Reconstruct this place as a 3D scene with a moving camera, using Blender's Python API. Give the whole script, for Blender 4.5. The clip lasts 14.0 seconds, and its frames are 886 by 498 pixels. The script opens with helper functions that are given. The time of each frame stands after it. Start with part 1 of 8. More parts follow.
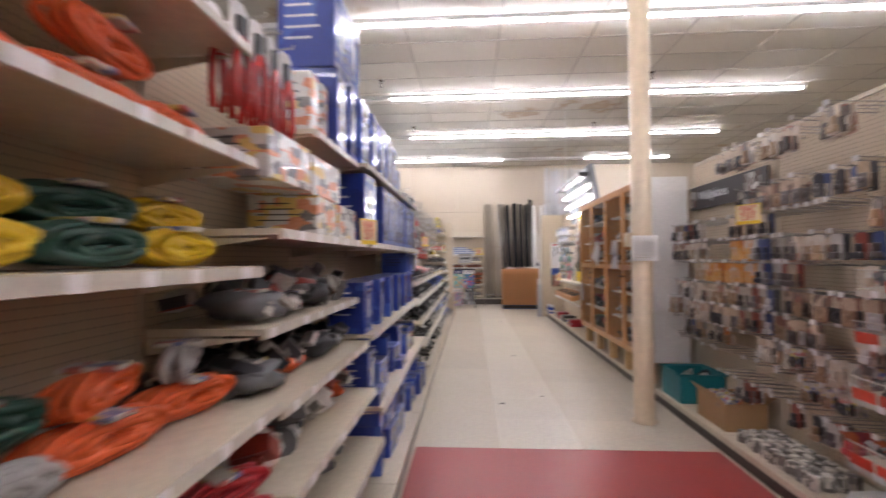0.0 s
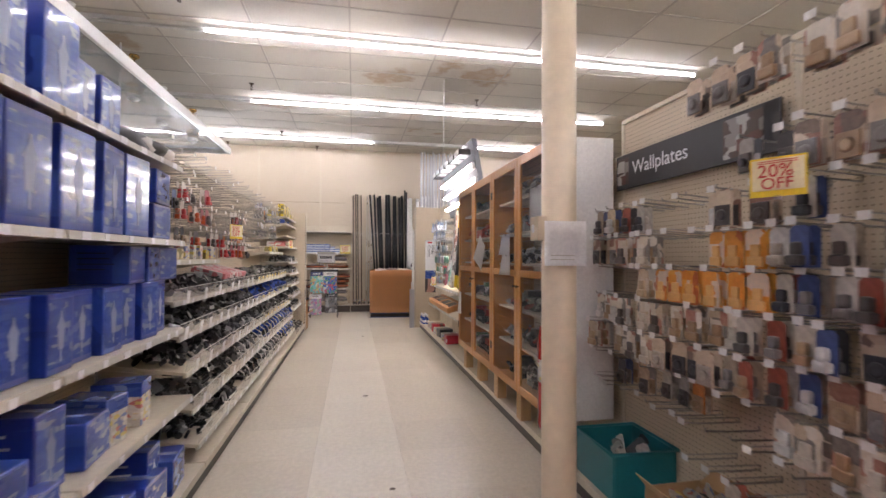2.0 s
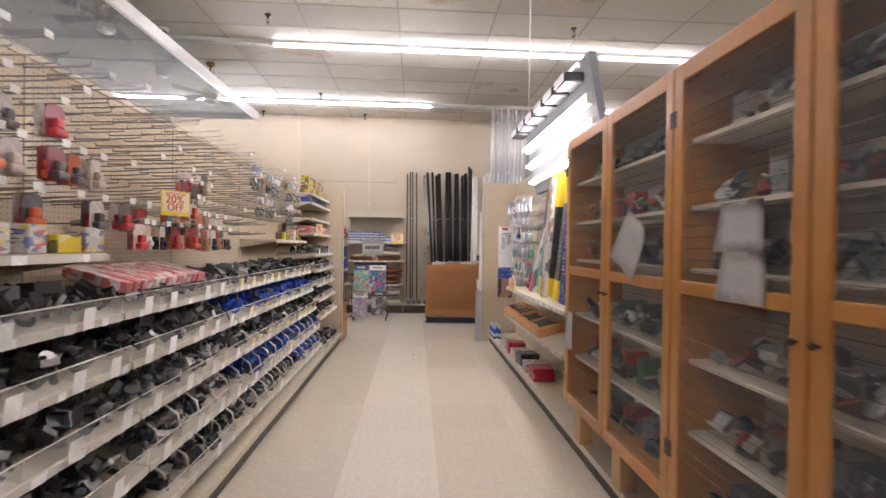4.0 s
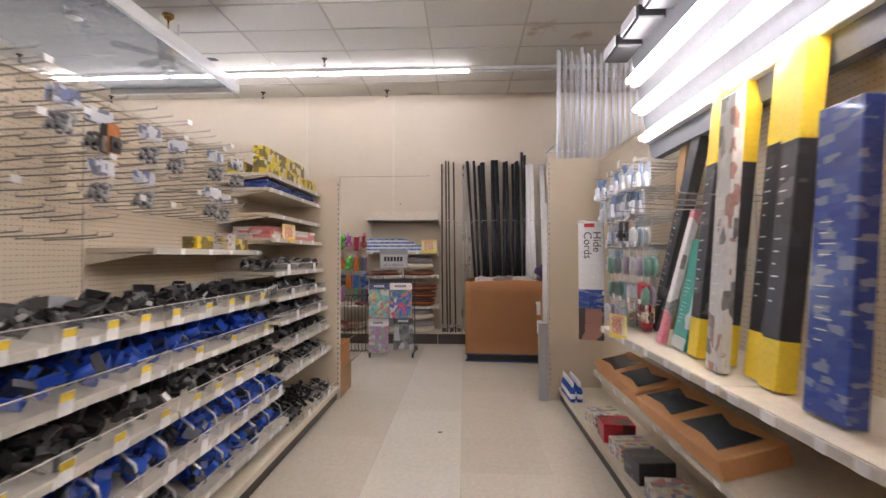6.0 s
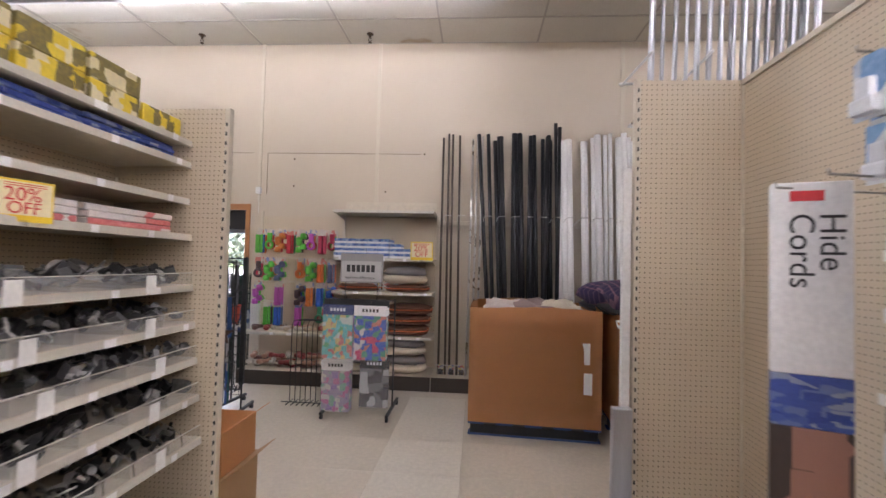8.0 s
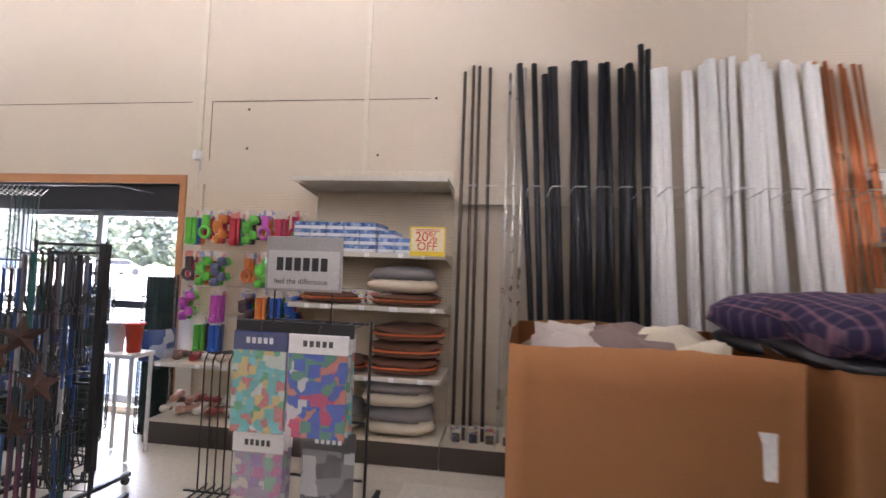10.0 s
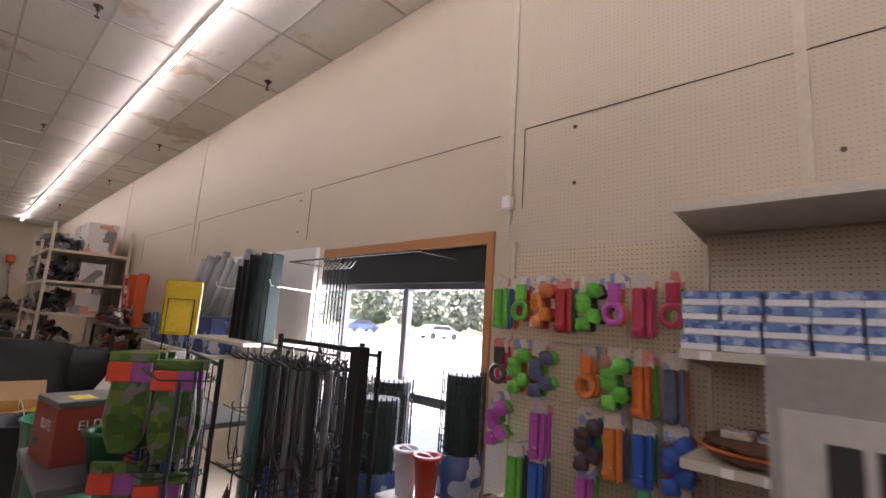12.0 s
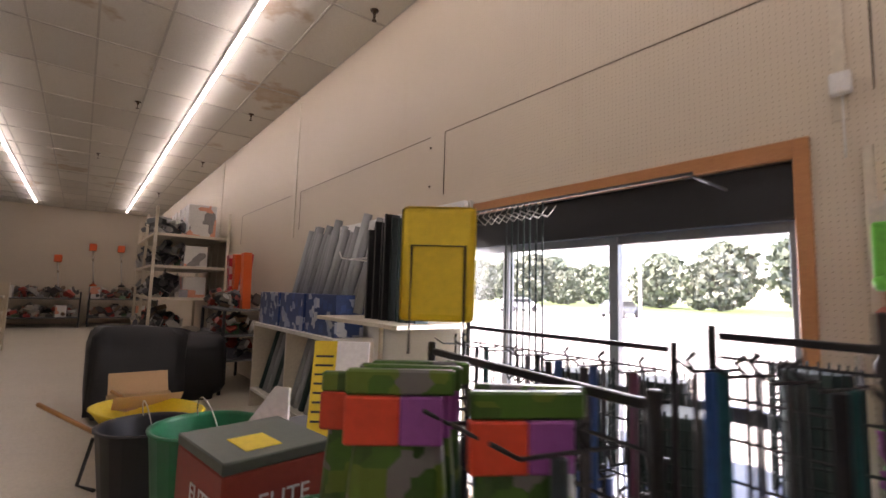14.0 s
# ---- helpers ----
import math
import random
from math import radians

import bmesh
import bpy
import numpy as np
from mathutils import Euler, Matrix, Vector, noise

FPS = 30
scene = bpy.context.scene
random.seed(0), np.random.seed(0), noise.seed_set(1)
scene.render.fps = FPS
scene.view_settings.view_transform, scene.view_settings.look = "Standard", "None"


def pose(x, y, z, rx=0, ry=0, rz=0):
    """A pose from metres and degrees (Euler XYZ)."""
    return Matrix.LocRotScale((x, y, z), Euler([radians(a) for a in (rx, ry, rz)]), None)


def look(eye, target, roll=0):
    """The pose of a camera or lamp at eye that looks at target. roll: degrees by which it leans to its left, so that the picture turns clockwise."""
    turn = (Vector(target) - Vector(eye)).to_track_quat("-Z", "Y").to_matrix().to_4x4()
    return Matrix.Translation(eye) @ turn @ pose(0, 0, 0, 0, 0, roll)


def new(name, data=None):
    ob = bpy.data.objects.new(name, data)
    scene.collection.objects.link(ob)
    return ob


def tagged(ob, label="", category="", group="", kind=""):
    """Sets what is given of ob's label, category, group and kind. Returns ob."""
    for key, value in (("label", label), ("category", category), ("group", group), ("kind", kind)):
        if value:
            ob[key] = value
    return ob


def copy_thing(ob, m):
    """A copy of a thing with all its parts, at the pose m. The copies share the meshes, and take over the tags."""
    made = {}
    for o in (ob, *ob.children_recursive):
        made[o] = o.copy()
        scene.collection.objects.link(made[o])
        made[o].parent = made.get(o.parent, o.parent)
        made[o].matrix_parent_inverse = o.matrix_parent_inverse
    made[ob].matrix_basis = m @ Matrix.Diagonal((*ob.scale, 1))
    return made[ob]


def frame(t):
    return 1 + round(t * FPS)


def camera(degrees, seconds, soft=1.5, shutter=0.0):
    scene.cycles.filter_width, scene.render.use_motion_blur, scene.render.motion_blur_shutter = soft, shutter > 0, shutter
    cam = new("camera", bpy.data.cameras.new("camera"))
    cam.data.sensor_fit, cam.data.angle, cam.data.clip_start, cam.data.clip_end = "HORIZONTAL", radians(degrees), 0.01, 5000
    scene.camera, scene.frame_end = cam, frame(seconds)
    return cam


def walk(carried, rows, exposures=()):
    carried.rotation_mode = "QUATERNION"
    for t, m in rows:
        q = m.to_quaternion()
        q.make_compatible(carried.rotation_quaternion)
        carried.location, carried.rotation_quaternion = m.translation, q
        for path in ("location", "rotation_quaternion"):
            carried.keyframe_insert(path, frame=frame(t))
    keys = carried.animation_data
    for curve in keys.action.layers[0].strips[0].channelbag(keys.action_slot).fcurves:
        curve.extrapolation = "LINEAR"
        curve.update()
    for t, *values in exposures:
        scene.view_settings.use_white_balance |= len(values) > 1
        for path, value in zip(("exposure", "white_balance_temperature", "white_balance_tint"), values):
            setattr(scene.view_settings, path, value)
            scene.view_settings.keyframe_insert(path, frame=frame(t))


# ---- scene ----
cam = camera(88.0, 14.0, soft=1.5, shutter=0.4)
PATH = [
    (0, (-0.494, -1.232, 1.42), (-0.616, 0.764, 1.461), -0.4),
    (0.5, (-0.364, -0.818, 1.454), (0.017, 1.145, 1.505), -0.3),
    (1, (-0.232, -0.355, 1.445), (0.259, 1.583, 1.495), -0.5),
    (1.5, (-0.158, 0.205, 1.42), (0.256, 2.161, 1.469), 0.1),
    (2, (-0.028, 0.698, 1.423), (0.355, 2.661, 1.461), 0.3),
    (2.5, (0.095, 1.261, 1.428), (0.379, 3.24, 1.46), 0.7),
    (3, (0.129, 1.822, 1.449), (0.344, 3.811, 1.457), 0.9),
    (3.5, (0.211, 2.371, 1.456), (0.383, 4.364, 1.453), 0.9),
    (4, (0.159, 2.944, 1.452), (0.279, 4.941, 1.442), 0.9),
    (4.2, (0.152, 3.176, 1.473), (0.238, 5.174, 1.468), 1.1),
    (6.3, (0.368, 5.652, 1.453), (0.261, 7.649, 1.489), 0.1),
    (6.5, (0.37, 5.891, 1.458), (0.26, 7.887, 1.496), 0.4),
    (7, (0.417, 6.453, 1.472), (0.309, 8.449, 1.523), 0.6),
    (7.2, (0.435, 6.698, 1.478), (0.31, 8.693, 1.542), 0.9),
    (9.3, (0.333, 8.917, 1.454), (0.185, 10.91, 1.521), 1.8),
    (9.5, (0.346, 9.122, 1.441), (0.211, 11.116, 1.502), 1.7),
    (10, (0.334, 9.639, 1.41), (0.062, 11.618, 1.506), 2.1),
    (10.5, (0.164, 10.098, 1.462), (-0.39, 12.016, 1.579), 2.7),
    (11, (-0.022, 10.517, 1.497), (-1.023, 12.242, 1.649), 2.5),
    (11.5, (-0.394, 10.854, 1.517), (-1.736, 12.321, 1.734), 3.5),
    (12, (-0.738, 11.028, 1.565), (-2.102, 12.454, 1.887), 3.8),
    (12.5, (-1.044, 11.187, 1.563), (-2.475, 12.527, 1.957), 4.5),
    (13, (-1.361, 11.159, 1.548), (-2.923, 12.354, 1.913), 6.0),
    (13.5, (-1.705, 11.085, 1.523), (-3.271, 12.297, 1.801), 6.4),
    (14, (-2.076, 11.134, 1.505), (-3.643, 12.362, 1.702), 1.7),
]
walk(cam, [(t, look(eye, target, roll)) for t, eye, target, roll in PATH],
     exposures=[(0, 4.2, 6300, 22), (1.0, 4.23, 6250, 22), (1.6, 4.12, 6350, 22), (3.0, 4.17, 6500, 22), (7.0, 3.80, 6300, 22), (9.0, 3.97, 6200, 24), (10.2, 4.05, 6350, 24), (11.0, 3.45, 6650, 27), (11.6, 3.3, 6750, 29), (12.5, 3.2, 7050, 30), (13.1, 3.12, 7200, 29), (14.0, 3.13, 7250, 29)])

# ---- light: sky and sun through the glass, fluorescent tubes inside ----
world = bpy.data.worlds.new("sky")
scene.world = world
world.use_nodes = True
wnt = world.node_tree
sky = wnt.nodes.new("ShaderNodeTexSky")
sky.sky_type = "NISHITA"
sky.sun_disc = False
sky.sun_elevation, sky.sun_rotation = radians(52), radians(150)
wnt.nodes["Background"].inputs["Strength"].default_value = 0.15
wnt.links.new(sky.outputs[0], wnt.nodes["Background"].inputs[0])
sun = new("sun", bpy.data.lights.new("sun", "SUN"))
sun.data.energy, sun.data.angle, sun.data.color = 5.0, radians(0.5), (1.0, 0.95, 0.88)
sun.matrix_world = look((0, 0, 30), (6, 16, 0))
TUBE_POWER = 2.4
# added area lamp inside the panes; strengthens the daylight that sky and sun give
daylight = new("window_fill_light", bpy.data.lights.new("window_fill_light", "AREA"))
daylight.data.shape, daylight.data.size, daylight.data.size_y = "RECTANGLE", 3.7, 1.7
daylight.data.energy, daylight.data.color = 28.0, (0.86, 0.94, 1.0)
daylight.matrix_world = look((-4.63, 13.585, 1.0), (-4.63, 10.0, 0.7))

# ---- materials ----
def shader(name):
    m = bpy.data.materials.new(name)
    m.use_nodes = True
    nt = m.node_tree
    return m, nt, nt.nodes["Principled BSDF"]


def mixcol(nt, fac, a, b, mode="MIX"):
    n = nt.nodes.new("ShaderNodeMix")
    n.data_type, n.blend_type = "RGBA", mode
    for sock, v in ((n.inputs[0], fac), (n.inputs[6], a), (n.inputs[7], b)):
        if isinstance(v, (int, float)):
            sock.default_value = v
        elif isinstance(v, tuple):
            sock.default_value = (*v, 1)
        else:
            nt.links.new(v, sock)
    return n.outputs[2]


def noise_out(nt, scale, detail=4, rough=0.55, stretch=None, vec=None):
    n = nt.nodes.new("ShaderNodeTexNoise")
    n.inputs["Scale"].default_value, n.inputs["Detail"].default_value, n.inputs["Roughness"].default_value = scale, detail, rough
    if vec is None:
        vec = nt.nodes.new("ShaderNodeTexCoord").outputs["Object"]
    if stretch:
        mp = nt.nodes.new("ShaderNodeMapping")
        mp.inputs["Scale"].default_value = stretch
        nt.links.new(vec, mp.inputs[0])
        vec = mp.outputs[0]
    nt.links.new(vec, n.inputs["Vector"])
    return n.outputs["Fac"]


def ramp(nt, fac, stops):
    n = nt.nodes.new("ShaderNodeValToRGB")
    els = n.color_ramp.elements
    while len(els) < len(stops):
        els.new(0.5)
    for e, (p, c) in zip(els, stops):
        e.position, e.color = p, (*c, 1)
    nt.links.new(fac, n.inputs[0])
    return n.outputs[0]


def bump(nt, b, height, strength=0.2, dist=0.01):
    n = nt.nodes.new("ShaderNodeBump")
    n.inputs["Strength"].default_value, n.inputs["Distance"].default_value = strength, dist
    nt.links.new(height, n.inputs["Height"])
    nt.links.new(n.outputs[0], b.inputs["Normal"])


def scaled(c, k):
    return tuple(min(1.0, v * k) for v in c)


def paint(name, col, rough=0.45, metal=0.0, grain=60.0, vary=0.16, stretch=None, bumpy=0.06, spread=0.0, coat=0.0):
    """A worn painted, printed or bare surface: large stains, fine grain, a little relief."""
    m, nt, b = shader(name)
    big = noise_out(nt, 3.2, 5, 0.6, stretch)
    fine = noise_out(nt, grain, 3, 0.6, stretch)
    c = mixcol(nt, big, scaled(col, 1 - vary), scaled(col, 1 + vary * 0.7))
    c = mixcol(nt, 0.35, c, ramp(nt, fine, [(0.3, scaled(col, 0.75)), (0.7, scaled(col, 1.15))]))
    if spread:
        info = nt.nodes.new("ShaderNodeObjectInfo")
        hs = nt.nodes.new("ShaderNodeHueSaturation")
        mr = nt.nodes.new("ShaderNodeMapRange")
        mr.inputs[3].default_value, mr.inputs[4].default_value = 1 - spread, 1 + spread
        nt.links.new(info.outputs["Random"], mr.inputs[0])
        nt.links.new(mr.outputs[0], hs.inputs["Value"])
        nt.links.new(c, hs.inputs["Color"])
        c = hs.outputs[0]
    nt.links.new(c, b.inputs["Base Color"])
    rr = nt.nodes.new("ShaderNodeMapRange")
    rr.inputs[3].default_value, rr.inputs[4].default_value = max(0.05, rough - 0.1), min(1, rough + 0.12)
    nt.links.new(big, rr.inputs[0])
    nt.links.new(rr.outputs[0], b.inputs["Roughness"])
    b.inputs["Metallic"].default_value = metal
    b.inputs["Coat Weight"].default_value = coat
    if bumpy:
        bump(nt, b, fine, bumpy, 0.004)
    return m


def assorted(name, cols, rough=0.4, vary=0.15, grain=40.0, metal=0.0, alpha=1.0):
    """One of several colours for each object, by its own random number."""
    m, nt, b = shader(name)
    info = nt.nodes.new("ShaderNodeObjectInfo")
    n = nt.nodes.new("ShaderNodeValToRGB")
    n.color_ramp.interpolation = "CONSTANT"
    els = n.color_ramp.elements
    while len(els) < len(cols):
        els.new(0.5)
    for i, (e, c) in enumerate(zip(els, cols)):
        e.position, e.color = i / len(cols), (*c, 1)
    nt.links.new(info.outputs["Random"], n.inputs[0])
    fac = noise_out(nt, grain, 4, 0.6)
    c = mixcol(nt, 1.0, n.outputs[0], ramp(nt, fac, [(0.3, (1 - 2 * vary,) * 3), (0.7, (1.0,) * 3)]), "MULTIPLY")
    nt.links.new(c, b.inputs["Base Color"])
    b.inputs["Roughness"].default_value, b.inputs["Metallic"].default_value = rough, metal
    return m


def printed(name, base, inks, scale=9.0, cut=0.52, rough=0.35, stretch=None, coat=0.2):
    """Printed packaging: blocks of ink on a ground colour, different on each object."""
    m, nt, b = shader(name)
    tc = nt.nodes.new("ShaderNodeTexCoord").outputs["Object"]
    info = nt.nodes.new("ShaderNodeObjectInfo")
    add = nt.nodes.new("ShaderNodeVectorMath")
    add.operation = "ADD"
    sc = nt.nodes.new("ShaderNodeVectorMath")
    sc.operation = "SCALE"
    sc.inputs[0].default_value = (13.1, 7.7, 5.3)
    nt.links.new(info.outputs["Random"], sc.inputs["Scale"])
    nt.links.new(tc, add.inputs[0])
    nt.links.new(sc.outputs[0], add.inputs[1])
    vor = nt.nodes.new("ShaderNodeTexVoronoi")
    vor.distance = "CHEBYCHEV"
    vor.inputs["Scale"].default_value = scale
    vec = add.outputs[0]
    if stretch:
        mp = nt.nodes.new("ShaderNodeMapping")
        mp.inputs["Scale"].default_value = stretch
        nt.links.new(vec, mp.inputs[0])
        vec = mp.outputs[0]
    nt.links.new(vec, vor.inputs["Vector"])
    sep = nt.nodes.new("ShaderNodeSeparateColor")
    nt.links.new(vor.outputs["Color"], sep.inputs[0])
    k = len(inks)
    n = nt.nodes.new("ShaderNodeValToRGB")
    n.color_ramp.interpolation = "CONSTANT"
    els = n.color_ramp.elements
    stops = [(0.0, base)] + [(cut + (1 - cut) * i / k, c) for i, c in enumerate(inks)]
    while len(els) < len(stops):
        els.new(0.5)
    for e, (p, c) in zip(els, stops):
        e.position, e.color = p, (*c, 1)
    nt.links.new(sep.outputs[0], n.inputs[0])
    fine = noise_out(nt, 55, 3, 0.6, None, vec)
    c = mixcol(nt, 0.25, n.outputs[0], ramp(nt, fine, [(0.35, scaled(base, 0.6)), (0.65, scaled(base, 1.2))]))
    nt.links.new(c, b.inputs["Base Color"])
    b.inputs["Roughness"].default_value = rough
    b.inputs["Coat Weight"].default_value = coat
    return m


def clear(name, col=(0.9, 0.93, 0.95), rough=0.08, alpha=0.25, spec=0.5):
    """Thin clear plastic: mostly see-through with a gloss."""
    m, nt, b = shader(name)
    b.inputs["Base Color"].default_value = (*col, 1)
    b.inputs["Roughness"].default_value = rough
    b.inputs["Specular IOR Level"].default_value = spec
    wr = noise_out(nt, 28, 4, 0.7)
    mr = nt.nodes.new("ShaderNodeMapRange")
    mr.inputs[3].default_value, mr.inputs[4].default_value = alpha * 0.5, min(1, alpha * 1.6)
    nt.links.new(wr, mr.inputs[0])
    nt.links.new(mr.outputs[0], b.inputs["Alpha"])
    bump(nt, b, wr, 0.25, 0.01)
    return m


def glow(name, col, strength):
    m, nt, b = shader(name)
    b.inputs["Base Color"].default_value = (0.9, 0.9, 0.9, 1)
    b.inputs["Emission Color"].default_value = (*col, 1)
    b.inputs["Emission Strength"].default_value = strength
    return m


def holes(nt, col, axis_a, axis_b, pitch=0.0254, radius=0.13, dark=0.22):
    """Peg holes: a square raster of round dark holes."""
    tc = nt.nodes.new("ShaderNodeTexCoord").outputs["Object"]
    sep = nt.nodes.new("ShaderNodeSeparateXYZ")
    nt.links.new(tc, sep.inputs[0])
    sq = []
    for ax in (axis_a, axis_b):
        d = nt.nodes.new("ShaderNodeMath")
        d.operation = "MULTIPLY"
        d.inputs[1].default_value = 1 / pitch
        nt.links.new(sep.outputs[ax], d.inputs[0])
        f = nt.nodes.new("ShaderNodeMath")
        f.operation = "FRACT"
        nt.links.new(d.outputs[0], f.inputs[0])
        s = nt.nodes.new("ShaderNodeMath")
        s.operation = "SUBTRACT"
        s.inputs[1].default_value = 0.5
        nt.links.new(f.outputs[0], s.inputs[0])
        p = nt.nodes.new("ShaderNodeMath")
        p.operation = "MULTIPLY"
        nt.links.new(s.outputs[0], p.inputs[0])
        nt.links.new(s.outputs[0], p.inputs[1])
        sq.append(p.outputs[0])
    a = nt.nodes.new("ShaderNodeMath")
    nt.links.new(sq[0], a.inputs[0])
    nt.links.new(sq[1], a.inputs[1])
    g = nt.nodes.new("ShaderNodeMath")
    g.operation = "LESS_THAN"
    g.inputs[1].default_value = radius * radius
    nt.links.new(a.outputs[0], g.inputs[0])
    return mixcol(nt, g.outputs[0], col, (dark * 0.5, dark * 0.4, dark * 0.28))


def pegboard(name, col, a, b_):
    m, nt, b = shader(name)
    big = noise_out(nt, 1.6, 5, 0.6)
    c = mixcol(nt, big, scaled(col, 0.88), scaled(col, 1.1))
    nt.links.new(holes(nt, c, a, b_), b.inputs["Base Color"])
    b.inputs["Roughness"].default_value = 0.55
    return m


BEIGE = (0.60, 0.50, 0.36)
M_wall = None
def wall_material():
    m, nt, b = shader("painted wall board")
    col = (0.575, 0.49, 0.375)
    big = noise_out(nt, 0.7, 6, 0.62)
    streak = noise_out(nt, 2.0, 4, 0.6, (3.0, 3.0, 0.25))
    c = mixcol(nt, big, scaled(col, 0.9), scaled(col, 1.08))
    c = mixcol(nt, ramp(nt, streak, [(0.58, (0, 0, 0)), (0.8, (0.25, 0.25, 0.25))]), c, (0.5, 0.37, 0.22))
    nt.links.new(holes(nt, c, 0, 2, 0.0254, 0.10, 0.55), b.inputs["Base Color"])
    b.inputs["Roughness"].default_value = 0.5
    bump(nt, b, noise_out(nt, 40, 3), 0.05, 0.004)
    return m


M_wall = wall_material()
M_steel = paint("cream enamelled steel", (0.60, 0.53, 0.41), 0.38, grain=30, vary=0.1)
M_rail = paint("off-white price rail", (0.56, 0.53, 0.455), 0.35, grain=90, vary=0.2)
M_peg = pegboard("beige pegboard", BEIGE, 1, 2)
M_pegx = pegboard("beige pegboard across", BEIGE, 0, 2)
M_kick = paint("dark brown kick plate", (0.055, 0.042, 0.033), 0.5, vary=0.3)
M_black = paint("black powder coat", (0.018, 0.018, 0.02), 0.4, vary=0.3)
M_blackpipe = paint("black steel pipe", (0.022, 0.022, 0.025), 0.42, 0.3, vary=0.3, spread=0.3)
M_chrome = paint("zinc wire", (0.62, 0.60, 0.56), 0.28, 0.9, vary=0.1)
M_galv = paint("galvanised conduit", (0.50, 0.51, 0.53), 0.33, 0.85, vary=0.25, spread=0.25, stretch=(8, 8, 0.6))
M_oak = None
def wood(name, col, dark, rough=0.4, axis=(9, 9, 0.7)):
    m, nt, b = shader(name)
    g = noise_out(nt, 6, 6, 0.65, axis)
    f = noise_out(nt, 40, 3, 0.6, axis)
    c = mixcol(nt, g, dark, col)
    c = mixcol(nt, 0.3, c, ramp(nt, f, [(0.35, dark), (0.65, scaled(col, 1.15))]))
    nt.links.new(c, b.inputs["Base Color"])
    b.inputs["Roughness"].default_value = rough
    bump(nt, b, f, 0.12, 0.003)
    return m


M_oak = wood("varnished oak", (0.55, 0.25, 0.065), (0.34, 0.135, 0.03), 0.32)
M_pine = wood("raw pine", (0.62, 0.42, 0.21), (0.45, 0.28, 0.13), 0.6)
M_oakframe = wood("orange stained trim", (0.52, 0.24, 0.10), (0.36, 0.15, 0.055), 0.4, (0.8, 9, 9))
M_card = paint("brown cardboard", (0.58, 0.275, 0.11), 0.75, grain=140, vary=0.12, stretch=(1, 1, 3), bumpy=0.1)
M_kraft = paint("kraft cardboard", (0.45, 0.28, 0.14), 0.8, grain=120, vary=0.15)
M_white = paint("white laminate", (0.74, 0.73, 0.70), 0.4, vary=0.08)
M_paper = paint("white paper", (0.82, 0.81, 0.80), 0.8, vary=0.05, spread=0.06)
M_column = paint("cream column enamel", (0.66, 0.54, 0.38), 0.35, vary=0.12, grain=12)
M_redfloor = paint("red vinyl floor", (0.36, 0.055, 0.05), 0.38, grain=50, vary=0.18, bumpy=0.03)
M_tube = glow("fluorescent tube", (0.96, 0.98, 1.0), TUBE_POWER)
M_tubeoff = paint("dark tube glass", (0.6, 0.6, 0.58), 0.25)
M_fixture = paint("white fixture enamel", (0.72, 0.72, 0.70), 0.35, vary=0.08)
M_bronze = paint("dark bronze fitting", (0.07, 0.045, 0.028), 0.35, 0.6, vary=0.3)
M_red = paint("red enamel", (0.42, 0.02, 0.015), 0.25, vary=0.1, coat=0.5)
M_yellow = paint("yellow card", (0.83, 0.60, 0.03), 0.5, vary=0.06)
M_glass = clear("window glass", (1, 1, 1), 0.02, 0.05)
M_pane = clear("cabinet glass", (0.75, 0.8, 0.8), 0.04, 0.035)
M_clear = clear("clear plastic", (0.86, 0.88, 0.9), 0.12, 0.2)
M_sleeve = clear("thin clear sleeve", (0.9, 0.9, 0.92), 0.1, 0.05)
M_acrylic = clear("acrylic bin front", (0.8, 0.81, 0.81), 0.12, 0.10)
M_ink = paint("black ink", (0.02, 0.02, 0.022), 0.5)
M_redink = paint("red ink", (0.62, 0.03, 0.04), 0.5)


def floor_material(name="cream vinyl tile", col=(0.55, 0.49, 0.39)):
    m, nt, b = shader(name)
    info = nt.nodes.new("ShaderNodeObjectInfo")
    big = noise_out(nt, 0.9, 6, 0.65)
    fine = noise_out(nt, 30, 5, 0.7)
    c = mixcol(nt, big, scaled(col, 0.86), scaled(col, 1.1))
    c = mixcol(nt, 0.22, c, ramp(nt, fine, [(0.4, scaled(col, 0.7)), (0.62, scaled(col, 1.25))]))
    dirt = noise_out(nt, 5.5, 8, 0.75)
    c = mixcol(nt, ramp(nt, dirt, [(0.62, (0, 0, 0)), (0.74, (0.35, 0.35, 0.35))]), c, (0.25, 0.2, 0.14))
    hs = nt.nodes.new("ShaderNodeHueSaturation")
    mr = nt.nodes.new("ShaderNodeMapRange")
    mr.inputs[3].default_value, mr.inputs[4].default_value = 0.955, 1.045
    nt.links.new(info.outputs["Random"], mr.inputs[0])
    nt.links.new(mr.outputs[0], hs.inputs["Value"])
    nt.links.new(c, hs.inputs["Color"])
    nt.links.new(hs.outputs[0], b.inputs["Base Color"])
    rr = nt.nodes.new("ShaderNodeMapRange")
    rr.inputs[3].default_value, rr.inputs[4].default_value = 0.22, 0.5
    nt.links.new(dirt, rr.inputs[0])
    nt.links.new(rr.outputs[0], b.inputs["Roughness"])
    bump(nt, b, big, 0.08, 0.01)
    return m


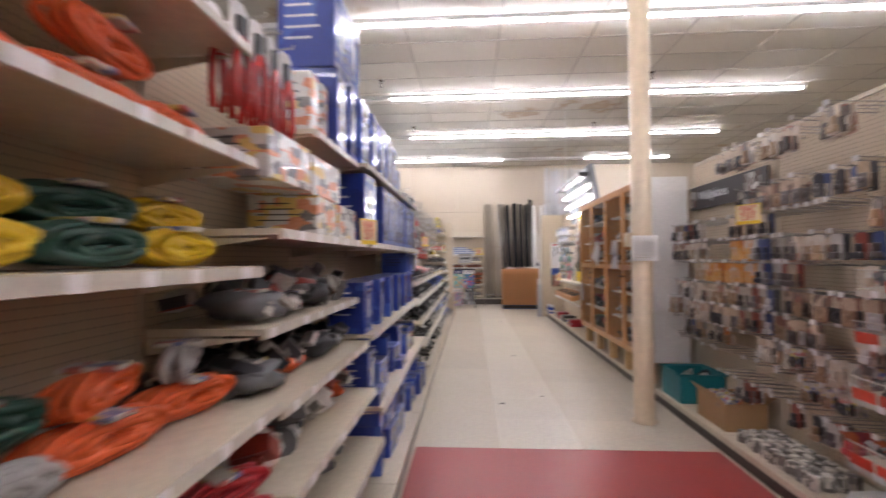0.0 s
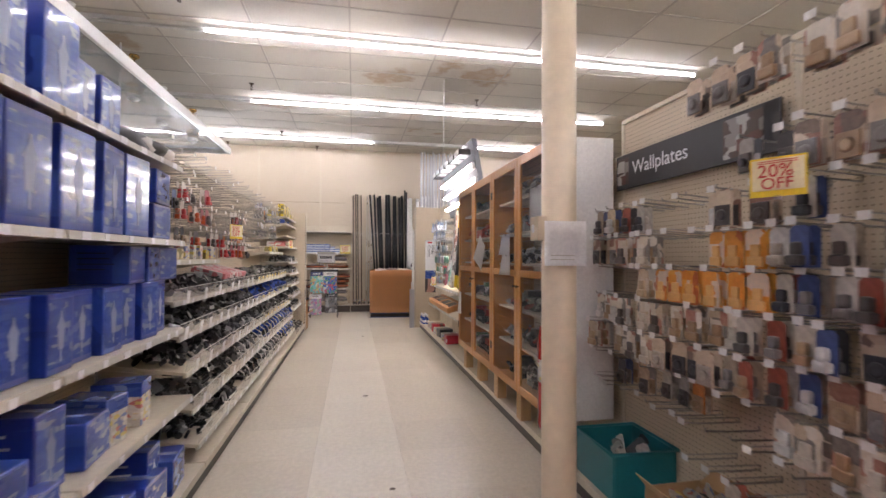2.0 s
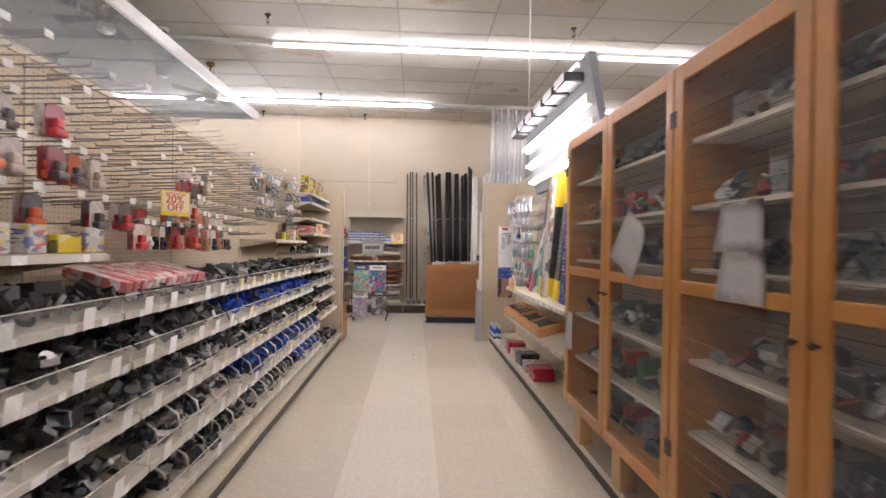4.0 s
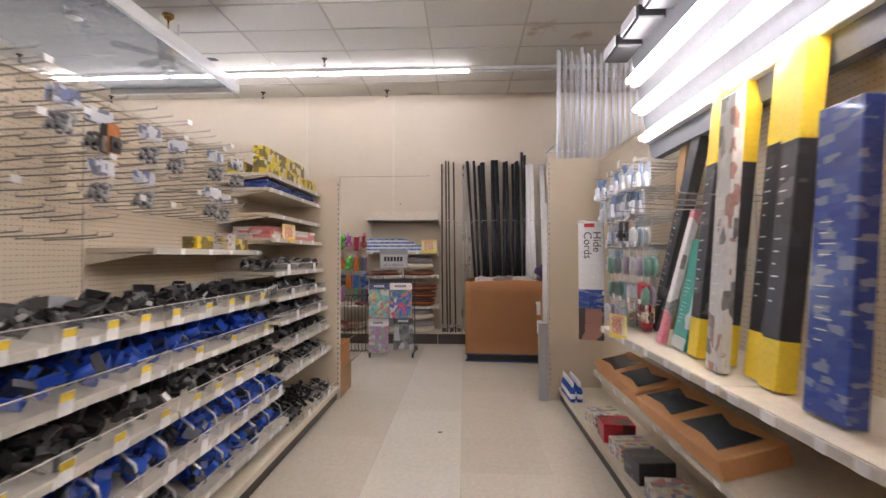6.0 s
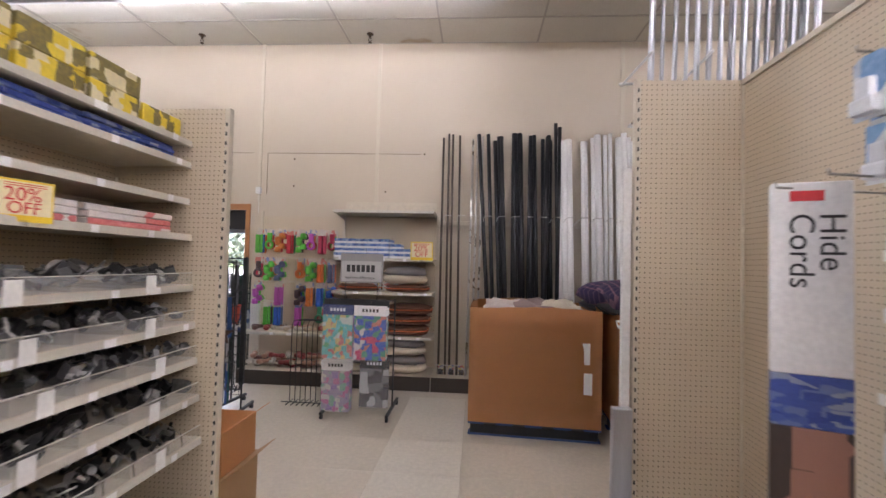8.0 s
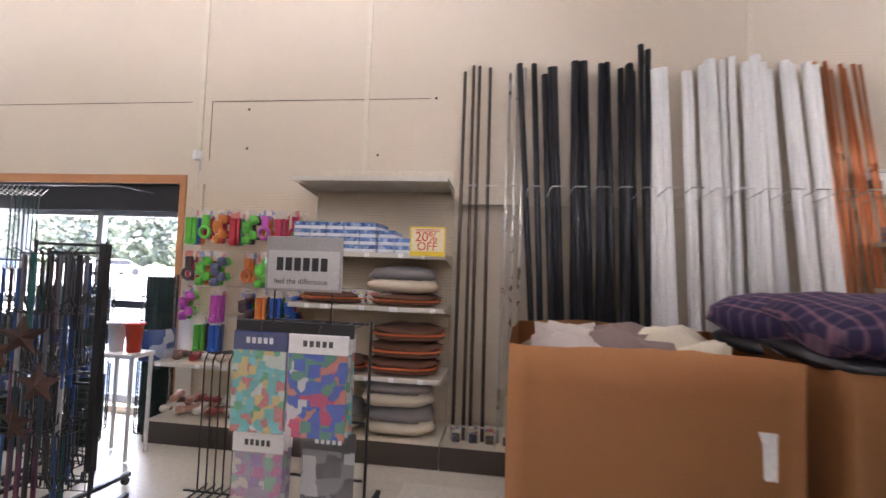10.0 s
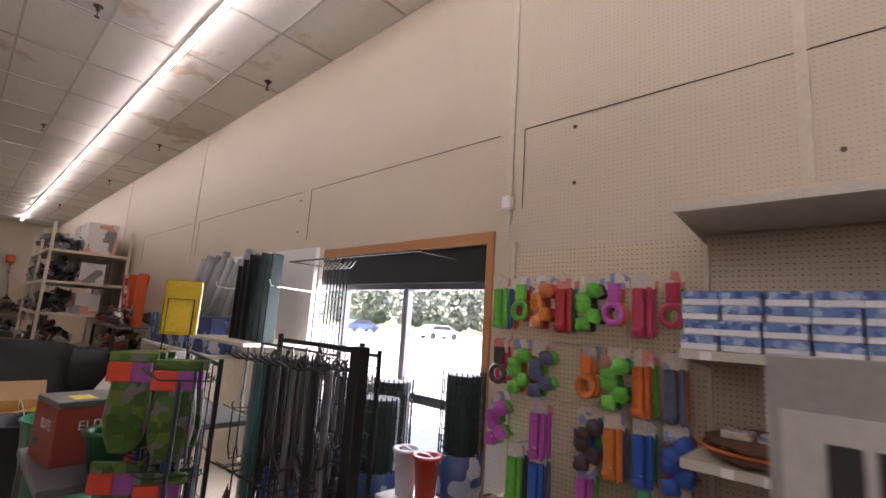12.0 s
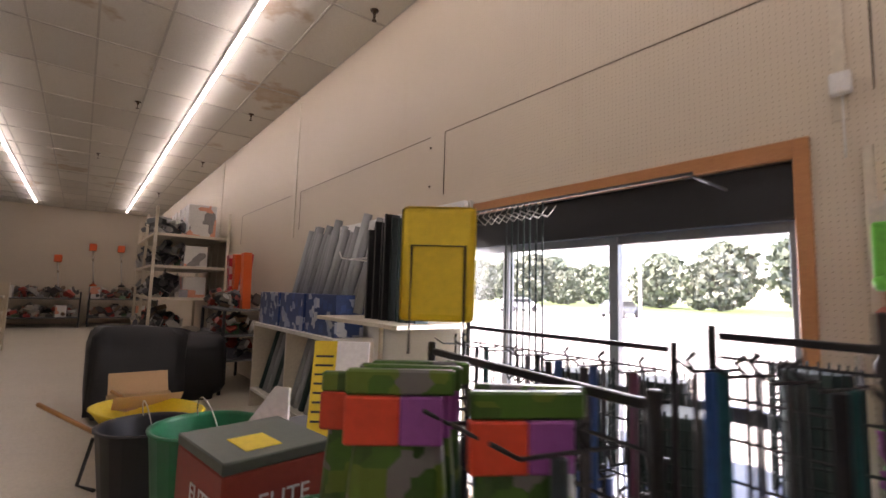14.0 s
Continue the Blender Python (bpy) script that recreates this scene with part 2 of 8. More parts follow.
def ceiling_material():
    m, nt, b = shader("mineral fibre ceiling tile")
    col = (0.64, 0.605, 0.535)
    geo = nt.nodes.new("ShaderNodeNewGeometry")
    fine = noise_out(nt, 55, 4, 0.7)
    stain = noise_out(nt, 0.55, 5, 0.6)
    c = ramp(nt, geo.outputs["Random Per Island"], [(0.0, scaled(col, 0.88)), (0.5, col), (1.0, scaled(col, 1.08))])
    c = mixcol(nt, 0.3, c, ramp(nt, fine, [(0.38, scaled(col, 0.72)), (0.6, col)]))
    c = mixcol(nt, ramp(nt, stain, [(0.63, (0, 0, 0)), (0.67, (0.6, 0.6, 0.6)), (0.74, (0.3, 0.3, 0.3))]), c, (0.36, 0.22, 0.10))
    nt.links.new(c, b.inputs["Base Color"])
    b.inputs["Roughness"].default_value = 0.85
    bump(nt, b, fine, 0.3, 0.006)
    return m


M_floor = floor_material()
M_ceil = ceiling_material()

# ---- geometry helpers ----
def B():
    return bmesh.new()


def box(bm, x0, x1, y0, y1, z0, z1, m=None):
    vs = [Vector((x, y, z)) for z in (z0, z1) for y in (y0, y1) for x in (x0, x1)]
    if m is not None:
        vs = [m @ v for v in vs]
    v = [bm.verts.new(p) for p in vs]
    for f in ((0, 2, 3, 1), (4, 5, 7, 6), (0, 1, 5, 4), (2, 6, 7, 3), (0, 4, 6, 2), (1, 3, 7, 5)):
        bm.faces.new([v[i] for i in f])
    return v


def rbox(bm, x0, x1, y0, y1, z0, z1, r=0.006, seg=2, m=None):
    t = bmesh.new()
    box(t, x0, x1, y0, y1, z0, z1)
    bmesh.ops.bevel(t, geom=t.edges[:], offset=r, segments=seg, affect="EDGES", profile=0.6)
    if m is not None:
        t.transform(m)
    join(bm, t)
    return bm


def join(bm, t):
    me = bpy.data.meshes.new("scratch")
    t.to_mesh(me)
    t.free()
    bm.from_mesh(me)
    bpy.data.meshes.remove(me)


def ring_frame(d):
    d = d.normalized()
    up = Vector((0, 0, 1)) if abs(d.z) < 0.9 else Vector((1, 0, 0))
    u = d.cross(up).normalized()
    return u, d.cross(u)


def cyl(bm, a, b, r, n=10, r2=None, cap=True):
    a, b = Vector(a), Vector(b)
    r2 = r if r2 is None else r2
    u, w = ring_frame(b - a)
    rings = []
    for p, q in ((a, r), (b, r2)):
        rings.append([bm.verts.new(p + q * (math.cos(2 * math.pi * i / n) * u + math.sin(2 * math.pi * i / n) * w)) for i in range(n)])
    for i in range(n):
        f = bm.faces.new((rings[0][i], rings[0][(i + 1) % n], rings[1][(i + 1) % n], rings[1][i]))
        f.smooth = n > 6
    if cap:
        bm.faces.new(rings[0][::-1])
        bm.faces.new(rings[1])
    return bm


def wire(bm, pts, r=0.003, n=5, closed=False):
    """A bent rod through the given places."""
    pts = [Vector(p) for p in pts]
    k = len(pts)
    rings = []
    for i, p in enumerate(pts):
        q0 = pts[(i - 1) % k] if closed or i else p
        q1 = pts[(i + 1) % k] if closed or i < k - 1 else p
        d = q1 - q0
        u, w = ring_frame(d if d.length > 1e-6 else Vector((0, 0, 1)))
        if rings:
            best = min(range(n), key=lambda s: (rings[-1][0].co - (p + r * (math.cos(2 * math.pi * s / n) * u + math.sin(2 * math.pi * s / n) * w))).length)
        else:
            best = 0
        rings.append([bm.verts.new(p + r * (math.cos(2 * math.pi * (j + best) / n) * u + math.sin(2 * math.pi * (j + best) / n) * w)) for j in range(n)])
    for i in range(k if closed else k - 1):
        a, b = rings[i], rings[(i + 1) % k]
        for j in range(n):
            bm.faces.new((a[j], a[(j + 1) % n], b[(j + 1) % n], b[j])).smooth = True
    if not closed and n > 2:
        bm.faces.new(rings[0][::-1])
        bm.faces.new(rings[-1])
    return bm


def lathe(bm, prof, n=20, at=(0, 0, 0)):
    """A turned body: prof is (radius, height) from the bottom to the top."""
    at = Vector(at)
    rings = [[bm.verts.new(at + Vector((r * math.cos(2 * math.pi * i / n), r * math.sin(2 * math.pi * i / n), z))) for i in range(n)] for r, z in prof]
    for a, b in zip(rings, rings[1:]):
        for i in range(n):
            bm.faces.new((a[i], a[(i + 1) % n], b[(i + 1) % n], b[i])).smooth = True
    bm.faces.new(rings[0][::-1])
    bm.faces.new(rings[-1])
    return bm


def prism(bm, poly, y0, y1, m=None):
    """A plate with the outline poly in x and z, from y0 to y1."""
    m = m or Matrix()
    a = [bm.verts.new(m @ Vector((x, y0, z))) for x, z in poly]
    b = [bm.verts.new(m @ Vector((x, y1, z))) for x, z in poly]
    k = len(poly)
    bm.faces.new(a)
    bm.faces.new(b[::-1])
    for i in range(k):
        bm.faces.new((a[i], b[i], b[(i + 1) % k], a[(i + 1) % k]))
    return bm


def blob(bm, c, rx, ry, rz, n=12, rough=0.15, seed=0, flat=0.0, power=0.7):
    """A soft uneven body, such as a filled bag or a folded cloth."""
    c = Vector(c)
    rows = 7
    grid = []
    for i in range(rows + 1):
        th = math.pi * i / rows
        row = []
        for j in range(n):
            ph = 2 * math.pi * j / n
            d = Vector((math.sin(th) * math.cos(ph), math.sin(th) * math.sin(ph), math.cos(th)))
            k = 1 + rough * noise.noise(d * 1.9 + Vector((seed * 3.1, seed, 0))) + rough * 0.5 * noise.noise(d * 5 + Vector((seed, 0, seed)))
            s = Vector((abs(d.x) ** power * (1 if d.x > 0 else -1), abs(d.y) ** power * (1 if d.y > 0 else -1), abs(d.z) ** min(1.0, power * 1.4) * (1 if d.z > 0 else -1)))
            z = max(-1 + flat, s.z * k)
            row.append(bm.verts.new(c + Vector((s.x * k * rx, s.y * k * ry, z * rz))))
        grid.append(row)
    for a, b in zip(grid, grid[1:]):
        for j in range(n):
            bm.faces.new((a[j], b[j], b[(j + 1) % n], a[(j + 1) % n])).smooth = True
    bmesh.ops.remove_doubles(bm, verts=bm.verts[:], dist=1e-5)
    return bm


def meshed(name, bm, mat):
    bmesh.ops.recalc_face_normals(bm, faces=bm.faces[:])
    me = bpy.data.meshes.new(name)
    bm.to_mesh(me)
    bm.free()
    me.materials.append(mat)
    return me


def part(name, bm, mat, parent, label="", at=None):
    ob = new(name, bm if isinstance(bm, bpy.types.Mesh) else meshed(name, bm, mat))
    ob.parent = parent
    if at is not None:
        ob.matrix_basis = at
    if label:
        ob["label"] = label
    return ob


def solid(name, bm, mat, label, category, group="", kind="", at=None):
    """A thing or a piece of the setting that is one mesh."""
    ob = new(name, bm if isinstance(bm, bpy.types.Mesh) else meshed(name, bm, mat))
    if at is not None:
        ob.matrix_basis = at
    return tagged(ob, label, category, group, kind)


def thing(name, at, label, category, group="", kind=""):
    ob = new(name)
    ob.empty_display_size = 0.1
    ob.matrix_basis = at if isinstance(at, Matrix) else pose(*at)
    return tagged(ob, label, category, group, kind)


def lettering(name, words, size, mat, parent, at, depth=0.0008, align="LEFT"):
    """Raised or printed words as a mesh part; they read along x and stand up along y of their pose."""
    cu = bpy.data.curves.new(name, "FONT")
    cu.body, cu.size, cu.extrude, cu.align_x = words, size, depth, align
    tmp = bpy.data.objects.new("scratch", cu)
    scene.collection.objects.link(tmp)
    me = bpy.data.meshes.new_from_object(tmp.evaluated_get(bpy.context.evaluated_depsgraph_get()))
    bpy.data.objects.remove(tmp)
    me.materials.clear()
    me.materials.append(mat)
    return part(name, me, mat, parent, at=at)


RNG = random.Random(7)

# ---- the hall: floor, walls, ceiling ----
X0, X1, Y0, Y1, ZC = -24.5, 8.5, -6.0, 13.49, 4.365
bm = B()
box(bm, X0 - 0.3, X1 + 0.3, Y0 - 0.3, Y1 + 0.3, -0.2, -0.004)
floor = solid("floor", bm, M_floor, "worn cream vinyl tile floor with dirt and scuffs", "floor", kind="structure")
# the red strip of floor that crosses the first part of the aisle
bm = B()
box(bm, -0.92, 1.29, Y0, 2.24, -0.003, 0.0015)
solid("floor_red", bm, M_redfloor, "red vinyl floor area in the shop aisle", "floor", kind="structure")

# window opening in the back wall
WX0, WX1, WZ0, WZ1 = -6.6, -2.66, 0.06, 2.15
bm = B()
T = 0.25
box(bm, X0, WX0, Y1, Y1 + T, 0, ZC)
box(bm, WX1, X1, Y1, Y1 + T, 0, ZC)
box(bm, WX0, WX1, Y1, Y1 + T, WZ1, ZC)
box(bm, WX0, WX1, Y1, Y1 + T, 0, WZ0)
solid("wall_north", bm, M_wall, "tall beige painted wall of perforated boards with fine seams", "wall", kind="structure")
# south and east walls are added at guessed places to close the hall
for nm, c in (("wall_west", (X0 - T, X0, Y0, Y1)), ("wall_east", (X1, X1 + T, Y0, Y1)), ("wall_south", (X0, X1, Y0 - T, Y0))):
    bm = B()
    box(bm, *c, 0, ZC)
    solid(nm, bm, M_wall, "plain beige painted shop wall", "wall", kind="structure")

# board seams, battens and the screw-fixed access panels of the back wall
bm = B()
for x in (-13.2, -8.6, -2.5, -0.92, 2.2, 4.8):
    box(bm, x - 0.022, x + 0.022, Y1 - 0.012, Y1 - 0.001, 2.25 if -9.5 < x < -2 else 0.3, ZC)
solid("trim", bm, M_steel, "narrow beige vertical battens over the wall seams", "trim", kind="structure")
bm = B()
for xa, xb in ((-11.4, -8.8), (-8.4, -5.3), (-5.1, -2.6), (-2.4, -0.35)):
    box(bm, xa, xb, Y1 - 0.004, Y1 - 0.0005, 2.895, 2.900)
    box(bm, xa, xa + 0.005, Y1 - 0.004, Y1 - 0.0005, 2.35, 2.895)
for x, z in [(-2.03, 2.82 - 0.36 * i) for i in range(2)] + [(-5.3, 2.8), (-5.3, 2.45), (-0.3, 2.9), (-0.8, 2.4)]:
    cyl(bm, (x, Y1 - 0.006, z), (x, Y1 - 0.0005, z), 0.012, 8)
solid("wall_joint", bm, M_bronze, "dark thin joints and screw heads of wall panels", "trim", kind="structure")

# suspended ceiling: tiles sit in a grid of tees
bm = B()
tw, tl = 0.61, 1.22
nx, ny = int((X1 - X0) / tl) + 1, int((Y1 - Y0) / tw) + 1
vs, fs = [], []
rg = random.Random(3)
for i in range(nx):
    for j in range(ny):
        xa, ya = X0 + i * tl + 0.012, Y1 - (j + 1) * tw + 0.012
        xb, yb = min(xa + tl - 0.024, X1), ya + tw - 0.024
        dz = [rg.uniform(0, 0.006) for _ in range(4)]
        k = len(vs)
        vs += [(xa, ya, ZC + dz[0]), (xb, ya, ZC + dz[1]), (xb, yb, ZC + dz[2]), (xa, yb, ZC + dz[3])]
        vs += [(x, y, ZC + 0.02) for x, y, z in vs[k:k + 4]]
        fs += [(k, k + 3, k + 2, k + 1), (k + 4, k + 5, k + 6, k + 7), (k, k + 1, k + 5, k + 4), (k + 1, k + 2, k + 6, k + 5), (k + 2, k + 3, k + 7, k + 6), (k + 3, k, k + 4, k + 7)]
me = bpy.data.meshes.new("ceiling")
me.from_pydata(vs, [], fs)
me.materials.append(M_ceil)
solid("ceiling", me, M_ceil, "suspended ceiling of stained off-white fibre tiles", "ceiling", kind="structure")
bm = B()
for i in range(nx + 1):
    x = X0 + i * tl
    box(bm, x - 0.012, x + 0.012, Y0, Y1, ZC - 0.006, ZC + 0.012)
for j in range(ny + 1):
    y = Y1 - j * tw
    box(bm, X0, X1, y - 0.012, y + 0.012, ZC - 0.004, ZC + 0.01)
solid("ceiling_grid", bm, paint("aged tee grid enamel", (0.44, 0.41, 0.355), 0.5, vary=0.15), "dull cream metal tee grid of the suspended ceiling", "ceiling", kind="structure")
# unseen slab, added over the tiles only to close the hall
bm = B()
box(bm, X0 - T, X1 + T, Y0 - T, Y1 + T, ZC + 0.05, ZC + 0.25)
solid("roof", bm, M_white, "unseen roof slab added to close the hall above the ceiling", "roof", kind="structure")

# continuous rows of strip lights along x
def strip_light(lit):
    t = thing("strip_light", (0, 0, 0), "white fluorescent strip light under the ceiling, " + ("lit" if lit else "unlit with bare tubes"), "ceiling light", "rows of strip lights")
    bm = B()
    prism(bm, [(-0.03, 0.0), (0.03, 0.0), (0.055, 0.07), (-0.055, 0.07)], -1.19, 1.19)
    part("housing", bm, M_fixture, t, at=pose(0, 0, 0, 0, 0, 90))
    for dy in (0.0,):
        bm = B()
        cyl(bm, (-1.16, dy, -0.022), (1.16, dy, -0.022), 0.021, 10)
        part("tube", bm, M_tube if lit else M_tubeoff, t)
        for s in (-1, 1):
            bm = B()
            rbox(bm, s * 1.175 - 0.012, s * 1.175 + 0.012, dy - 0.018, dy + 0.018, -0.045, 0.02, 0.004, 1)
            part("lamp_holder", bm, M_fixture, t)
    return t


lit0, unlit0 = strip_light(True), strip_light(False)
ROWS = {12.315: (-24, 0.5), 9.667: (-24, 6.2), 6.96: (-2, 6.5), 4.33: (-3.2, 5.6), 1.6: (-4.5, 6), -1.15: (-4.5, 6), -3.9: (-4.5, 6)}
first = {True: lit0, False: unlit0}
used = {True: False, False: False}
for y, (a, b) in ROWS.items():
    for k in range(-9, 3):
        x = -0.74 + 2.385 * k
        on = a <= x - 1.1 and x + 1.0 <= b
        if y == 9.667 and -7.0 < x < -2.0:
            on = False
        if y == 12.315 and x > 4.0:
            on = True
        if not on and (x < -9 or y < 4):
            continue
        m = pose(x, y, 4.325)
        if not used[on]:
            first[on].matrix_basis = m
            used[on] = True
        else:
            copy_thing(first[on], m)

# sprinkler heads
def sprinkler(at):
    t = thing("sprinkler_head", at, "dark bronze pendent sprinkler head under the ceiling", "sprinkler", "ceiling sprinklers")
    bm = B()
    lathe(bm, [(0.015, -0.05), (0.016, -0.014), (0.04, -0.012), (0.045, 0.0)], 14)
    part("escutcheon", bm, M_bronze, t)
    bm = B()
    for s in (-1, 1):
        wire(bm, [(s * 0.012, 0, -0.05), (s * 0.022, 0, -0.075), (s * 0.006, 0, -0.105)], 0.004, 5)
    cyl(bm, (0, 0, -0.05), (0, 0, -0.1), 0.004, 6)
    part("frame_arm", bm, M_bronze, t)
    bm = B()
    lathe(bm, [(0.024, -0.112), (0.024, -0.107)], 12)
    part("deflector", bm, M_bronze, t)
    return t


sp = None
for x, y in ((-1.95, 6.2), (-1.75, 8.9), (-1.7, 11.9), (2.2, 8.9), (2.4, 6.2), (-1.0, 13.22), (-6.02, 11.54), (-6.02, 13.25), (-9.8, 13.1), (-10.5, 11.6), (-13.6, 13.1), (-14.5, 11.2), (-18.5, 12.8), (-3.2, 13.2), (-4.0, 8.9)):
    m = pose(x, y, ZC - 0.006)
    if sp is None:
        sp = sprinkler(m)
    else:
        copy_thing(sp, m)

# column in the aisle
col = thing("column", (0.99, 2.86, 0), "round cream painted steel column in the aisle", "column")
bm = B()
lathe(bm, [(0.105, 0.0), (0.105, 0.012), (0.088, 0.02), (0.086, 0.03), (0.086, 3.98)], 28)
part("shaft", bm, M_column, col)
bm = B()
lathe(bm, [(0.1, 3.98), (0.105, 4.0), (0.105, 4.26), (0.09, 4.30), (0.09, ZC - 0.004)], 24)
part("collar", bm, M_bronze, col, "rust-brown column head")
sw = thing("switch_box", (0.872, 2.855, 1.57, 0, 0, 0), "cream plastic switch box fixed to the column", "switch box")
bm = B()
rbox(bm, -0.02, 0.03, -0.055, 0.045, -0.06, 0.06, 0.006)
part("cover", bm, M_column, sw)
bm = B()
rbox(bm, -0.028, -0.018, -0.012, 0.008, -0.02, 0.02, 0.003, 1)
part("toggle", bm, M_white, sw)
pn = thing("paper_notice", (0.975, 2.768, 1.495, 0, 0, -2), "blank white paper sheet taped to the column", "notice")
bm = B()
g = [[bm.verts.new((-0.105 + 0.21 * i / 8, -0.01 - 0.012 * math.cos(i * 0.9) * (i / 8) ** 2, -0.108 + 0.216 * j / 4)) for i in range(9)] for j in range(5)]
for a, b in zip(g, g[1:]):
    for i in range(8):
        bm.faces.new((a[i], a[i + 1], b[i + 1], b[i])).smooth = True
bmesh.ops.solidify(bm, geom=bm.faces[:], thickness=0.001)
part("sheet", bm, M_paper, pn)
bm = B()
for k in range(2):
    box(bm, -0.08, 0.04, -0.0262, -0.0252, -0.06 - 0.02 * k, -0.056 - 0.02 * k)
part("print_line", bm, M_rail, pn)

# ---- shop shelving ----
def shelf_mesh(w, d, lip=0.035):
    """A pressed steel shelf along y, back edge at x = 0, reaching d towards +x, with a rolled front lip."""
    bm = B()
    prism(bm, [(0, 0), (d, 0), (d, -lip), (d - 0.012, -lip), (d - 0.012, -0.02), (0.0, -0.028)], 0.004, w - 0.004)
    for y in (0.006, w - 0.012):
        prism(bm, [(0.0, -0.03), (d - 0.03, -0.03), (0.02, -0.085), (0.0, -0.085)], y, y + 0.003)
    return bm


def rail_mesh(w, d):
    bm = B()
    prism(bm, [(d + 0.001, -0.003), (d + 0.005, -0.003), (d + 0.008, -0.033), (d + 0.001, -0.035)], 0.01, w - 0.01)
    return bm


tag_mesh = {}


def price_tags(parent, w, d, z, n, rg, side=1, mats=None):
    """Small paper tags clipped into a price rail; parts of the shelf."""
    for k in range(n):
        kind = rg.choice([0, 0, 1])
        if kind not in tag_mesh:
            bm = B()
            box(bm, 0, 0.0015, -0.02 if kind == 0 else -0.032, 0.02 if kind == 0 else 0.032, -0.016, 0.016)
            tag_mesh[kind] = meshed("price_tag", bm, M_paper)
        y = w * (k + 0.5 + rg.uniform(-0.3, 0.3)) / n
        part("price_tag", tag_mesh[kind], M_paper, parent, at=pose(d + 0.0085, y, -0.018))


def gondola(name, x_back, side, y0, y1, height, base_d, unit, label, deck_z=0.13, deck=True, back=True):
    """A run of single-sided shop shelving. side +1: shelves reach towards +x, -1: towards -x. Returns the thing; local x runs out of the back panel."""
    g = thing(name, pose(x_back, y0 if side > 0 else y1, 0, 0, 0, 0 if side > 0 else 180), label, "shop shelving")
    L = y1 - y0
    n = max(1, round(L / unit))
    if back:
        for k in range(n):
            bm = B()
            box(bm, -0.012, 0.0, L * k / n + 0.014, L * (k + 1) / n - 0.014, 0.12, height - 0.02)
            part("back_panel", bm, M_peg, g)
    for k in range(n + 1):
        bm = B()
        y = L * k / n
        rbox(bm, -0.03, 0.006, y - 0.014, y + 0.014, 0.0, height, 0.002, 1)
        for z in np.arange(0.2, height - 0.05, 0.0508):
            box(bm, 0.0055, 0.0068, y - 0.003, y + 0.003, z, z + 0.02)
        part("upright", bm, M_steel, g)
    bm = B()
    box(bm, -0.03, 0.012, 0, L, height - 0.02, height + 0.006)
    part("top_rail", bm, M_steel, g)
    if deck:
        for k in range(n):
            w = L / n
            bm = B()
            prism(bm, [(0, deck_z), (base_d, deck_z), (base_d, deck_z - 0.045), (base_d - 0.012, deck_z - 0.045), (base_d - 0.012, deck_z - 0.02), (0, deck_z - 0.02)], 0.003, w - 0.003)
            part("base_deck", bm, M_steel, g, at=pose(0, k * w, 0))
            bm = B()
            box(bm, base_d - 0.035, base_d - 0.02, 0.0, w, 0.0, deck_z - 0.045)
            part("kick_plate", bm, M_kick, g, at=pose(0, k * w, 0))
    return g


SHELF_RG = random.Random(11)


def add_shelf(g, y, w, d, z, tags=6, tilt=0.0):
    s = part("shelf", shelf_mesh(w, d), M_steel, g, at=pose(0, y, z, 0, tilt, 0))
    part("price_rail", rail_mesh(w, d), M_rail, s)
    if tags:
        price_tags(s, w, d, z, tags, SHELF_RG)
    return s


U = 1.22
LX, LY1 = -1.55, 9.94
LB = [LY1 - U * k for k in range(11)]          # section edges from the far end to the near one
# left run, local y = world y - its start
left_near = gondola("gondola_shelving", LX, 1, LB[10], LB[5], 2.27, 0.62, U, "cream steel gondola shelving with stocked shelves along the aisle")
left_far = gondola("gondola_shelving", LX, 1, LB[5], LB[0], 2.27, 0.62, U, "cream pegboard gondola shelving with hooks and bins along the aisle")
y_near, y_far = LB[10], LB[5]
for k in range(4):      # extension cord sections
    y = U * k
    for z, d in ((2.10, 0.36), (1.74, 0.38), (1.40, 0.40), (0.98, 0.46), (0.62, 0.52)) if k < 2 else ((1.52, 0.46), (1.2, 0.40), (0.95, 0.46), (0.68, 0.5), (0.40, 0.55)) if k == 2 else ((1.98, 0.46), (1.52, 0.48), (0.98, 0.48), (0.56, 0.54)):
        add_shelf(left_near, y, U, d, z)
add_shelf(left_near, U * 2 + 0.5, 0.72, 0.40, 1.98, 3)
for z, d in ((1.98, 0.46), (1.52, 0.48), (0.98, 0.48), (0.56, 0.54)):
    add_shelf(left_near, U * 4, U, d, z)
for z, d in ((2.10, 0.42), (1.985, 0.42), (1.79, 0.42), (1.60, 0.44), (1.335, 0.46), (1.14, 0.48), (0.955, 0.5), (0.765, 0.52), (0.545, 0.54)):
    add_shelf(left_far, U * 4, U, d, z, 3)
for k in range(4):
    if k in (0, 3):
        add_shelf(left_far, U * k, U, 0.36, 1.50 if k else 1.40, 4)
    for z, d, tl in ((1.18, 0.42, 6), (0.98, 0.46, 8), (0.76, 0.5, 8), (0.53, 0.54, 8), (0.32, 0.58, 8)):
        add_shelf(left_far, U * k, U, d, z, 5, tl)
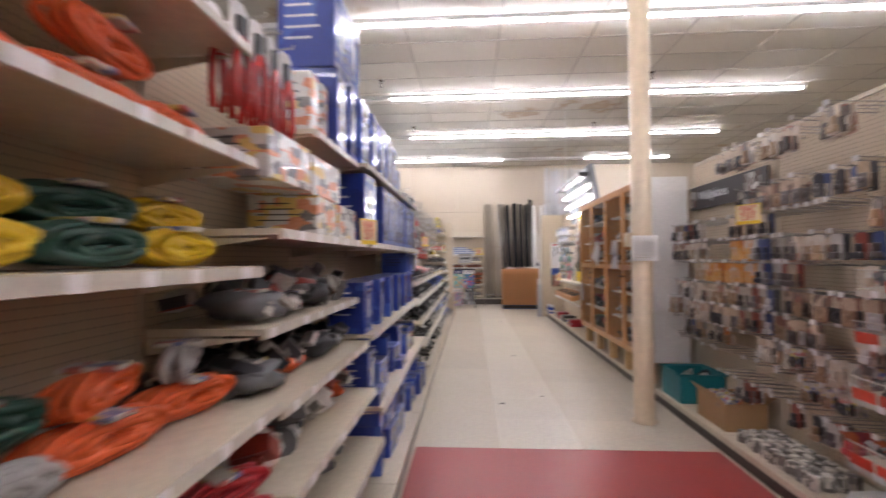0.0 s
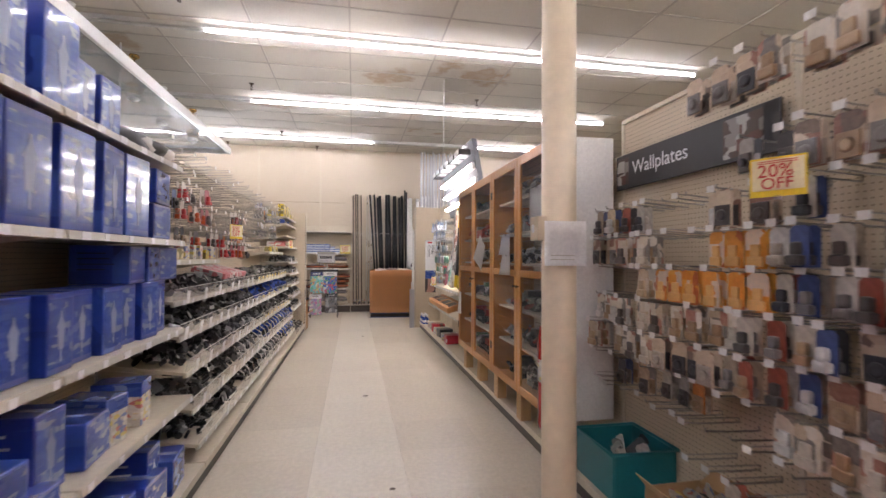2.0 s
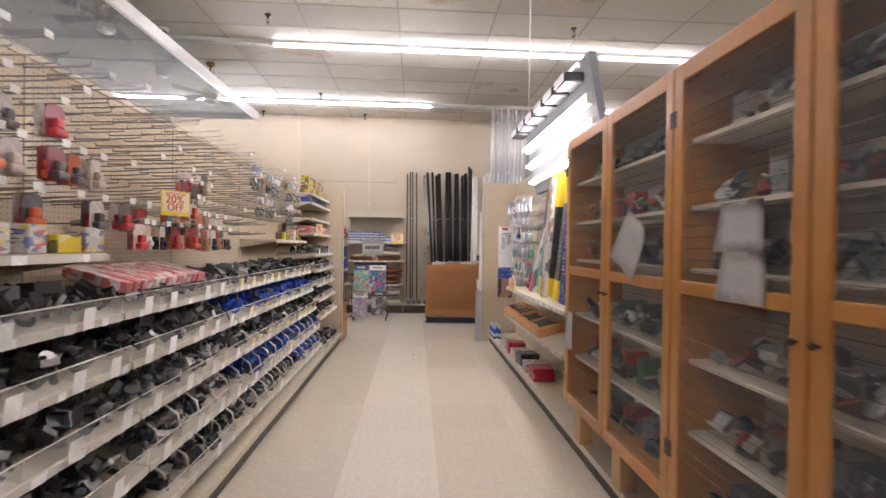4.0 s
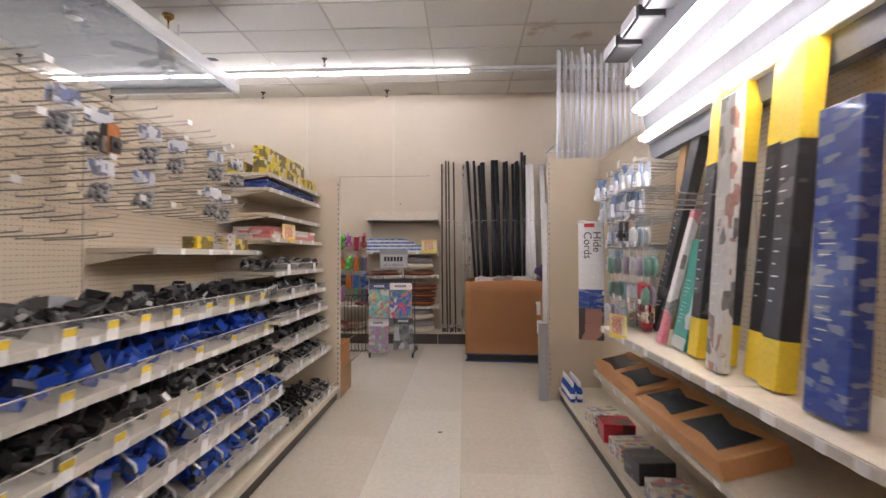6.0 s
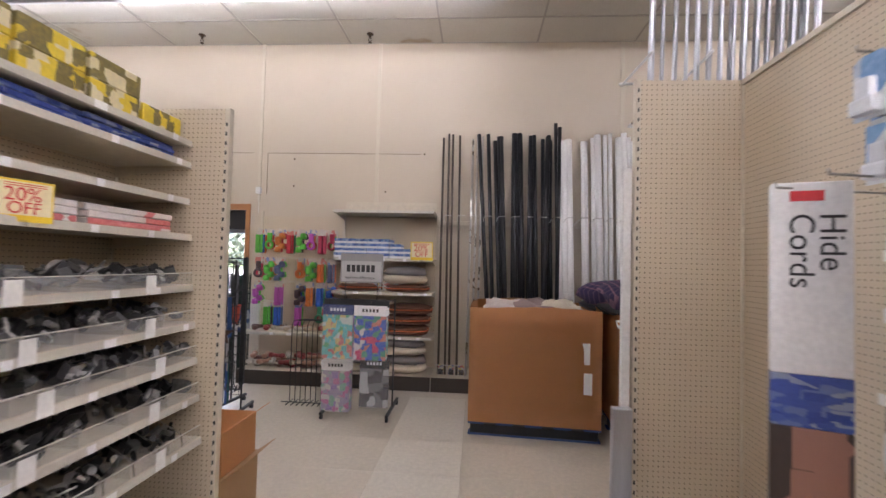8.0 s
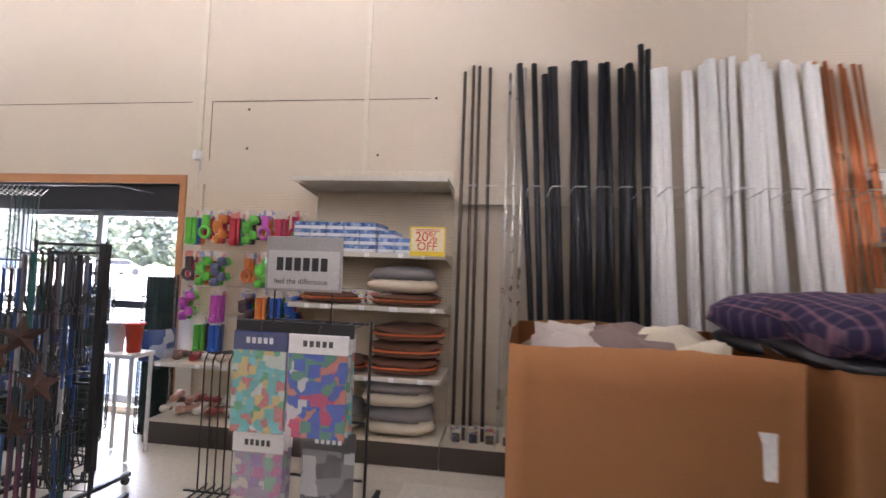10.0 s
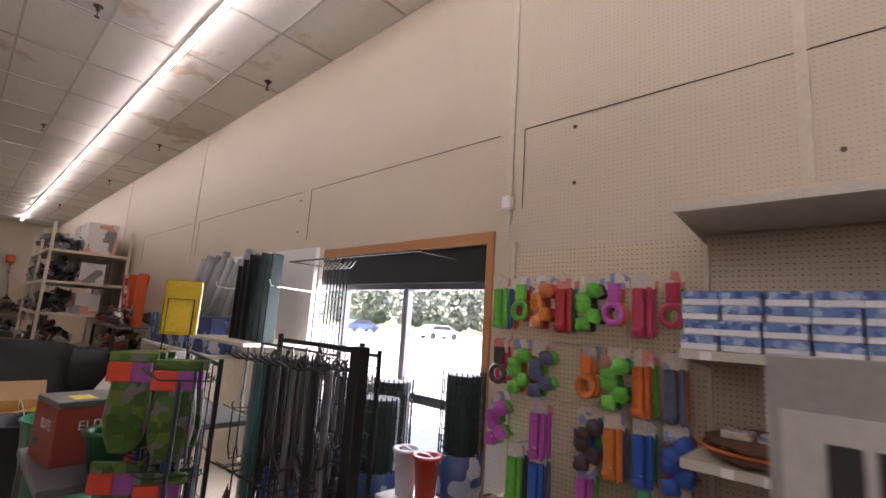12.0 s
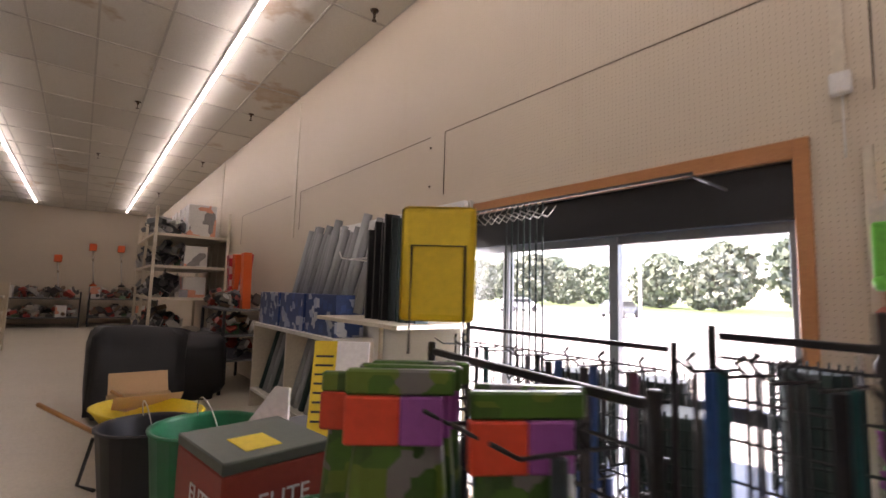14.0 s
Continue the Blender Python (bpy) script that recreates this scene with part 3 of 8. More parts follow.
# end panel and back side of the left run
ep = thing("end_panel", (0, 0, 0), "tall beige pegboard end panel closing the shelving run", "shelving panel")
bm = B()
box(bm, -2.2, -0.95, LY1 + 0.002, LY1 + 0.03, 0.0, 2.275)
part("panel", bm, M_pegx, ep)
bm = B()
box(bm, -0.95, -0.925, LY1 - 0.004, LY1 + 0.036, 0.0, 2.28)
part("upright", bm, M_steel, ep)
bm = B()
for z in np.arange(0.15, 2.2, 0.0508):
    box(bm, -0.946, -0.936, LY1 - 0.006, LY1 - 0.0035, z, z + 0.02)
part("slot", bm, M_ink, ep)

# right run: pegboard with hooks, then the oak cabinet, then the cord covers
RX = 1.73
right_near = gondola("gondola_shelving", RX, -1, -2.67, 3.45, 2.33, 0.43, U, "beige pegboard gondola shelving with hooks for electrical parts")
right_far = gondola("gondola_shelving", RX, -1, 6.3, 10.0, 2.44, 0.43, U, "beige pegboard gondola shelving with a shelf of boxes")
right_mid = gondola("gondola_shelving", RX, -1, 3.46, 6.29, 2.1, 0.43, 1.45, "beige gondola shelving base behind the oak cabinet")
for k in range(3):   # the longer shelf of the far part
    add_shelf(right_far, 1.56 + 0.72 * k, 0.72, 0.46, 0.985, 4)
for k in range(2):
    add_shelf(right_far, 1.35 + 1.15 * k, 1.15, 0.47, 0.76, 4, 15)
# shelves with clear bins beside the first pegboard
for z, d in ((1.30, 0.44), (1.06, 0.46), (0.80, 0.48), (0.5, 0.5)):
    for k in range(2):
        add_shelf(right_near, 2.35 + 1.22 * k, 1.22, d - 0.06, z, 4, 6)
ep = thing("end_panel", (0, 0, 0), "tall beige pegboard end panel beside the cord covers", "shelving panel")
bm = B()
box(bm, 1.225, 2.3, 10.004, 10.03, 0.0, 2.45)
part("panel", bm, M_pegx, ep)
bm = B()
box(bm, 1.2, 1.225, 9.995, 10.038, 0.0, 2.455)
part("upright", bm, M_steel, ep)
bm = B()
for z in np.arange(0.15, 2.4, 0.0508):
    box(bm, 1.209, 1.217, 9.992, 9.9945, z, z + 0.02)
part("slot", bm, M_ink, ep)

# ---- oak cabinet with glass doors, on wood blocks ----
CX, CY0, CY1, CZ0, CZ1 = 1.26, 3.46, 6.18, 0.37, 2.22
def oak_cabinet(y0, y1):
    c = thing("display_cabinet", (0, 0, 0), "tall varnished oak cabinet with wired glass doors and stocked shelves", "cabinet", "oak cabinets")
    D = 0.40
    for nm, b in (("side_panel", (CX, CX + D, y0, y0 + 0.02, CZ0, CZ1)), ("side_panel", (CX, CX + D, y1 - 0.02, y1, CZ0, CZ1)),
                  ("top_panel", (CX, CX + D, y0 + 0.02, y1 - 0.02, CZ1 - 0.02, CZ1)), ("bottom_panel", (CX, CX + D, y0 + 0.02, y1 - 0.02, CZ0, CZ0 + 0.02)),
                  ("back_panel", (CX + D - 0.01, CX + D, y0 + 0.02, y1 - 0.02, CZ0 + 0.02, CZ1 - 0.02))):
        bm = B()
        box(bm, *b)
        part(nm, bm, M_peg if nm == "back_panel" else M_white if nm == "side_panel" and y0 < 3.5 and b[2] == y0 else M_oak, c, "white painted side panel" if nm == "side_panel" and b[2] == y0 and y0 < 3.5 else "")
    for z in (0.68, 0.98, 1.36, 1.62, 1.9):
        bm = B()
        box(bm, CX + 0.05, CX + D - 0.012, y0 + 0.022, y1 - 0.022, z, z + 0.018)
        part("shelf", bm, M_steel, c)
    ym = (y0 + y1) / 2
    for a, b, hinge in ((y0, ym, 0), (ym, y1, 1)):
        bm = B()
        fw = 0.065
        f = 0.004
        rbox(bm, CX - 0.022, CX - 0.001, a + f, a + fw, CZ0, CZ1, 0.004, 1)
        rbox(bm, CX - 0.022, CX - 0.001, b - fw, b - f, CZ0, CZ1, 0.004, 1)
        for z0, z1 in ((CZ0, CZ0 + 0.07), (1.275, 1.33), (CZ1 - 0.075, CZ1)):
            rbox(bm, CX - 0.021, CX - 0.002, a + fw - 0.001, b - fw + 0.001, z0, z1, 0.004, 1)
        d = part("door", bm, M_oak, c)
        for z0, z1 in ((CZ0 + 0.07, 1.275), (1.33, CZ1 - 0.075)):
            bm = B()
            box(bm, CX - 0.013, CX - 0.01, a + fw, b - fw, z0, z1)
            p = part("pane", bm, M_pane, d)
            p.visible_shadow = False
        bm = B()
        for z in np.arange(CZ0 + 0.1, CZ1 - 0.08, 0.045):
            cyl(bm, (CX - 0.006, a + fw, z), (CX - 0.006, b - fw, z), 0.0012, 4, cap=False)
        part("wire_guard", bm, M_bronze, d)
        for z in (CZ1 - 0.22, CZ0 + 0.25):
            bm = B()
            y = a + 0.012 if hinge == 0 else b - 0.012
            rbox(bm, CX - 0.027, CX - 0.021, y - 0.012, y + 0.012, z - 0.035, z + 0.035, 0.002, 1)
            part("hinge", bm, M_bronze, d)
        bm = B()
        y = b - 0.035 if hinge == 0 else a + 0.035
        lathe(bm, [(0.006, 0), (0.006, 0.012), (0.012, 0.018), (0.01, 0.026)], 10)
        bm.transform(pose(CX - 0.022, y, 1.2, 0, -90, 0))
        part("knob", bm, M_bronze, d)
    return c


cab_a = oak_cabinet(CY0, CY0 + 1.36)
cab_b = oak_cabinet(CY0 + 1.36, CY1)
for y in (3.56, 4.16, 4.76, 5.36, 5.96):
    bm = B()
    rbox(bm, CX + 0.02, CX + 0.11, y, y + 0.1, 0.132, CZ0 - 0.0005, 0.004, 1)
    solid("wood_block", bm, M_pine, "raw pine block under the oak cabinet", "wood block", "cabinet blocks")

# ---- cardboard pallet boxes ----
def gaylord(at, w, d, h, label):
    t = thing("pallet_box", at, label, "cardboard box", "pallet boxes")
    pal = part("pallet", B(), M_pine, t)
    bm = B()
    for k in range(3):
        rbox(bm, 0.02, w - 0.02, 0.02 + k * (d - 0.14) / 2, 0.12 + k * (d - 0.14) / 2, 0.018, 0.10, 0.004, 1)
    pal.data = meshed("pallet", bm, M_blackpipe)
    for k in range(5):
        bm = B()
        rbox(bm, 0.0 + k * (w - 0.14) / 4, 0.14 + k * (w - 0.14) / 4, 0.0, d, 0.101, 0.118, 0.003, 1)
        part("pallet_board", bm, M_blue_pallet, pal)
    for k in range(3):
        bm = B()
        rbox(bm, 0, w, 0.02 + k * (d - 0.14) / 2, 0.12 + k * (d - 0.14) / 2, 0, 0.017, 0.003, 1)
        part("pallet_board", bm, M_blue_pallet, pal)
    rg = random.Random(int(w * 1000))
    # four walls with a wavy upper rim and slightly bowed faces
    k, th = 14, 0.014
    for name, a, b in (("front_panel", (0, 0), (w, 0)), ("side_panel", (w, 0), (w, d)), ("back_panel", (w, d), (0, d)), ("side_panel", (0, d), (0, 0))):
        bm = B()
        A_, B_ = Vector((*a, 0)), Vector((*b, 0))
        dv = B_ - A_
        nrm = Vector((dv.y, -dv.x, 0)).normalized()
        cols = []
        for i in range(k + 1):
            s = i / k
            row = []
            for j in range(7):
                v = j / 6
                z = 0.12 + (h - 0.12) * v + (0.012 * math.sin(s * 7 + w * 9) + 0.006 * rg.uniform(-1, 1)) * (v == 1)
                bow = 0.028 * math.sin(math.pi * s) * math.sin(math.pi * v * 0.9)
                row.append(bm.verts.new(A_ + dv * s + nrm * bow + Vector((0, 0, z))))
            cols.append(row)
        for p, q in zip(cols, cols[1:]):
            for j in range(6):
                bm.faces.new((p[j], q[j], q[j + 1], p[j + 1])).smooth = True
        bmesh.ops.solidify(bm, geom=bm.faces[:], thickness=th)
        part(name, bm, M_card, t)
    return t


M_blue_pallet = paint("blue worn pallet paint", (0.04, 0.08, 0.22), 0.7, vary=0.4)
box_a = gaylord(pose(0.36, 11.65, 0, 0, 0, -4), 1.12, 1.02, 1.12, "large brown cardboard pallet box standing open on a pallet")
box_b = gaylord(pose(1.60, 11.5, 0, 0, 0, -4), 1.16, 1.02, 1.10, "large brown cardboard pallet box heaped with cushions")

# ---- back wall: shelf unit, pipe rack ----
wall_unit = thing("wall_shelving", pose(-2.42, Y1 - 0.02, 0, 0, 0, 0), "beige wall shelving with cushions and packs on its shelves", "shop shelving")
# a shelf built along local y with depth along x; turned so that depth points to -y and length along +x
def wall_shelf(x, w, d, z, tags=5):
    s = part("shelf", shelf_mesh(w, d), M_steel, wall_unit, at=Matrix.Translation((x, 0, z)) @ Matrix(((0, 1, 0, 0), (-1, 0, 0, 0), (0, 0, 1, 0), (0, 0, 0, 1))))
    part("price_rail", rail_mesh(w, d), M_rail, s)
    if tags:
        price_tags(s, w, d, z, tags, SHELF_RG)
    return s


for x, w in ((0.0, 1.1), (1.1, 1.22)):
    bm = B()
    box(bm, x + 0.014, x + w - 0.014, -0.014, -0.002, 0.15, 2.05)
    part("back_panel", bm, M_pegx, wall_unit)
for x in (0.0, 1.1, 2.33):
    bm = B()
    rbox(bm, x - 0.014, x + 0.014, -0.03, -0.001, 0, 2.12, 0.002, 1)
    part("upright", bm, M_steel, wall_unit)
for x, w in ((0.0, 1.1), (1.1, 1.22), (2.33, 1.22), (3.55, 1.22), (4.77, 1.22)):
    bm = B()
    box(bm, x + 0.002, x + w - 0.002, -0.54, -0.002, 0.145, 0.165)
    part("base_deck", bm, M_steel, wall_unit)
    bm = B()
    box(bm, x, x + w, -0.545, -0.53, 0.0, 0.164)
    part("kick_plate", bm, M_kick, wall_unit)
wall_shelf(1.1, 1.22, 0.52, 2.10, 0)
wall_shelf(1.1, 1.22, 0.48, 1.53)
wall_shelf(1.1, 1.22, 0.48, 1.13)
wall_shelf(1.1, 1.22, 0.48, 0.61)
wall_shelf(0.0, 1.1, 0.48, 0.61)
bm = B()
box(bm, 1.12, 2.3, -0.016, -0.003, 2.10, 2.26)
part("header_board", bm, M_steel, wall_unit)

# pipe rack rail with wire holders
rack = thing("pipe_rack", (0, 0, 0), "beige wall rail with wire holders for long pipes", "rack")
bm = B()
rbox(bm, -0.08, 3.1, Y1 - 0.06, Y1 - 0.03, 1.97, 2.03, 0.004, 1)
part("rail", bm, M_steel, rack)
for x in np.arange(0.0, 3.2, 0.16):
    bm = B()
    wire(bm, [(x, Y1 - 0.06, 2.0), (x, Y1 - 0.42, 2.04), (x + 0.02, Y1 - 0.44, 2.06), (x + 0.1, Y1 - 0.44, 2.06)], 0.005, 6)
    part("holder", bm, M_chrome, rack)
bm = B()
wire(bm, [(-0.05, Y1 - 0.5, 0.30), (3.3, Y1 - 0.5, 0.30)], 0.006, 6)
for x in np.arange(0, 3.3, 0.3):
    wire(bm, [(x, Y1 - 0.5, 0.166), (x, Y1 - 0.5, 0.30)], 0.004, 5)
part("stop_rail", bm, M_chrome, rack)

def pole(name, x, xt, r, h, mat, label, group, cat="pipe", yb=0.40, yt=0.06):
    bm = B()
    cyl(bm, (x, Y1 - yb, 0.168), (xt, Y1 - yt, h), r, 12)
    return solid(name, bm, mat, label, cat, group)


M_white_pvc = paint("white plastic pipe", (0.84, 0.83, 0.80), 0.35, vary=0.12, spread=0.08)
M_copper = paint("copper tube", (0.62, 0.22, 0.09), 0.3, 0.85, vary=0.2, spread=0.2)
M_brownbar = paint("brown steel bar", (0.10, 0.075, 0.06), 0.4, 0.5, vary=0.3)
rg = random.Random(21)
for x, xt in ((-0.02, -0.05), (0.06, 0.02), (0.11, 0.07), (0.2, 0.16)):
    pole("steel_bar", x, xt, 0.014, 3.13 + rg.uniform(-0.05, 0.05), M_brownbar, "slim dark brown steel bar leaning on the wall", "steel bars", "bar")
for x in (0.31, 0.37, 0.43):
    pole("steel_rod", x, x + 0.02, 0.013, 3.1 + rg.uniform(-0.03, 0.03), M_chrome, "slim bright steel rod leaning on the wall", "steel rods", "bar")
for k in range(20):
    x = 0.60 + 0.042 * k + rg.uniform(-0.015, 0.015)
    pole("black_pipe", x, x - 0.07 + 0.11 * k / 20 + rg.uniform(-0.08, 0.08) - (0.13 if k == 0 else 0), rg.choice([0.024, 0.029, 0.034]), 3.12 + rg.uniform(-0.06, 0.03) + (0.15 if k > 17 else 0), M_blackpipe, "black steel pipe leaning on the wall", "black pipes", yb=rg.uniform(0.3, 0.46), yt=rg.uniform(0.04, 0.12))
for k in range(19):
    x = 1.42 + 0.068 * k + rg.uniform(-0.02, 0.02) + (0.08 if k > 2 else 0)
    pole("white_pipe", x, x - 0.02 - 0.10 * max(0, k - 9) / 9 + rg.uniform(-0.02, 0.02), rg.choice([0.026, 0.034, 0.042]), 3.1 + rg.uniform(-0.05, 0.06), M_white_pvc, "white plastic pipe leaning on the wall", "white pipes", yb=rg.uniform(0.3, 0.46), yt=rg.uniform(0.04, 0.12))
for k in range(9):
    x = 2.72 + 0.042 * k + rg.uniform(-0.01, 0.01)
    pole("copper_tube", x + 0.08, x - 0.1 + rg.uniform(-0.02, 0.03), rg.choice([0.008, 0.011, 0.014]), 3.08 + rg.uniform(-0.04, 0.04), M_copper, "orange copper tube leaning on the wall", "copper tubes", yb=rg.uniform(0.3, 0.44), yt=rg.uniform(0.04, 0.1))

# galvanised conduit at the end of the right run
rg = random.Random(5)
for k in range(44):
    x = 1.36 + 0.021 * k + rg.uniform(-0.006, 0.006)
    y = 10.16 + 0.05 * (k % 3)
    bm = B()
    cyl(bm, (x, y + 0.22, 0.135), (x - 0.02, y - 0.02, 3.62 + rg.uniform(-0.07, 0.03)), rg.choice([0.009, 0.012, 0.015]), 8)
    solid("metal_conduit", bm, M_galv, "galvanised metal conduit standing against the end panel", "conduit", "conduit bundle")
cb = thing("conduit_rack", (0, 0, 0), "cream steel base tray holding the conduit bundle", "rack")
bm = B()
rbox(bm, 1.28, 2.4, 10.05, 10.6, 0.10, 0.13, 0.003, 1)
part("tray", bm, M_steel, cb)
bm = B()
box(bm, 1.29, 2.39, 10.06, 10.59, 0.0, 0.099)
part("kick_plate", bm, M_kick, cb)
bm = B()
wire(bm, [(1.26, 10.05, 1.4), (1.26, 10.36, 1.4), (2.35, 10.36, 1.4), (2.35, 10.05, 1.4)], 0.008, 6)
wire(bm, [(1.26, 10.05, 2.3), (1.26, 10.30, 2.3), (2.35, 10.30, 2.3), (2.35, 10.05, 2.3)], 0.008, 6)
part("retaining_bar", bm, M_chrome, cb)

# ---- glazed shop front in the back wall ----
M_alu = paint("grey aluminium frame", (0.32, 0.33, 0.35), 0.35, 0.7, vary=0.1)
win = thing("window_1", (0, 0, 0), "glazed shop front with aluminium mullions and orange wood trim", "window", kind="structure")
bm = B()
for x in (WX0 + 0.03, -5.5, -4.45, -3.58, WX1 - 0.03):
    rbox(bm, x - 0.03, x + 0.03, Y1 + 0.1, Y1 + 0.16, WZ0, WZ1, 0.004, 1)
for z in (WZ0 + 0.04, 0.98, 1.86, WZ1 - 0.03):
    rbox(bm, WX0, WX1, Y1 + 0.104, Y1 + 0.156, z - 0.035, z + 0.035, 0.004, 1)
part("window_frame", bm, M_alu, win)
bm = B()
rbox(bm, WX0 + 0.01, WX1 - 0.01, Y1 + 0.09, Y1 + 0.103, 0.95, 1.02, 0.003, 1)
part("push_bar", bm, M_black, win)
for a, b in ((WX0 + 0.06, -5.53), (-5.47, -4.48), (-4.42, -3.61), (-3.55, WX1 - 0.06)):
    for c, d in ((WZ0 + 0.075, 0.945), (1.015, 1.825)):
        bm = B()
        box(bm, a, b, Y1 + 0.128, Y1 + 0.134, c, d)
        p = part("pane", bm, M_glass, win)
        p.visible_shadow = False
bm = B()
rbox(bm, WX0 - 0.02, WX1 + 0.055, Y1 - 0.018, Y1 + 0.02, WZ1 - 0.02, WZ1 + 0.06, 0.004, 1)
part("head_trim", bm, M_oakframe, win)
bm = B()
rbox(bm, WX1 - 0.005, WX1 + 0.055, Y1 - 0.02, Y1 + 0.02, 0.0, WZ1 + 0.061, 0.004, 1)
part("side_trim", bm, M_oakframe, win)
bm = B()
rbox(bm, WX0 + 0.02, WX1 - 0.006, Y1 + 0.03, Y1 + 0.07, 1.87, WZ1 - 0.022, 0.01, 2)
part("roller_blind", bm, M_black, win, "rolled black blind under the head of the window")

# outdoors
M_asphalt = paint("sunlit asphalt", (0.34, 0.33, 0.31), 0.9, grain=3, vary=0.25)
M_grass = paint("mown grass", (0.08, 0.12, 0.035), 0.9, grain=6, vary=0.4)
bm = B()
box(bm, -600, 600, Y1 + T + 0.02, 1200, -0.22, -0.02)
solid("ground", bm, M_grass, "grassy ground reaching the horizon outdoors", "ground", kind="structure")
bm = B()
box(bm, -120, 80, Y1 + T + 0.03, 70, -0.019, -0.008)
solid("car_park", bm, M_asphalt, "pale sunlit asphalt car park outside the window", "ground", kind="structure")

# ---- stock: generic pieces ----
M_blue = printed("blue printed carton", (0.018, 0.045, 0.30), [(0.03, 0.08, 0.42), (0.012, 0.03, 0.2), (0.06, 0.13, 0.5)], 7, 0.55, 0.28, None, 0.4)
M_bluepic = printed("blue carton photo", (0.045, 0.085, 0.34), [(0.14, 0.20, 0.44), (0.03, 0.06, 0.28), (0.07, 0.12, 0.38), (0.30, 0.36, 0.50)], 20, 0.5, 0.25, (1, 1, 2.4), 0.4)
M_lampwhite = paint("pale print", (0.72, 0.73, 0.76), 0.4, vary=0.15)
M_lampblue = paint("pale blue print", (0.26, 0.31, 0.48), 0.35, vary=0.35)
M_orangebox = printed("white and orange carton", (0.68, 0.66, 0.62), [(0.72, 0.19, 0.03), (0.72, 0.19, 0.03), (0.75, 0.5, 0.05), (0.06, 0.05, 0.05)], 14, 0.5, 0.35, (1, 1, 2))
M_cords = {k: paint(k + " cord jacket", c, 0.45, vary=0.15, grain=90, bumpy=0.15) for k, c in {"orange": (0.72, 0.115, 0.02), "yellow": (0.76, 0.50, 0.015), "green": (0.015, 0.07, 0.045), "red": (0.42, 0.02, 0.03), "grey": (0.38, 0.37, 0.36), "white": (0.7, 0.68, 0.64)}.items()}
M_pack = assorted("pack card", [(0.66, 0.62, 0.56), (0.55, 0.40, 0.26), (0.04, 0.04, 0.05), (0.5, 0.36, 0.24), (0.60, 0.55, 0.47), (0.10, 0.14, 0.3), (0.06, 0.05, 0.05), (0.30, 0.27, 0.24), (0.58, 0.2, 0.05)], 0.45)
M_goods = assorted("small goods", [(0.05, 0.05, 0.055), (0.55, 0.48, 0.4), (0.42, 0.28, 0.17), (0.08, 0.07, 0.065), (0.66, 0.65, 0.63), (0.22, 0.2, 0.19), (0.10, 0.08, 0.07)], 0.35)
M_redgoods = assorted("red goods", [(0.55, 0.03, 0.03), (0.68, 0.12, 0.03), (0.6, 0.05, 0.05), (0.6, 0.5, 0.4), (0.12, 0.1, 0.1)], 0.35)
M_zinc = paint("zinc plated steel", (0.2, 0.2, 0.195), 0.36, 0.75, vary=0.25, spread=0.35)
M_bluebox = paint("blue plastic", (0.01, 0.075, 0.42), 0.38, vary=0.12, spread=0.25)
M_greyplastic = paint("grey plastic", (0.11, 0.112, 0.115), 0.45, vary=0.15, spread=0.4)
M_misc = printed("small printed boxes", (0.55, 0.52, 0.46), [(0.7, 0.68, 0.6), (0.06, 0.12, 0.4), (0.65, 0.5, 0.06), (0.5, 0.06, 0.05)], 30, 0.5, 0.35, (1, 1, 2))
M_yellowbox = printed("yellow and black carton", (0.72, 0.53, 0.03), [(0.04, 0.04, 0.04), (0.05, 0.05, 0.05), (0.7, 0.65, 0.5)], 18, 0.38)
M_tag = paint("white tag", (0.78, 0.77, 0.74), 0.6, vary=0.08, spread=0.08)
M_tagy = paint("yellow tag print", (0.78, 0.55, 0.05), 0.5, vary=0.1)
M_tagr = paint("red shelf tag", (0.68, 0.07, 0.03), 0.45, vary=0.15, spread=0.15)


def heap_material(name, cols, rough=0.35, metal=0.6):
    """Loose small goods: one of several colours for each piece."""
    m, nt, b = shader(name)
    geo = nt.nodes.new("ShaderNodeNewGeometry")
    n = nt.nodes.new("ShaderNodeValToRGB")
    n.color_ramp.interpolation = "CONSTANT"
    els = n.color_ramp.elements
    while len(els) < len(cols):
        els.new(0.5)
    for i, (e, c) in enumerate(zip(els, cols)):
        e.position, e.color = i / len(cols), (*c, 1)
    nt.links.new(geo.outputs["Random Per Island"], n.inputs[0])
    fac = noise_out(nt, 70, 4, 0.6)
    c = mixcol(nt, 1.0, n.outputs[0], ramp(nt, fac, [(0.3, (0.6,) * 3), (0.7, (1.0,) * 3)]), "MULTIPLY")
    nt.links.new(c, b.inputs["Base Color"])
    b.inputs["Roughness"].default_value, b.inputs["Metallic"].default_value = rough, metal
    return m


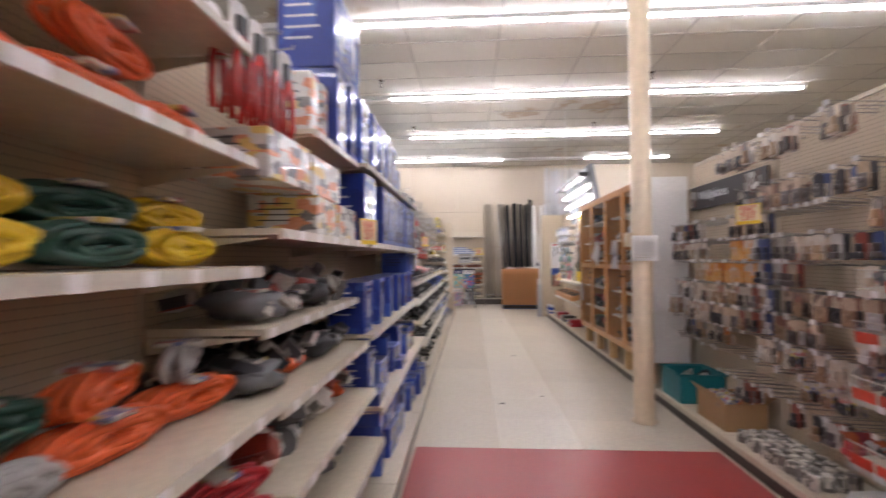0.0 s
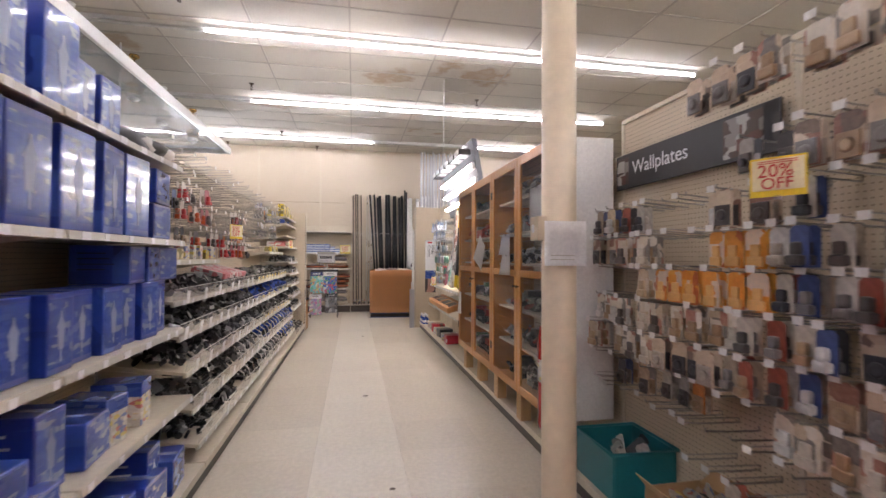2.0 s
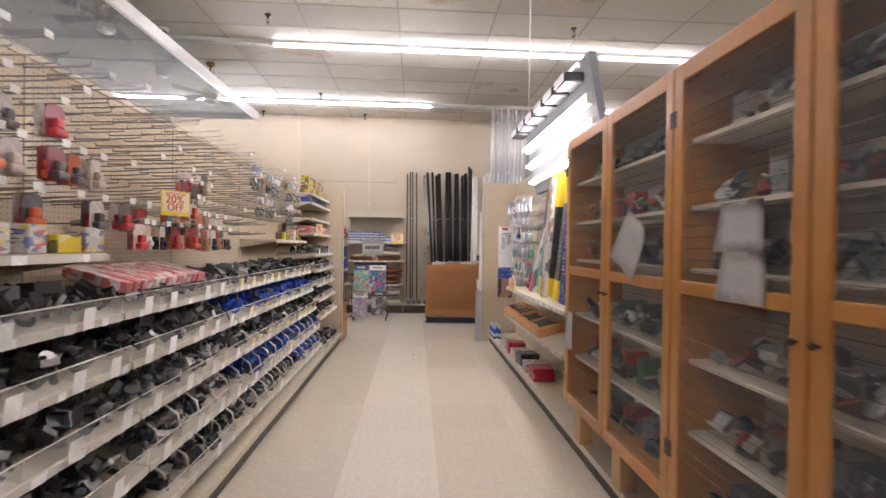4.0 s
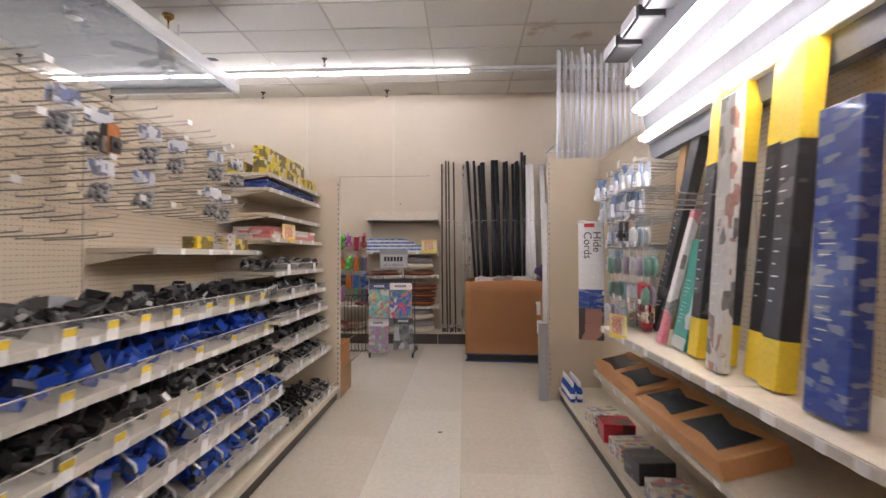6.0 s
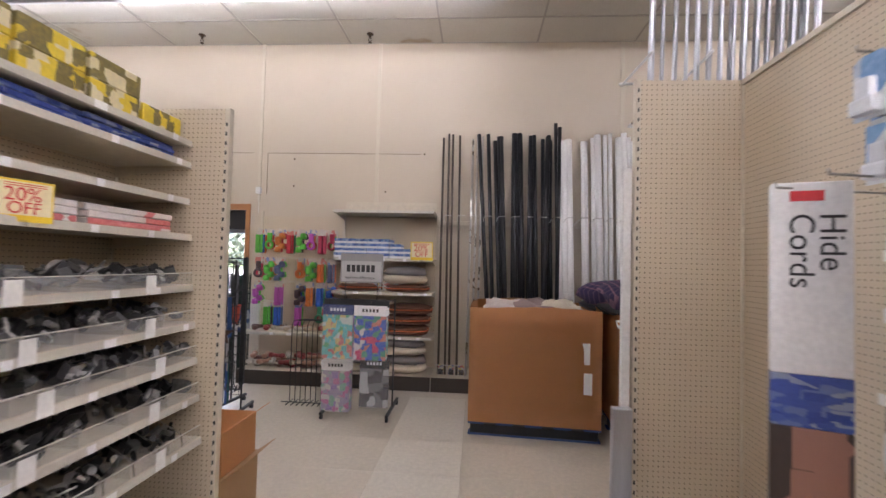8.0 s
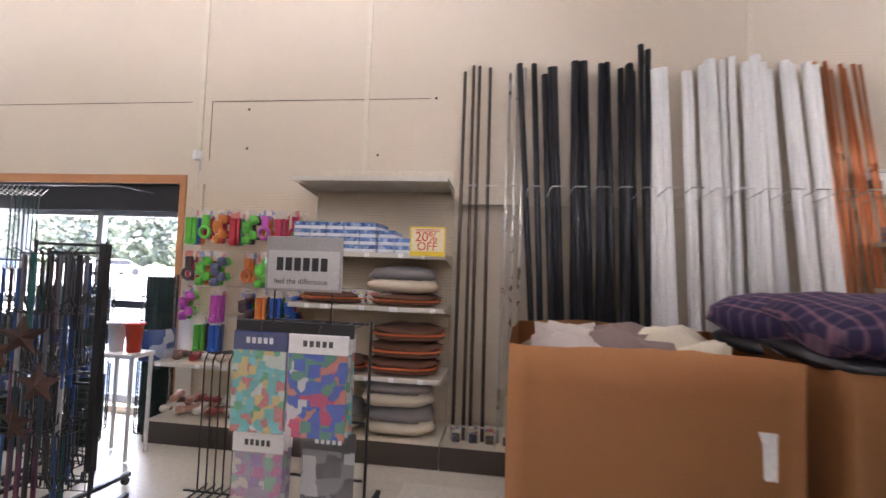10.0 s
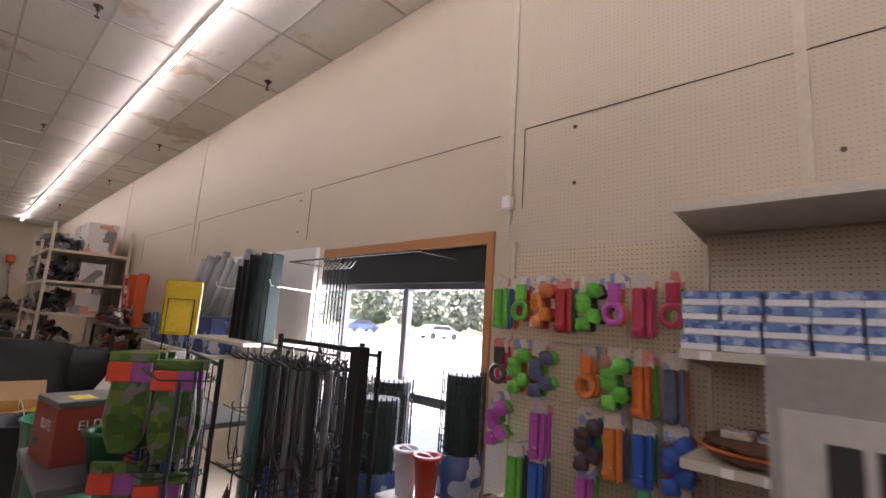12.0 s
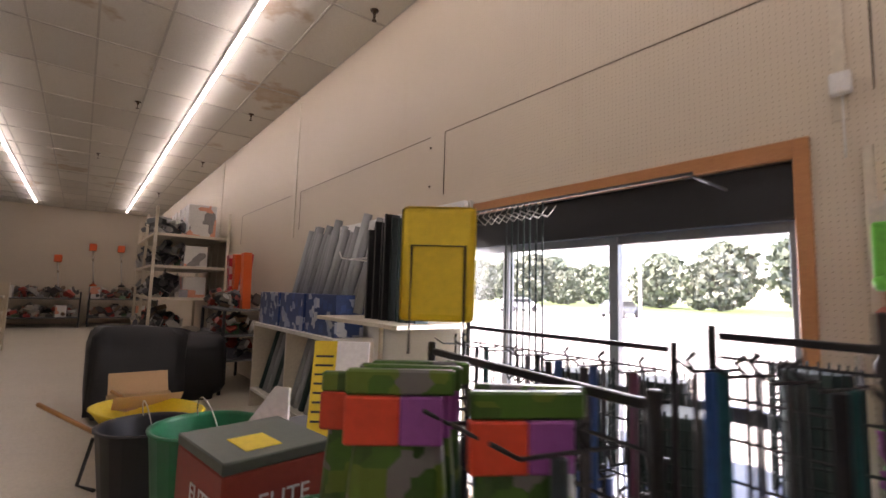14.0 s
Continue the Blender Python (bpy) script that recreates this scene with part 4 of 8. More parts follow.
# heap tones are darkened to carry the shade inside bins and shelves
M_heap = {"metal": heap_material("loose zinc and steel fittings", [(0.06, 0.06, 0.06), (0.22, 0.22, 0.21), (0.025, 0.025, 0.025), (0.12, 0.115, 0.11), (0.55, 0.55, 0.53), (0.04, 0.04, 0.04), (0.07, 0.065, 0.06), (0.03, 0.03, 0.03)], 0.32, 0.7),
          "blue": heap_material("loose blue plastic boxes", [(0.008, 0.06, 0.40), (0.012, 0.09, 0.50), (0.006, 0.04, 0.26), (0.03, 0.03, 0.035), (0.01, 0.07, 0.44)], 0.35, 0.0),
          "plastic": heap_material("loose grey and white plastic fittings", [(0.07, 0.07, 0.075), (0.34, 0.34, 0.33), (0.025, 0.025, 0.03), (0.14, 0.14, 0.14), (0.6, 0.59, 0.56), (0.05, 0.05, 0.05), (0.03, 0.03, 0.03)], 0.4, 0.0),
          "mixed": heap_material("mixed packed parts", [(0.05, 0.05, 0.055), (0.45, 0.42, 0.36), (0.36, 0.05, 0.03), (0.12, 0.11, 0.10), (0.6, 0.58, 0.53), (0.06, 0.055, 0.05), (0.22, 0.14, 0.08), (0.03, 0.03, 0.03)], 0.45, 0.0)}


def heap(m, w, d, h, kind, label, category, seed, n=70, size=0.05):
    """Many small goods tumbled together over a w by d area: elbows, lids, sleeves and boxes of one heap."""
    rg = random.Random(seed)
    bm = B()
    for k in range(n):
        u, v = rg.random(), rg.random()
        layer = (k / n) ** 0.8
        x, y = d * (0.06 + 0.88 * u), w * (0.03 + 0.94 * v)
        z = 0.012 + (h - 0.03) * layer * (0.45 + 0.55 * math.sin(math.pi * (0.15 + 0.7 * v))) * rg.uniform(0.6, 1.0)
        s = size * rg.uniform(0.55, 1.15)
        q = pose(x, y, z + s * 0.25, rg.uniform(-60, 60), rg.uniform(-60, 60), rg.uniform(0, 360))
        style = rg.random()
        if style < 0.35:
            box(bm, -s / 2, s / 2, -s * 0.4, s * 0.4, -s * 0.22, s * 0.22, q)
        elif style < 0.6:
            t = s * 0.06
            for b in ((-s / 2, s / 2, -s / 2, s / 2, 0, t), (-s / 2, -s / 2 + t, -s / 2, s / 2, t, s * 0.45), (s / 2 - t, s / 2, -s / 2, s / 2, t, s * 0.45), (-s / 2, s / 2, s / 2 - t, s / 2, t, s * 0.45)):
                box(bm, *b, q)
        elif style < 0.85:
            a, c = q @ Vector((-s * 0.6, 0, 0)), q @ Vector((s * 0.6, 0, 0))
            cyl(bm, a, c, s * 0.24, 8)
        else:
            a, c = q @ Vector((0, 0, -0.004)), q @ Vector((0, 0, 0.004))
            cyl(bm, a, c, s * 0.6, 10)
    return solid("heaped_fittings", bm, M_heap[kind], label, category, kind="stuff", at=m)


def carton_mesh(w, d, h, r=0.004):
    bm = B()
    rbox(bm, -d / 2, d / 2, -w / 2, w / 2, 0, h, r, 1)
    return bm


def carton(name, w, d, h, mat, label, category, group, picture=None, lamp=False, plain=False):
    """A printed carton, front to +x, with its printed panels as parts."""
    t = solid(name, carton_mesh(w, d, h), mat, label, category, group)
    if picture:
        bm = B()
        box(bm, d / 2 + 0.0002, d / 2 + 0.0012, -w * 0.44, w * 0.44, h * 0.08, h * 0.93)
        part("front_print", bm, picture, t)
    if lamp:
        bm = B()
        prism(bm, [(-w * 0.09, h * 0.30), (w * 0.09, h * 0.30), (w * 0.13, h * 0.56), (w * 0.16, h * 0.58), (w * 0.04, h * 0.70), (w * 0.02, h * 0.78), (-w * 0.02, h * 0.78), (-w * 0.04, h * 0.70), (-w * 0.16, h * 0.58), (-w * 0.13, h * 0.56)], -0.0004, 0.0004, pose(d / 2 + 0.0018, 0, 0, 0, 0, 90))
        part("lamp_picture", bm, M_lampblue, t)
        bm = B()
        box(bm, -w * 0.025, w * 0.025, -0.0004, 0.0004, h * 0.14, h * 0.30, pose(d / 2 + 0.0018, 0, 0, 0, 0, 90))
        part("stem_picture", bm, M_lampblue, t)
    if plain:
        return t
    bm = B()
    for k in range(4):
        box(bm, -d * 0.36, d * (0.1 + 0.07 * (k % 3)), -w / 2 - 0.001, -w / 2 - 0.0002, h * (0.78 - 0.14 * k), h * (0.81 - 0.14 * k))
    part("side_print", bm, M_lampwhite if lamp else M_ink, t)
    bm = B()
    box(bm, -d / 2 + 0.004, d / 2 - 0.004, -0.018, 0.018, h + 0.0002, h + 0.001)
    part("tape", bm, M_clear, t)
    return t


def coil(at, R, r, mat, label, group, turns=7, lie=0.0, seed=0, squash=0.26):
    """A bundled cord: loops of cable with a card sleeve round the waist."""
    rg = random.Random(seed)
    t = thing("extension_cord", at, label, "cord", group)
    bm = B()
    for k in range(turns * 2):
        rr = R * (0.30 + 0.75 * (k // 2) / turns)
        off = (k % 2 - 0.5) * r * 4.2 + rg.uniform(-1, 1) * r * 1.6
        ph = rg.uniform(0, 6.28)
        pts = []
        for i in range(22):
            a = 2 * math.pi * i / 22
            x, z = rr * math.cos(a), rr * squash * math.sin(a)
            pinch = 0.55 + 0.45 * abs(math.cos(a))
            pts.append((off * pinch + 0.006 * math.sin(2 * a + ph), x, R * squash + r + z + 0.004 * math.cos(3 * a + ph)))
        wire(bm, pts, r, 6, True)
    part("cord", bm, mat, t)
    bm = B()
    rbox(bm, -r * 5.5, r * 5.5, -R * 0.22, R * 0.22, R * squash * 2 + r * 1.2, R * squash * 2 + r * 2.4, 0.003, 1)
    part("sleeve", bm, M_misc, t)
    return t


def onto(g, x, y, z, rz=0):
    return g.matrix_basis @ pose(x, y, z, 0, 0, rz)


rg = random.Random(31)
# extension cords and other stock of the near left sections
cord_kinds = {}
def put_coil(col, m, R=0.165):
    key = (col, R)
    if key not in cord_kinds:
        cord_kinds[key] = coil(m, R, 0.011, M_cords[col], col + " extension cord bundle with a card sleeve on a shelf", "extension cords", 9, seed=len(cord_kinds))
    else:
        copy_thing(cord_kinds[key], m)


def bag(at, rx, ry, rz, mat, label, seed, group="bagged goods", band=True):
    """A clear bag of goods with a folded header card."""
    t = thing("bagged_pack", at, label, "pack", group)
    bm = B()
    blob(bm, (0, 0, rz), rx, ry, rz, 12, 0.35, seed, 0.15)
    part("content", bm, mat, t)
    if band:
        bm = B()
        rbox(bm, rx * 0.6, rx * 0.6 + 0.006, -ry * 0.55, ry * 0.55, rz * 0.9, rz * 1.7, 0.002, 1, pose(0, 0, 0, 0, -18, 0))
        part("header_card", bm, M_misc, t)
    return t


bags = []
def put_bag(kind, m):
    mats = (M_greyplastic, M_cords["white"], M_black, M_kraft)
    if len(bags) < 4:
        for i in range(4):
            bags.append(None)
    if bags[kind] is None:
        bags[kind] = bag(m, 0.12, 0.13, 0.055, mats[kind], ("grey", "white", "black", "tan")[kind] + " bagged cable goods lying on a shelf", kind + 3)
    else:
        copy_thing(bags[kind], m)


for k in range(2):
    y = U * k
    for i in range(4):
        yy = y + 0.16 + 0.3 * i
        put_coil("orange", onto(left_near, 0.2, yy, 1.742, rg.uniform(-12, 12)))
        if i % 2 == 0:
            put_coil("orange", onto(left_near, 0.2, yy + 0.06, 1.742 + 0.13, rg.uniform(-12, 12)))
        put_coil(["yellow", "yellow", "green", "yellow"][i], onto(left_near, 0.22, yy, 1.402, rg.uniform(-10, 10)))
        put_coil(["orange", "orange", "grey", "orange"][(i + k) % 4], onto(left_near, 0.25, yy, 0.982, rg.uniform(-15, 15)))
        put_coil(["red", "red", "orange", "red"][(i + k) % 4], onto(left_near, 0.36, yy, 0.622, rg.uniform(-15, 15)))
        put_coil(["orange", "green", "orange", "grey"][i], onto(left_near, 0.2, yy + 0.05, 1.072, rg.uniform(-25, 25)))
        put_coil(["red", "red", "grey", "red"][i], onto(left_near, 0.34, yy, 0.712, rg.uniform(-25, 25)))
        put_coil(["yellow", "yellow", "green", "yellow"][i], onto(left_near, 0.14, yy + 0.04, 1.492, rg.uniform(-10, 10)))
        put_bag(rg.randrange(4), onto(left_near, 0.12, yy, 0.982, rg.uniform(0, 90)))
        put_bag(2, onto(left_near, 0.12, yy, 0.622, rg.uniform(0, 90)))
    put_coil("yellow", onto(left_near, 0.2, y + 0.3, 2.102), 0.17)
    put_coil("orange", onto(left_near, 0.26, y + 0.9, 0.135), 0.12)


for z, n in ((0.955, 4), (0.685, 4), (0.405, 4), (1.205, 4)):
    for i in range(n):
        if (i + n) % 2 == 0:
            put_bag(rg.randrange(3), onto(left_near, 0.26, U * 2 + 0.16 + 0.29 * i, z, rg.uniform(-30, 30)))
        else:
            put_coil(rg.choice(["white", "white", "grey", "orange"]), onto(left_near, 0.3, U * 2 + 0.16 + 0.29 * i, z + 0.002, rg.uniform(-30, 30)), 0.11)
for i in range(4):
    put_bag(rg.randrange(4), onto(left_near, 0.26, U * 0 + 0.16 + 0.29 * i, 0.135, rg.uniform(-30, 30)))
    put_bag(rg.randrange(4), onto(left_near, 0.26, U * 1 + 0.16 + 0.29 * i, 0.135, rg.uniform(-30, 30)))
    put_bag(rg.randrange(4), onto(left_near, 0.26, U * 2 + 0.16 + 0.29 * i, 0.135, rg.uniform(-30, 30)))

for k, z, kind in ((2, 1.201, "mixed"), (2, 0.951, "plastic"), (2, 0.681, "mixed"), (2, 0.401, "plastic"), (0, 0.131, "mixed"), (1, 0.131, "plastic"), (1, 0.621, "mixed")):
    heap(onto(left_near, 0.04, U * k + 0.03, z), U - 0.06, 0.32, 0.14, kind, "wrapped cable ends and small packs heaped on a shelf", "packs", int(z * 1000) + k, 70, 0.11)
# white and orange cartons beside the blue ones
ob0 = carton("work_light_carton", 0.36, 0.30, 0.17, M_orangebox, "white and orange printed work light carton on a shelf", "carton", "work light cartons")
ob0.matrix_basis = onto(left_near, 0.25, U * 2 + 0.24, 1.522)
for y, z in ((0.24, 1.694), (0.66, 1.522), (0.66, 1.694), (1.0, 1.522)):
    copy_thing(ob0, onto(left_near, 0.25, U * 2 + y, z, rg.uniform(-4, 4)))

# blue light cartons, three sizes
big_b = carton("light_carton", 0.22, 0.30, 0.40, M_blue, "tall blue printed outdoor light carton on a shelf", "carton", "blue light cartons", M_bluepic, True)
mid_b = carton("light_carton", 0.17, 0.22, 0.30, M_blue, "blue printed wall lantern carton on a shelf", "carton", "blue light cartons", M_bluepic, True)
low_b = carton("light_carton", 0.24, 0.26, 0.19, M_blue, "low blue printed ceiling light carton on a shelf", "carton", "blue light cartons", M_bluepic, False)
got = set()
def put_carton(c, m):
    if c.name in got:
        copy_thing(c, m)
    else:
        got.add(c.name)
        c.matrix_basis = m


for i in range(5):
    yy = U * 2 + 0.15 + 0.25 * i
    if i in (3, 4):
        for z in (1.982, 2.384):
            put_carton(big_b, onto(left_near, 0.24, yy + 0.03, z, rg.uniform(-4, 4)))
for i in range(4):
    yy = U * 3 + 0.16 + 0.28 * i
    put_carton(big_b, onto(left_near, 0.26, yy, 1.982, rg.uniform(-4, 4)))
for i in range(3):
    yy = U * 4 + 0.13 + 0.23 * i
    put_carton(mid_b if i else big_b, onto(left_near, 0.24, yy, 1.982, rg.uniform(-5, 5)))
for i in range(5):
    yy = U * 3 + 0.12 + 0.24 * i
    put_carton(big_b if i != 1 else mid_b, onto(left_near, 0.30, yy, 1.522, rg.uniform(-5, 5)))
for i in range(3):
    yy = U * 4 + 0.14 + 0.26 * i
    put_carton(big_b, onto(left_near, 0.30, yy, 1.522, rg.uniform(-5, 5)))
for i in range(12):
    yy = U * 3 + 0.1 + 0.196 * i
    put_carton(mid_b, onto(left_near, 0.33 - 0.03 * (i % 2), yy, 0.982, rg.uniform(-6, 6)))
for i in (9, 10, 11):
    put_carton(low_b, onto(left_near, 0.30, U * 3 + 0.13 + 0.2 * i, 1.285, rg.uniform(-6, 6)))
for i in range(6):
    yy = U * 3 + 0.14 + 0.27 * i
    put_carton(low_b if i % 2 else mid_b, onto(left_near, 0.34, yy, 0.562, rg.uniform(-6, 6)))
for i in range(7):
    yy = U * 3 + 0.15 + 0.30 * i
    put_carton(low_b if i % 3 else mid_b, onto(left_near, 0.40, yy, 0.132, rg.uniform(-6, 6)))
for i in range(4):
    yy = U * 3 + 0.15 + 0.30 * i
    put_carton(low_b, onto(left_near, 0.38, yy, 0.327 if i % 3 else 0.438, rg.uniform(-6, 6)))
wl = carton("light_carton", 0.15, 0.22, 0.22, M_misc, "white and light blue printed lamp carton on a shelf", "carton", "pale lamp cartons")
wl.matrix_basis = onto(left_near, 0.36, U * 4 + 0.72, 0.562, 6)
bm = B()
rbox(bm, -0.112, 0.112, -0.077, 0.077, 0.15, 0.222, 0.004, 1)
part("blue_band", bm, M_bluepic, wl)
copy_thing(wl, onto(left_near, 0.36, U * 4 + 0.45, 0.562, -8))
copy_thing(wl, onto(left_near, 0.42, U * 4 + 0.3, 0.132, 4))
put_carton(low_b, onto(left_near, 0.44, U * 4 + 0.9, 0.132, 5))
put_carton(low_b, onto(left_near, 0.44, U * 4 + 0.62, 0.132, -3))
# clear packed glass goods on the last shelves of the blue section
for i in range(4):
    put_bag(i % 2, onto(left_near, 0.3, U * 4 + 0.78 + 0.12 * i, 1.985, 20 * i))
for i in range(2):
    put_carton(low_b, onto(left_near, 0.32, U * 4 + 0.95, 1.522 + 0.195 * i, 4 * i))

# ---- pegboard hooks and hanging packs ----
M_hookwire = paint("dull zinc hook wire", (0.36, 0.34, 0.31), 0.3, 0.85, vary=0.2)
hook_meshes = {}
def hook_mesh(L, plate):
    key = (L, plate)
    if key not in hook_meshes:
        bm = B()
        wire(bm, [(0.002, 0, 0.02), (0.002, 0, 0), (L * 0.6, 0, 0.006), (L, 0, 0.016), (L + 0.004, 0, 0.03)], 0.0036, 5)
        wire(bm, [(0.002, 0, 0.02), (L + 0.004, 0, 0.036)], 0.0026, 4) if plate else None
        hook_meshes[key] = meshed("peg_hook", bm, M_hookwire)
    return hook_meshes[key]


bm = B()
box(bm, 0, 0.0015, -0.021, 0.021, -0.014, 0.014)
plate_mesh = meshed("label_plate", bm, M_tag)


def hook(g, y, z, L=0.26, plate=True):
    h = part("peg_hook", hook_mesh(L, plate), M_hookwire, g, at=pose(0, y, z))
    if plate:
        part("label_plate", plate_mesh, M_tag, h, at=pose(L + 0.006, 0, 0.026))
    return h


def pack(kind, label, group, w, h, mat, goods, depth=0.022, clearbag=False):
    """A card with a hang hole and goods on it; hangs from the origin, faces +x."""
    bm = B()
    prism(bm, [(-w / 2, -h + 0.01), (w / 2, -h + 0.01), (w / 2, 0.0), (w * 0.3, 0.014), (-w * 0.3, 0.014), (-w / 2, 0.0)], -0.0008, 0.0008, pose(0, 0, 0, 0, 0, 90))
    t = solid(("wall_plate_card", "switch_card", "connector_bag", "tool_card", "fitting_bag", "plate_card", "anchor_bag", "plate_card", "plate_card", "clip_card", "clip_bag")[kind], bm, mat, label, "pack", group)
    bm = B()
    if clearbag:
        blob(bm, (0.004, 0, -h * 0.58), depth, w * 0.40, h * 0.34, 10, 0.3, kind)
    elif kind % 2:
        # two moulded pieces behind one blister
        rbox(bm, 0.001, depth, -w * 0.36, w * 0.36, -h * 0.88, -h * 0.62, depth * 0.3, 2)
        rbox(bm, 0.001, depth * 0.8, -w * 0.22, w * 0.22, -h * 0.63, -h * 0.30, depth * 0.3, 2)
    else:
        rbox(bm, 0.001, depth * 0.5, -w * 0.40, w * 0.40, -h * 0.90, -h * 0.34, depth * 0.2, 2)
        lathe(bm, [(w * 0.26, 0.0), (w * 0.24, depth * 0.45), (w * 0.15, depth * 0.5)], 12)
        for v in bm.verts[-36:]:
            v.co = Vector((v.co.z + depth * 0.5, v.co.y, -h * 0.62 + v.co.x))
    part("product", bm, goods, t)
    return t


packs = [pack(0, "tan carded wall plate hanging on a hook", "hanging packs", 0.068, 0.11, M_pack, M_goods),
         pack(1, "small carded electrical switch hanging on a hook", "hanging packs", 0.075, 0.14, assorted("dark pack card", [(0.035, 0.035, 0.04), (0.06, 0.09, 0.24), (0.58, 0.53, 0.45), (0.64, 0.61, 0.56), (0.32, 0.08, 0.05), (0.45, 0.36, 0.26)], 0.4), M_goods, 0.036),
         pack(2, "bagged electrical connectors hanging on a hook", "hanging packs", 0.07, 0.13, M_pack, M_goods, 0.03),
         pack(3, "red carded tool hanging on a hook", "hanging packs", 0.06, 0.14, M_pack, M_redgoods, 0.026), None]
placed = set()
def hang(k, m):
    if k in placed:
        return copy_thing(packs[k], m)
    placed.add(k)
    packs[k].matrix_basis = m
    return packs[k]


bm = B()
rbox(bm, -0.001, 0.001, -0.06, 0.06, -0.055, 0.012, 0.0006, 1)
bagp = solid("fitting_bag", bm, printed("blue and white header card", (0.62, 0.63, 0.66), [(0.03, 0.07, 0.3), (0.7, 0.7, 0.7), (0.04, 0.05, 0.12)], 26, 0.5), "clear bag of grey fittings with a printed header", "pack", "hanging packs")
bm = B()
rbx = random.Random(7)
for q in range(16):
    m = pose(rbx.uniform(-0.012, 0.02), rbx.uniform(-0.042, 0.042), rbx.uniform(-0.20, -0.10), rbx.uniform(0, 180), rbx.uniform(0, 180), 0)
    a, b = m @ Vector((-0.016, 0, 0)), m @ Vector((0.016, 0, 0))
    cyl(bm, a, b, 0.011, 7)
part("content", bm, heap_material("bagged small fittings", [(0.2, 0.2, 0.2), (0.45, 0.45, 0.44), (0.1, 0.1, 0.1), (0.6, 0.6, 0.58)], 0.4, 0.3), bagp)
bm = B()
blob(bm, (0.004, 0, -0.135), 0.028, 0.058, 0.085, 12, 0.2, 5)
part("bag_film", bm, M_sleeve, bagp)
packs[4] = bagp
packs[3:4] = [pack(3, "red and orange carded parts hanging on a hook", "hanging packs", 0.085, 0.125, assorted("red part card", [(0.42, 0.04, 0.03), (0.55, 0.12, 0.03), (0.3, 0.03, 0.05), (0.10, 0.08, 0.08), (0.5, 0.42, 0.36), (0.62, 0.57, 0.52)], 0.35), M_redgoods, 0.034)]
rg = random.Random(44)
for r, z in enumerate((2.20, 2.12, 2.04, 1.96, 1.88, 1.80, 1.71, 1.62, 1.53)):
    for c in range(34):
        y = 0.08 + 0.14 * c + 0.03 * (r % 2) + rg.uniform(-0.01, 0.01)
        w = 3.84 + y
        if (r == 8 and w < 5.1) or (r > 6 and w > 7.4):
            continue
        L = rg.choice([0.28, 0.32, 0.36])
        red = (r == 3 and 4.3 < w < 4.9) or (r == 5 and 3.9 < w < 5.1) or (r == 7 and 4.5 < w < 5.6) or (r in (4, 5, 6) and 5.75 < w < 6.15)
        grey = (r in (7, 8) and 5.3 < w < 6.6)
        bagged = w > 6.9 and r in (1, 4) and c % 2 == 0
        hook(left_far, y, z, L, red or grey or rg.random() < 0.12)
        if red and rg.random() < 0.85 or grey and rg.random() < 0.7 or bagged and rg.random() < 0.75 or rg.random() < 0.03:
            kind = 3 if red else rg.choice([1, 2, 3]) if grey else 4 if bagged else 2
            for j in range(2):
                hang(kind, onto(left_far, L - 0.03 - 0.038 * j, y, z - 0.004 + 0.002 * j, rg.uniform(-9, 9)))

# long-handled tools in red packs beside the work light cartons
big_tool = thing("tool_pack", (0, 0, 0), "red handled tool on a white card hanging on a hook", "tool", "hanging red tools")
bm = B()
prism(bm, [(-0.045, -0.13), (0.045, -0.13), (0.045, 0.0), (0.02, 0.02), (-0.02, 0.02), (-0.045, 0.0)], -0.001, 0.001, pose(0, 0, 0, 0, 0, 90))
part("card", bm, M_paper, big_tool)
for sx in (-1, 1):
    bm = B()
    wire(bm, [(0.012, sx * 0.008, -0.10), (0.014, sx * 0.03, -0.17), (0.014, sx * 0.034, -0.26), (0.012, sx * 0.022, -0.32)], 0.013, 8)
    part("handle", bm, M_red, big_tool)
bm = B()
rbox(bm, 0.004, 0.02, -0.022, 0.022, -0.12, -0.03, 0.005, 2)
part("head", bm, M_black, big_tool)
for k in range(8):
    y, z, j = U * 2 - 0.02 + 0.12 * (k % 4), 2.235, k // 4
    if j == 0:
        hook(left_near, y, z, 0.36, False)
    m = onto(left_near, 0.33 - 0.08 * j, y, z - 0.02, rg.uniform(-10, 10))
    if k == 0:
        big_tool.matrix_basis = m
    else:
        copy_thing(big_tool, m)
kneel = carton("cord_reel_carton", 0.11, 0.16, 0.27, M_orangebox, "tall white and orange carton on a shelf", "carton", "work light cartons")
kneel.matrix_basis = onto(left_near, 0.28, U * 2 + 0.60, 1.982)
copy_thing(kneel, onto(left_near, 0.28, U * 2 + 0.74, 1.982, 5))

# ---- shelf bins with electrical boxes ----
def ebox(mat, label, group, s=0.1, d=0.05):
    """An open wiring box: five thin walls, a rim and two ears."""
    bm = B()
    t = 0.003
    box(bm, -s / 2, s / 2, -s / 2, s / 2, 0, t)
    box(bm, -s / 2, -s / 2 + t, -s / 2, s / 2, t, d)
    box(bm, s / 2 - t, s / 2, -s / 2, s / 2, t, d)
    box(bm, -s / 2 + t, s / 2 - t, -s / 2, -s / 2 + t, t, d)
    box(bm, -s / 2 + t, s / 2 - t, s / 2 - t, s / 2, t, d)
    for sx in (-1, 1):
        box(bm, -0.012, 0.012, sx * s / 2 - 0.008 * (sx > 0), sx * s / 2 + 0.008 * (sx < 0), d - 0.002, d + 0.0015)
    return solid("wiring_box", bm, mat, label, "wiring box", group)


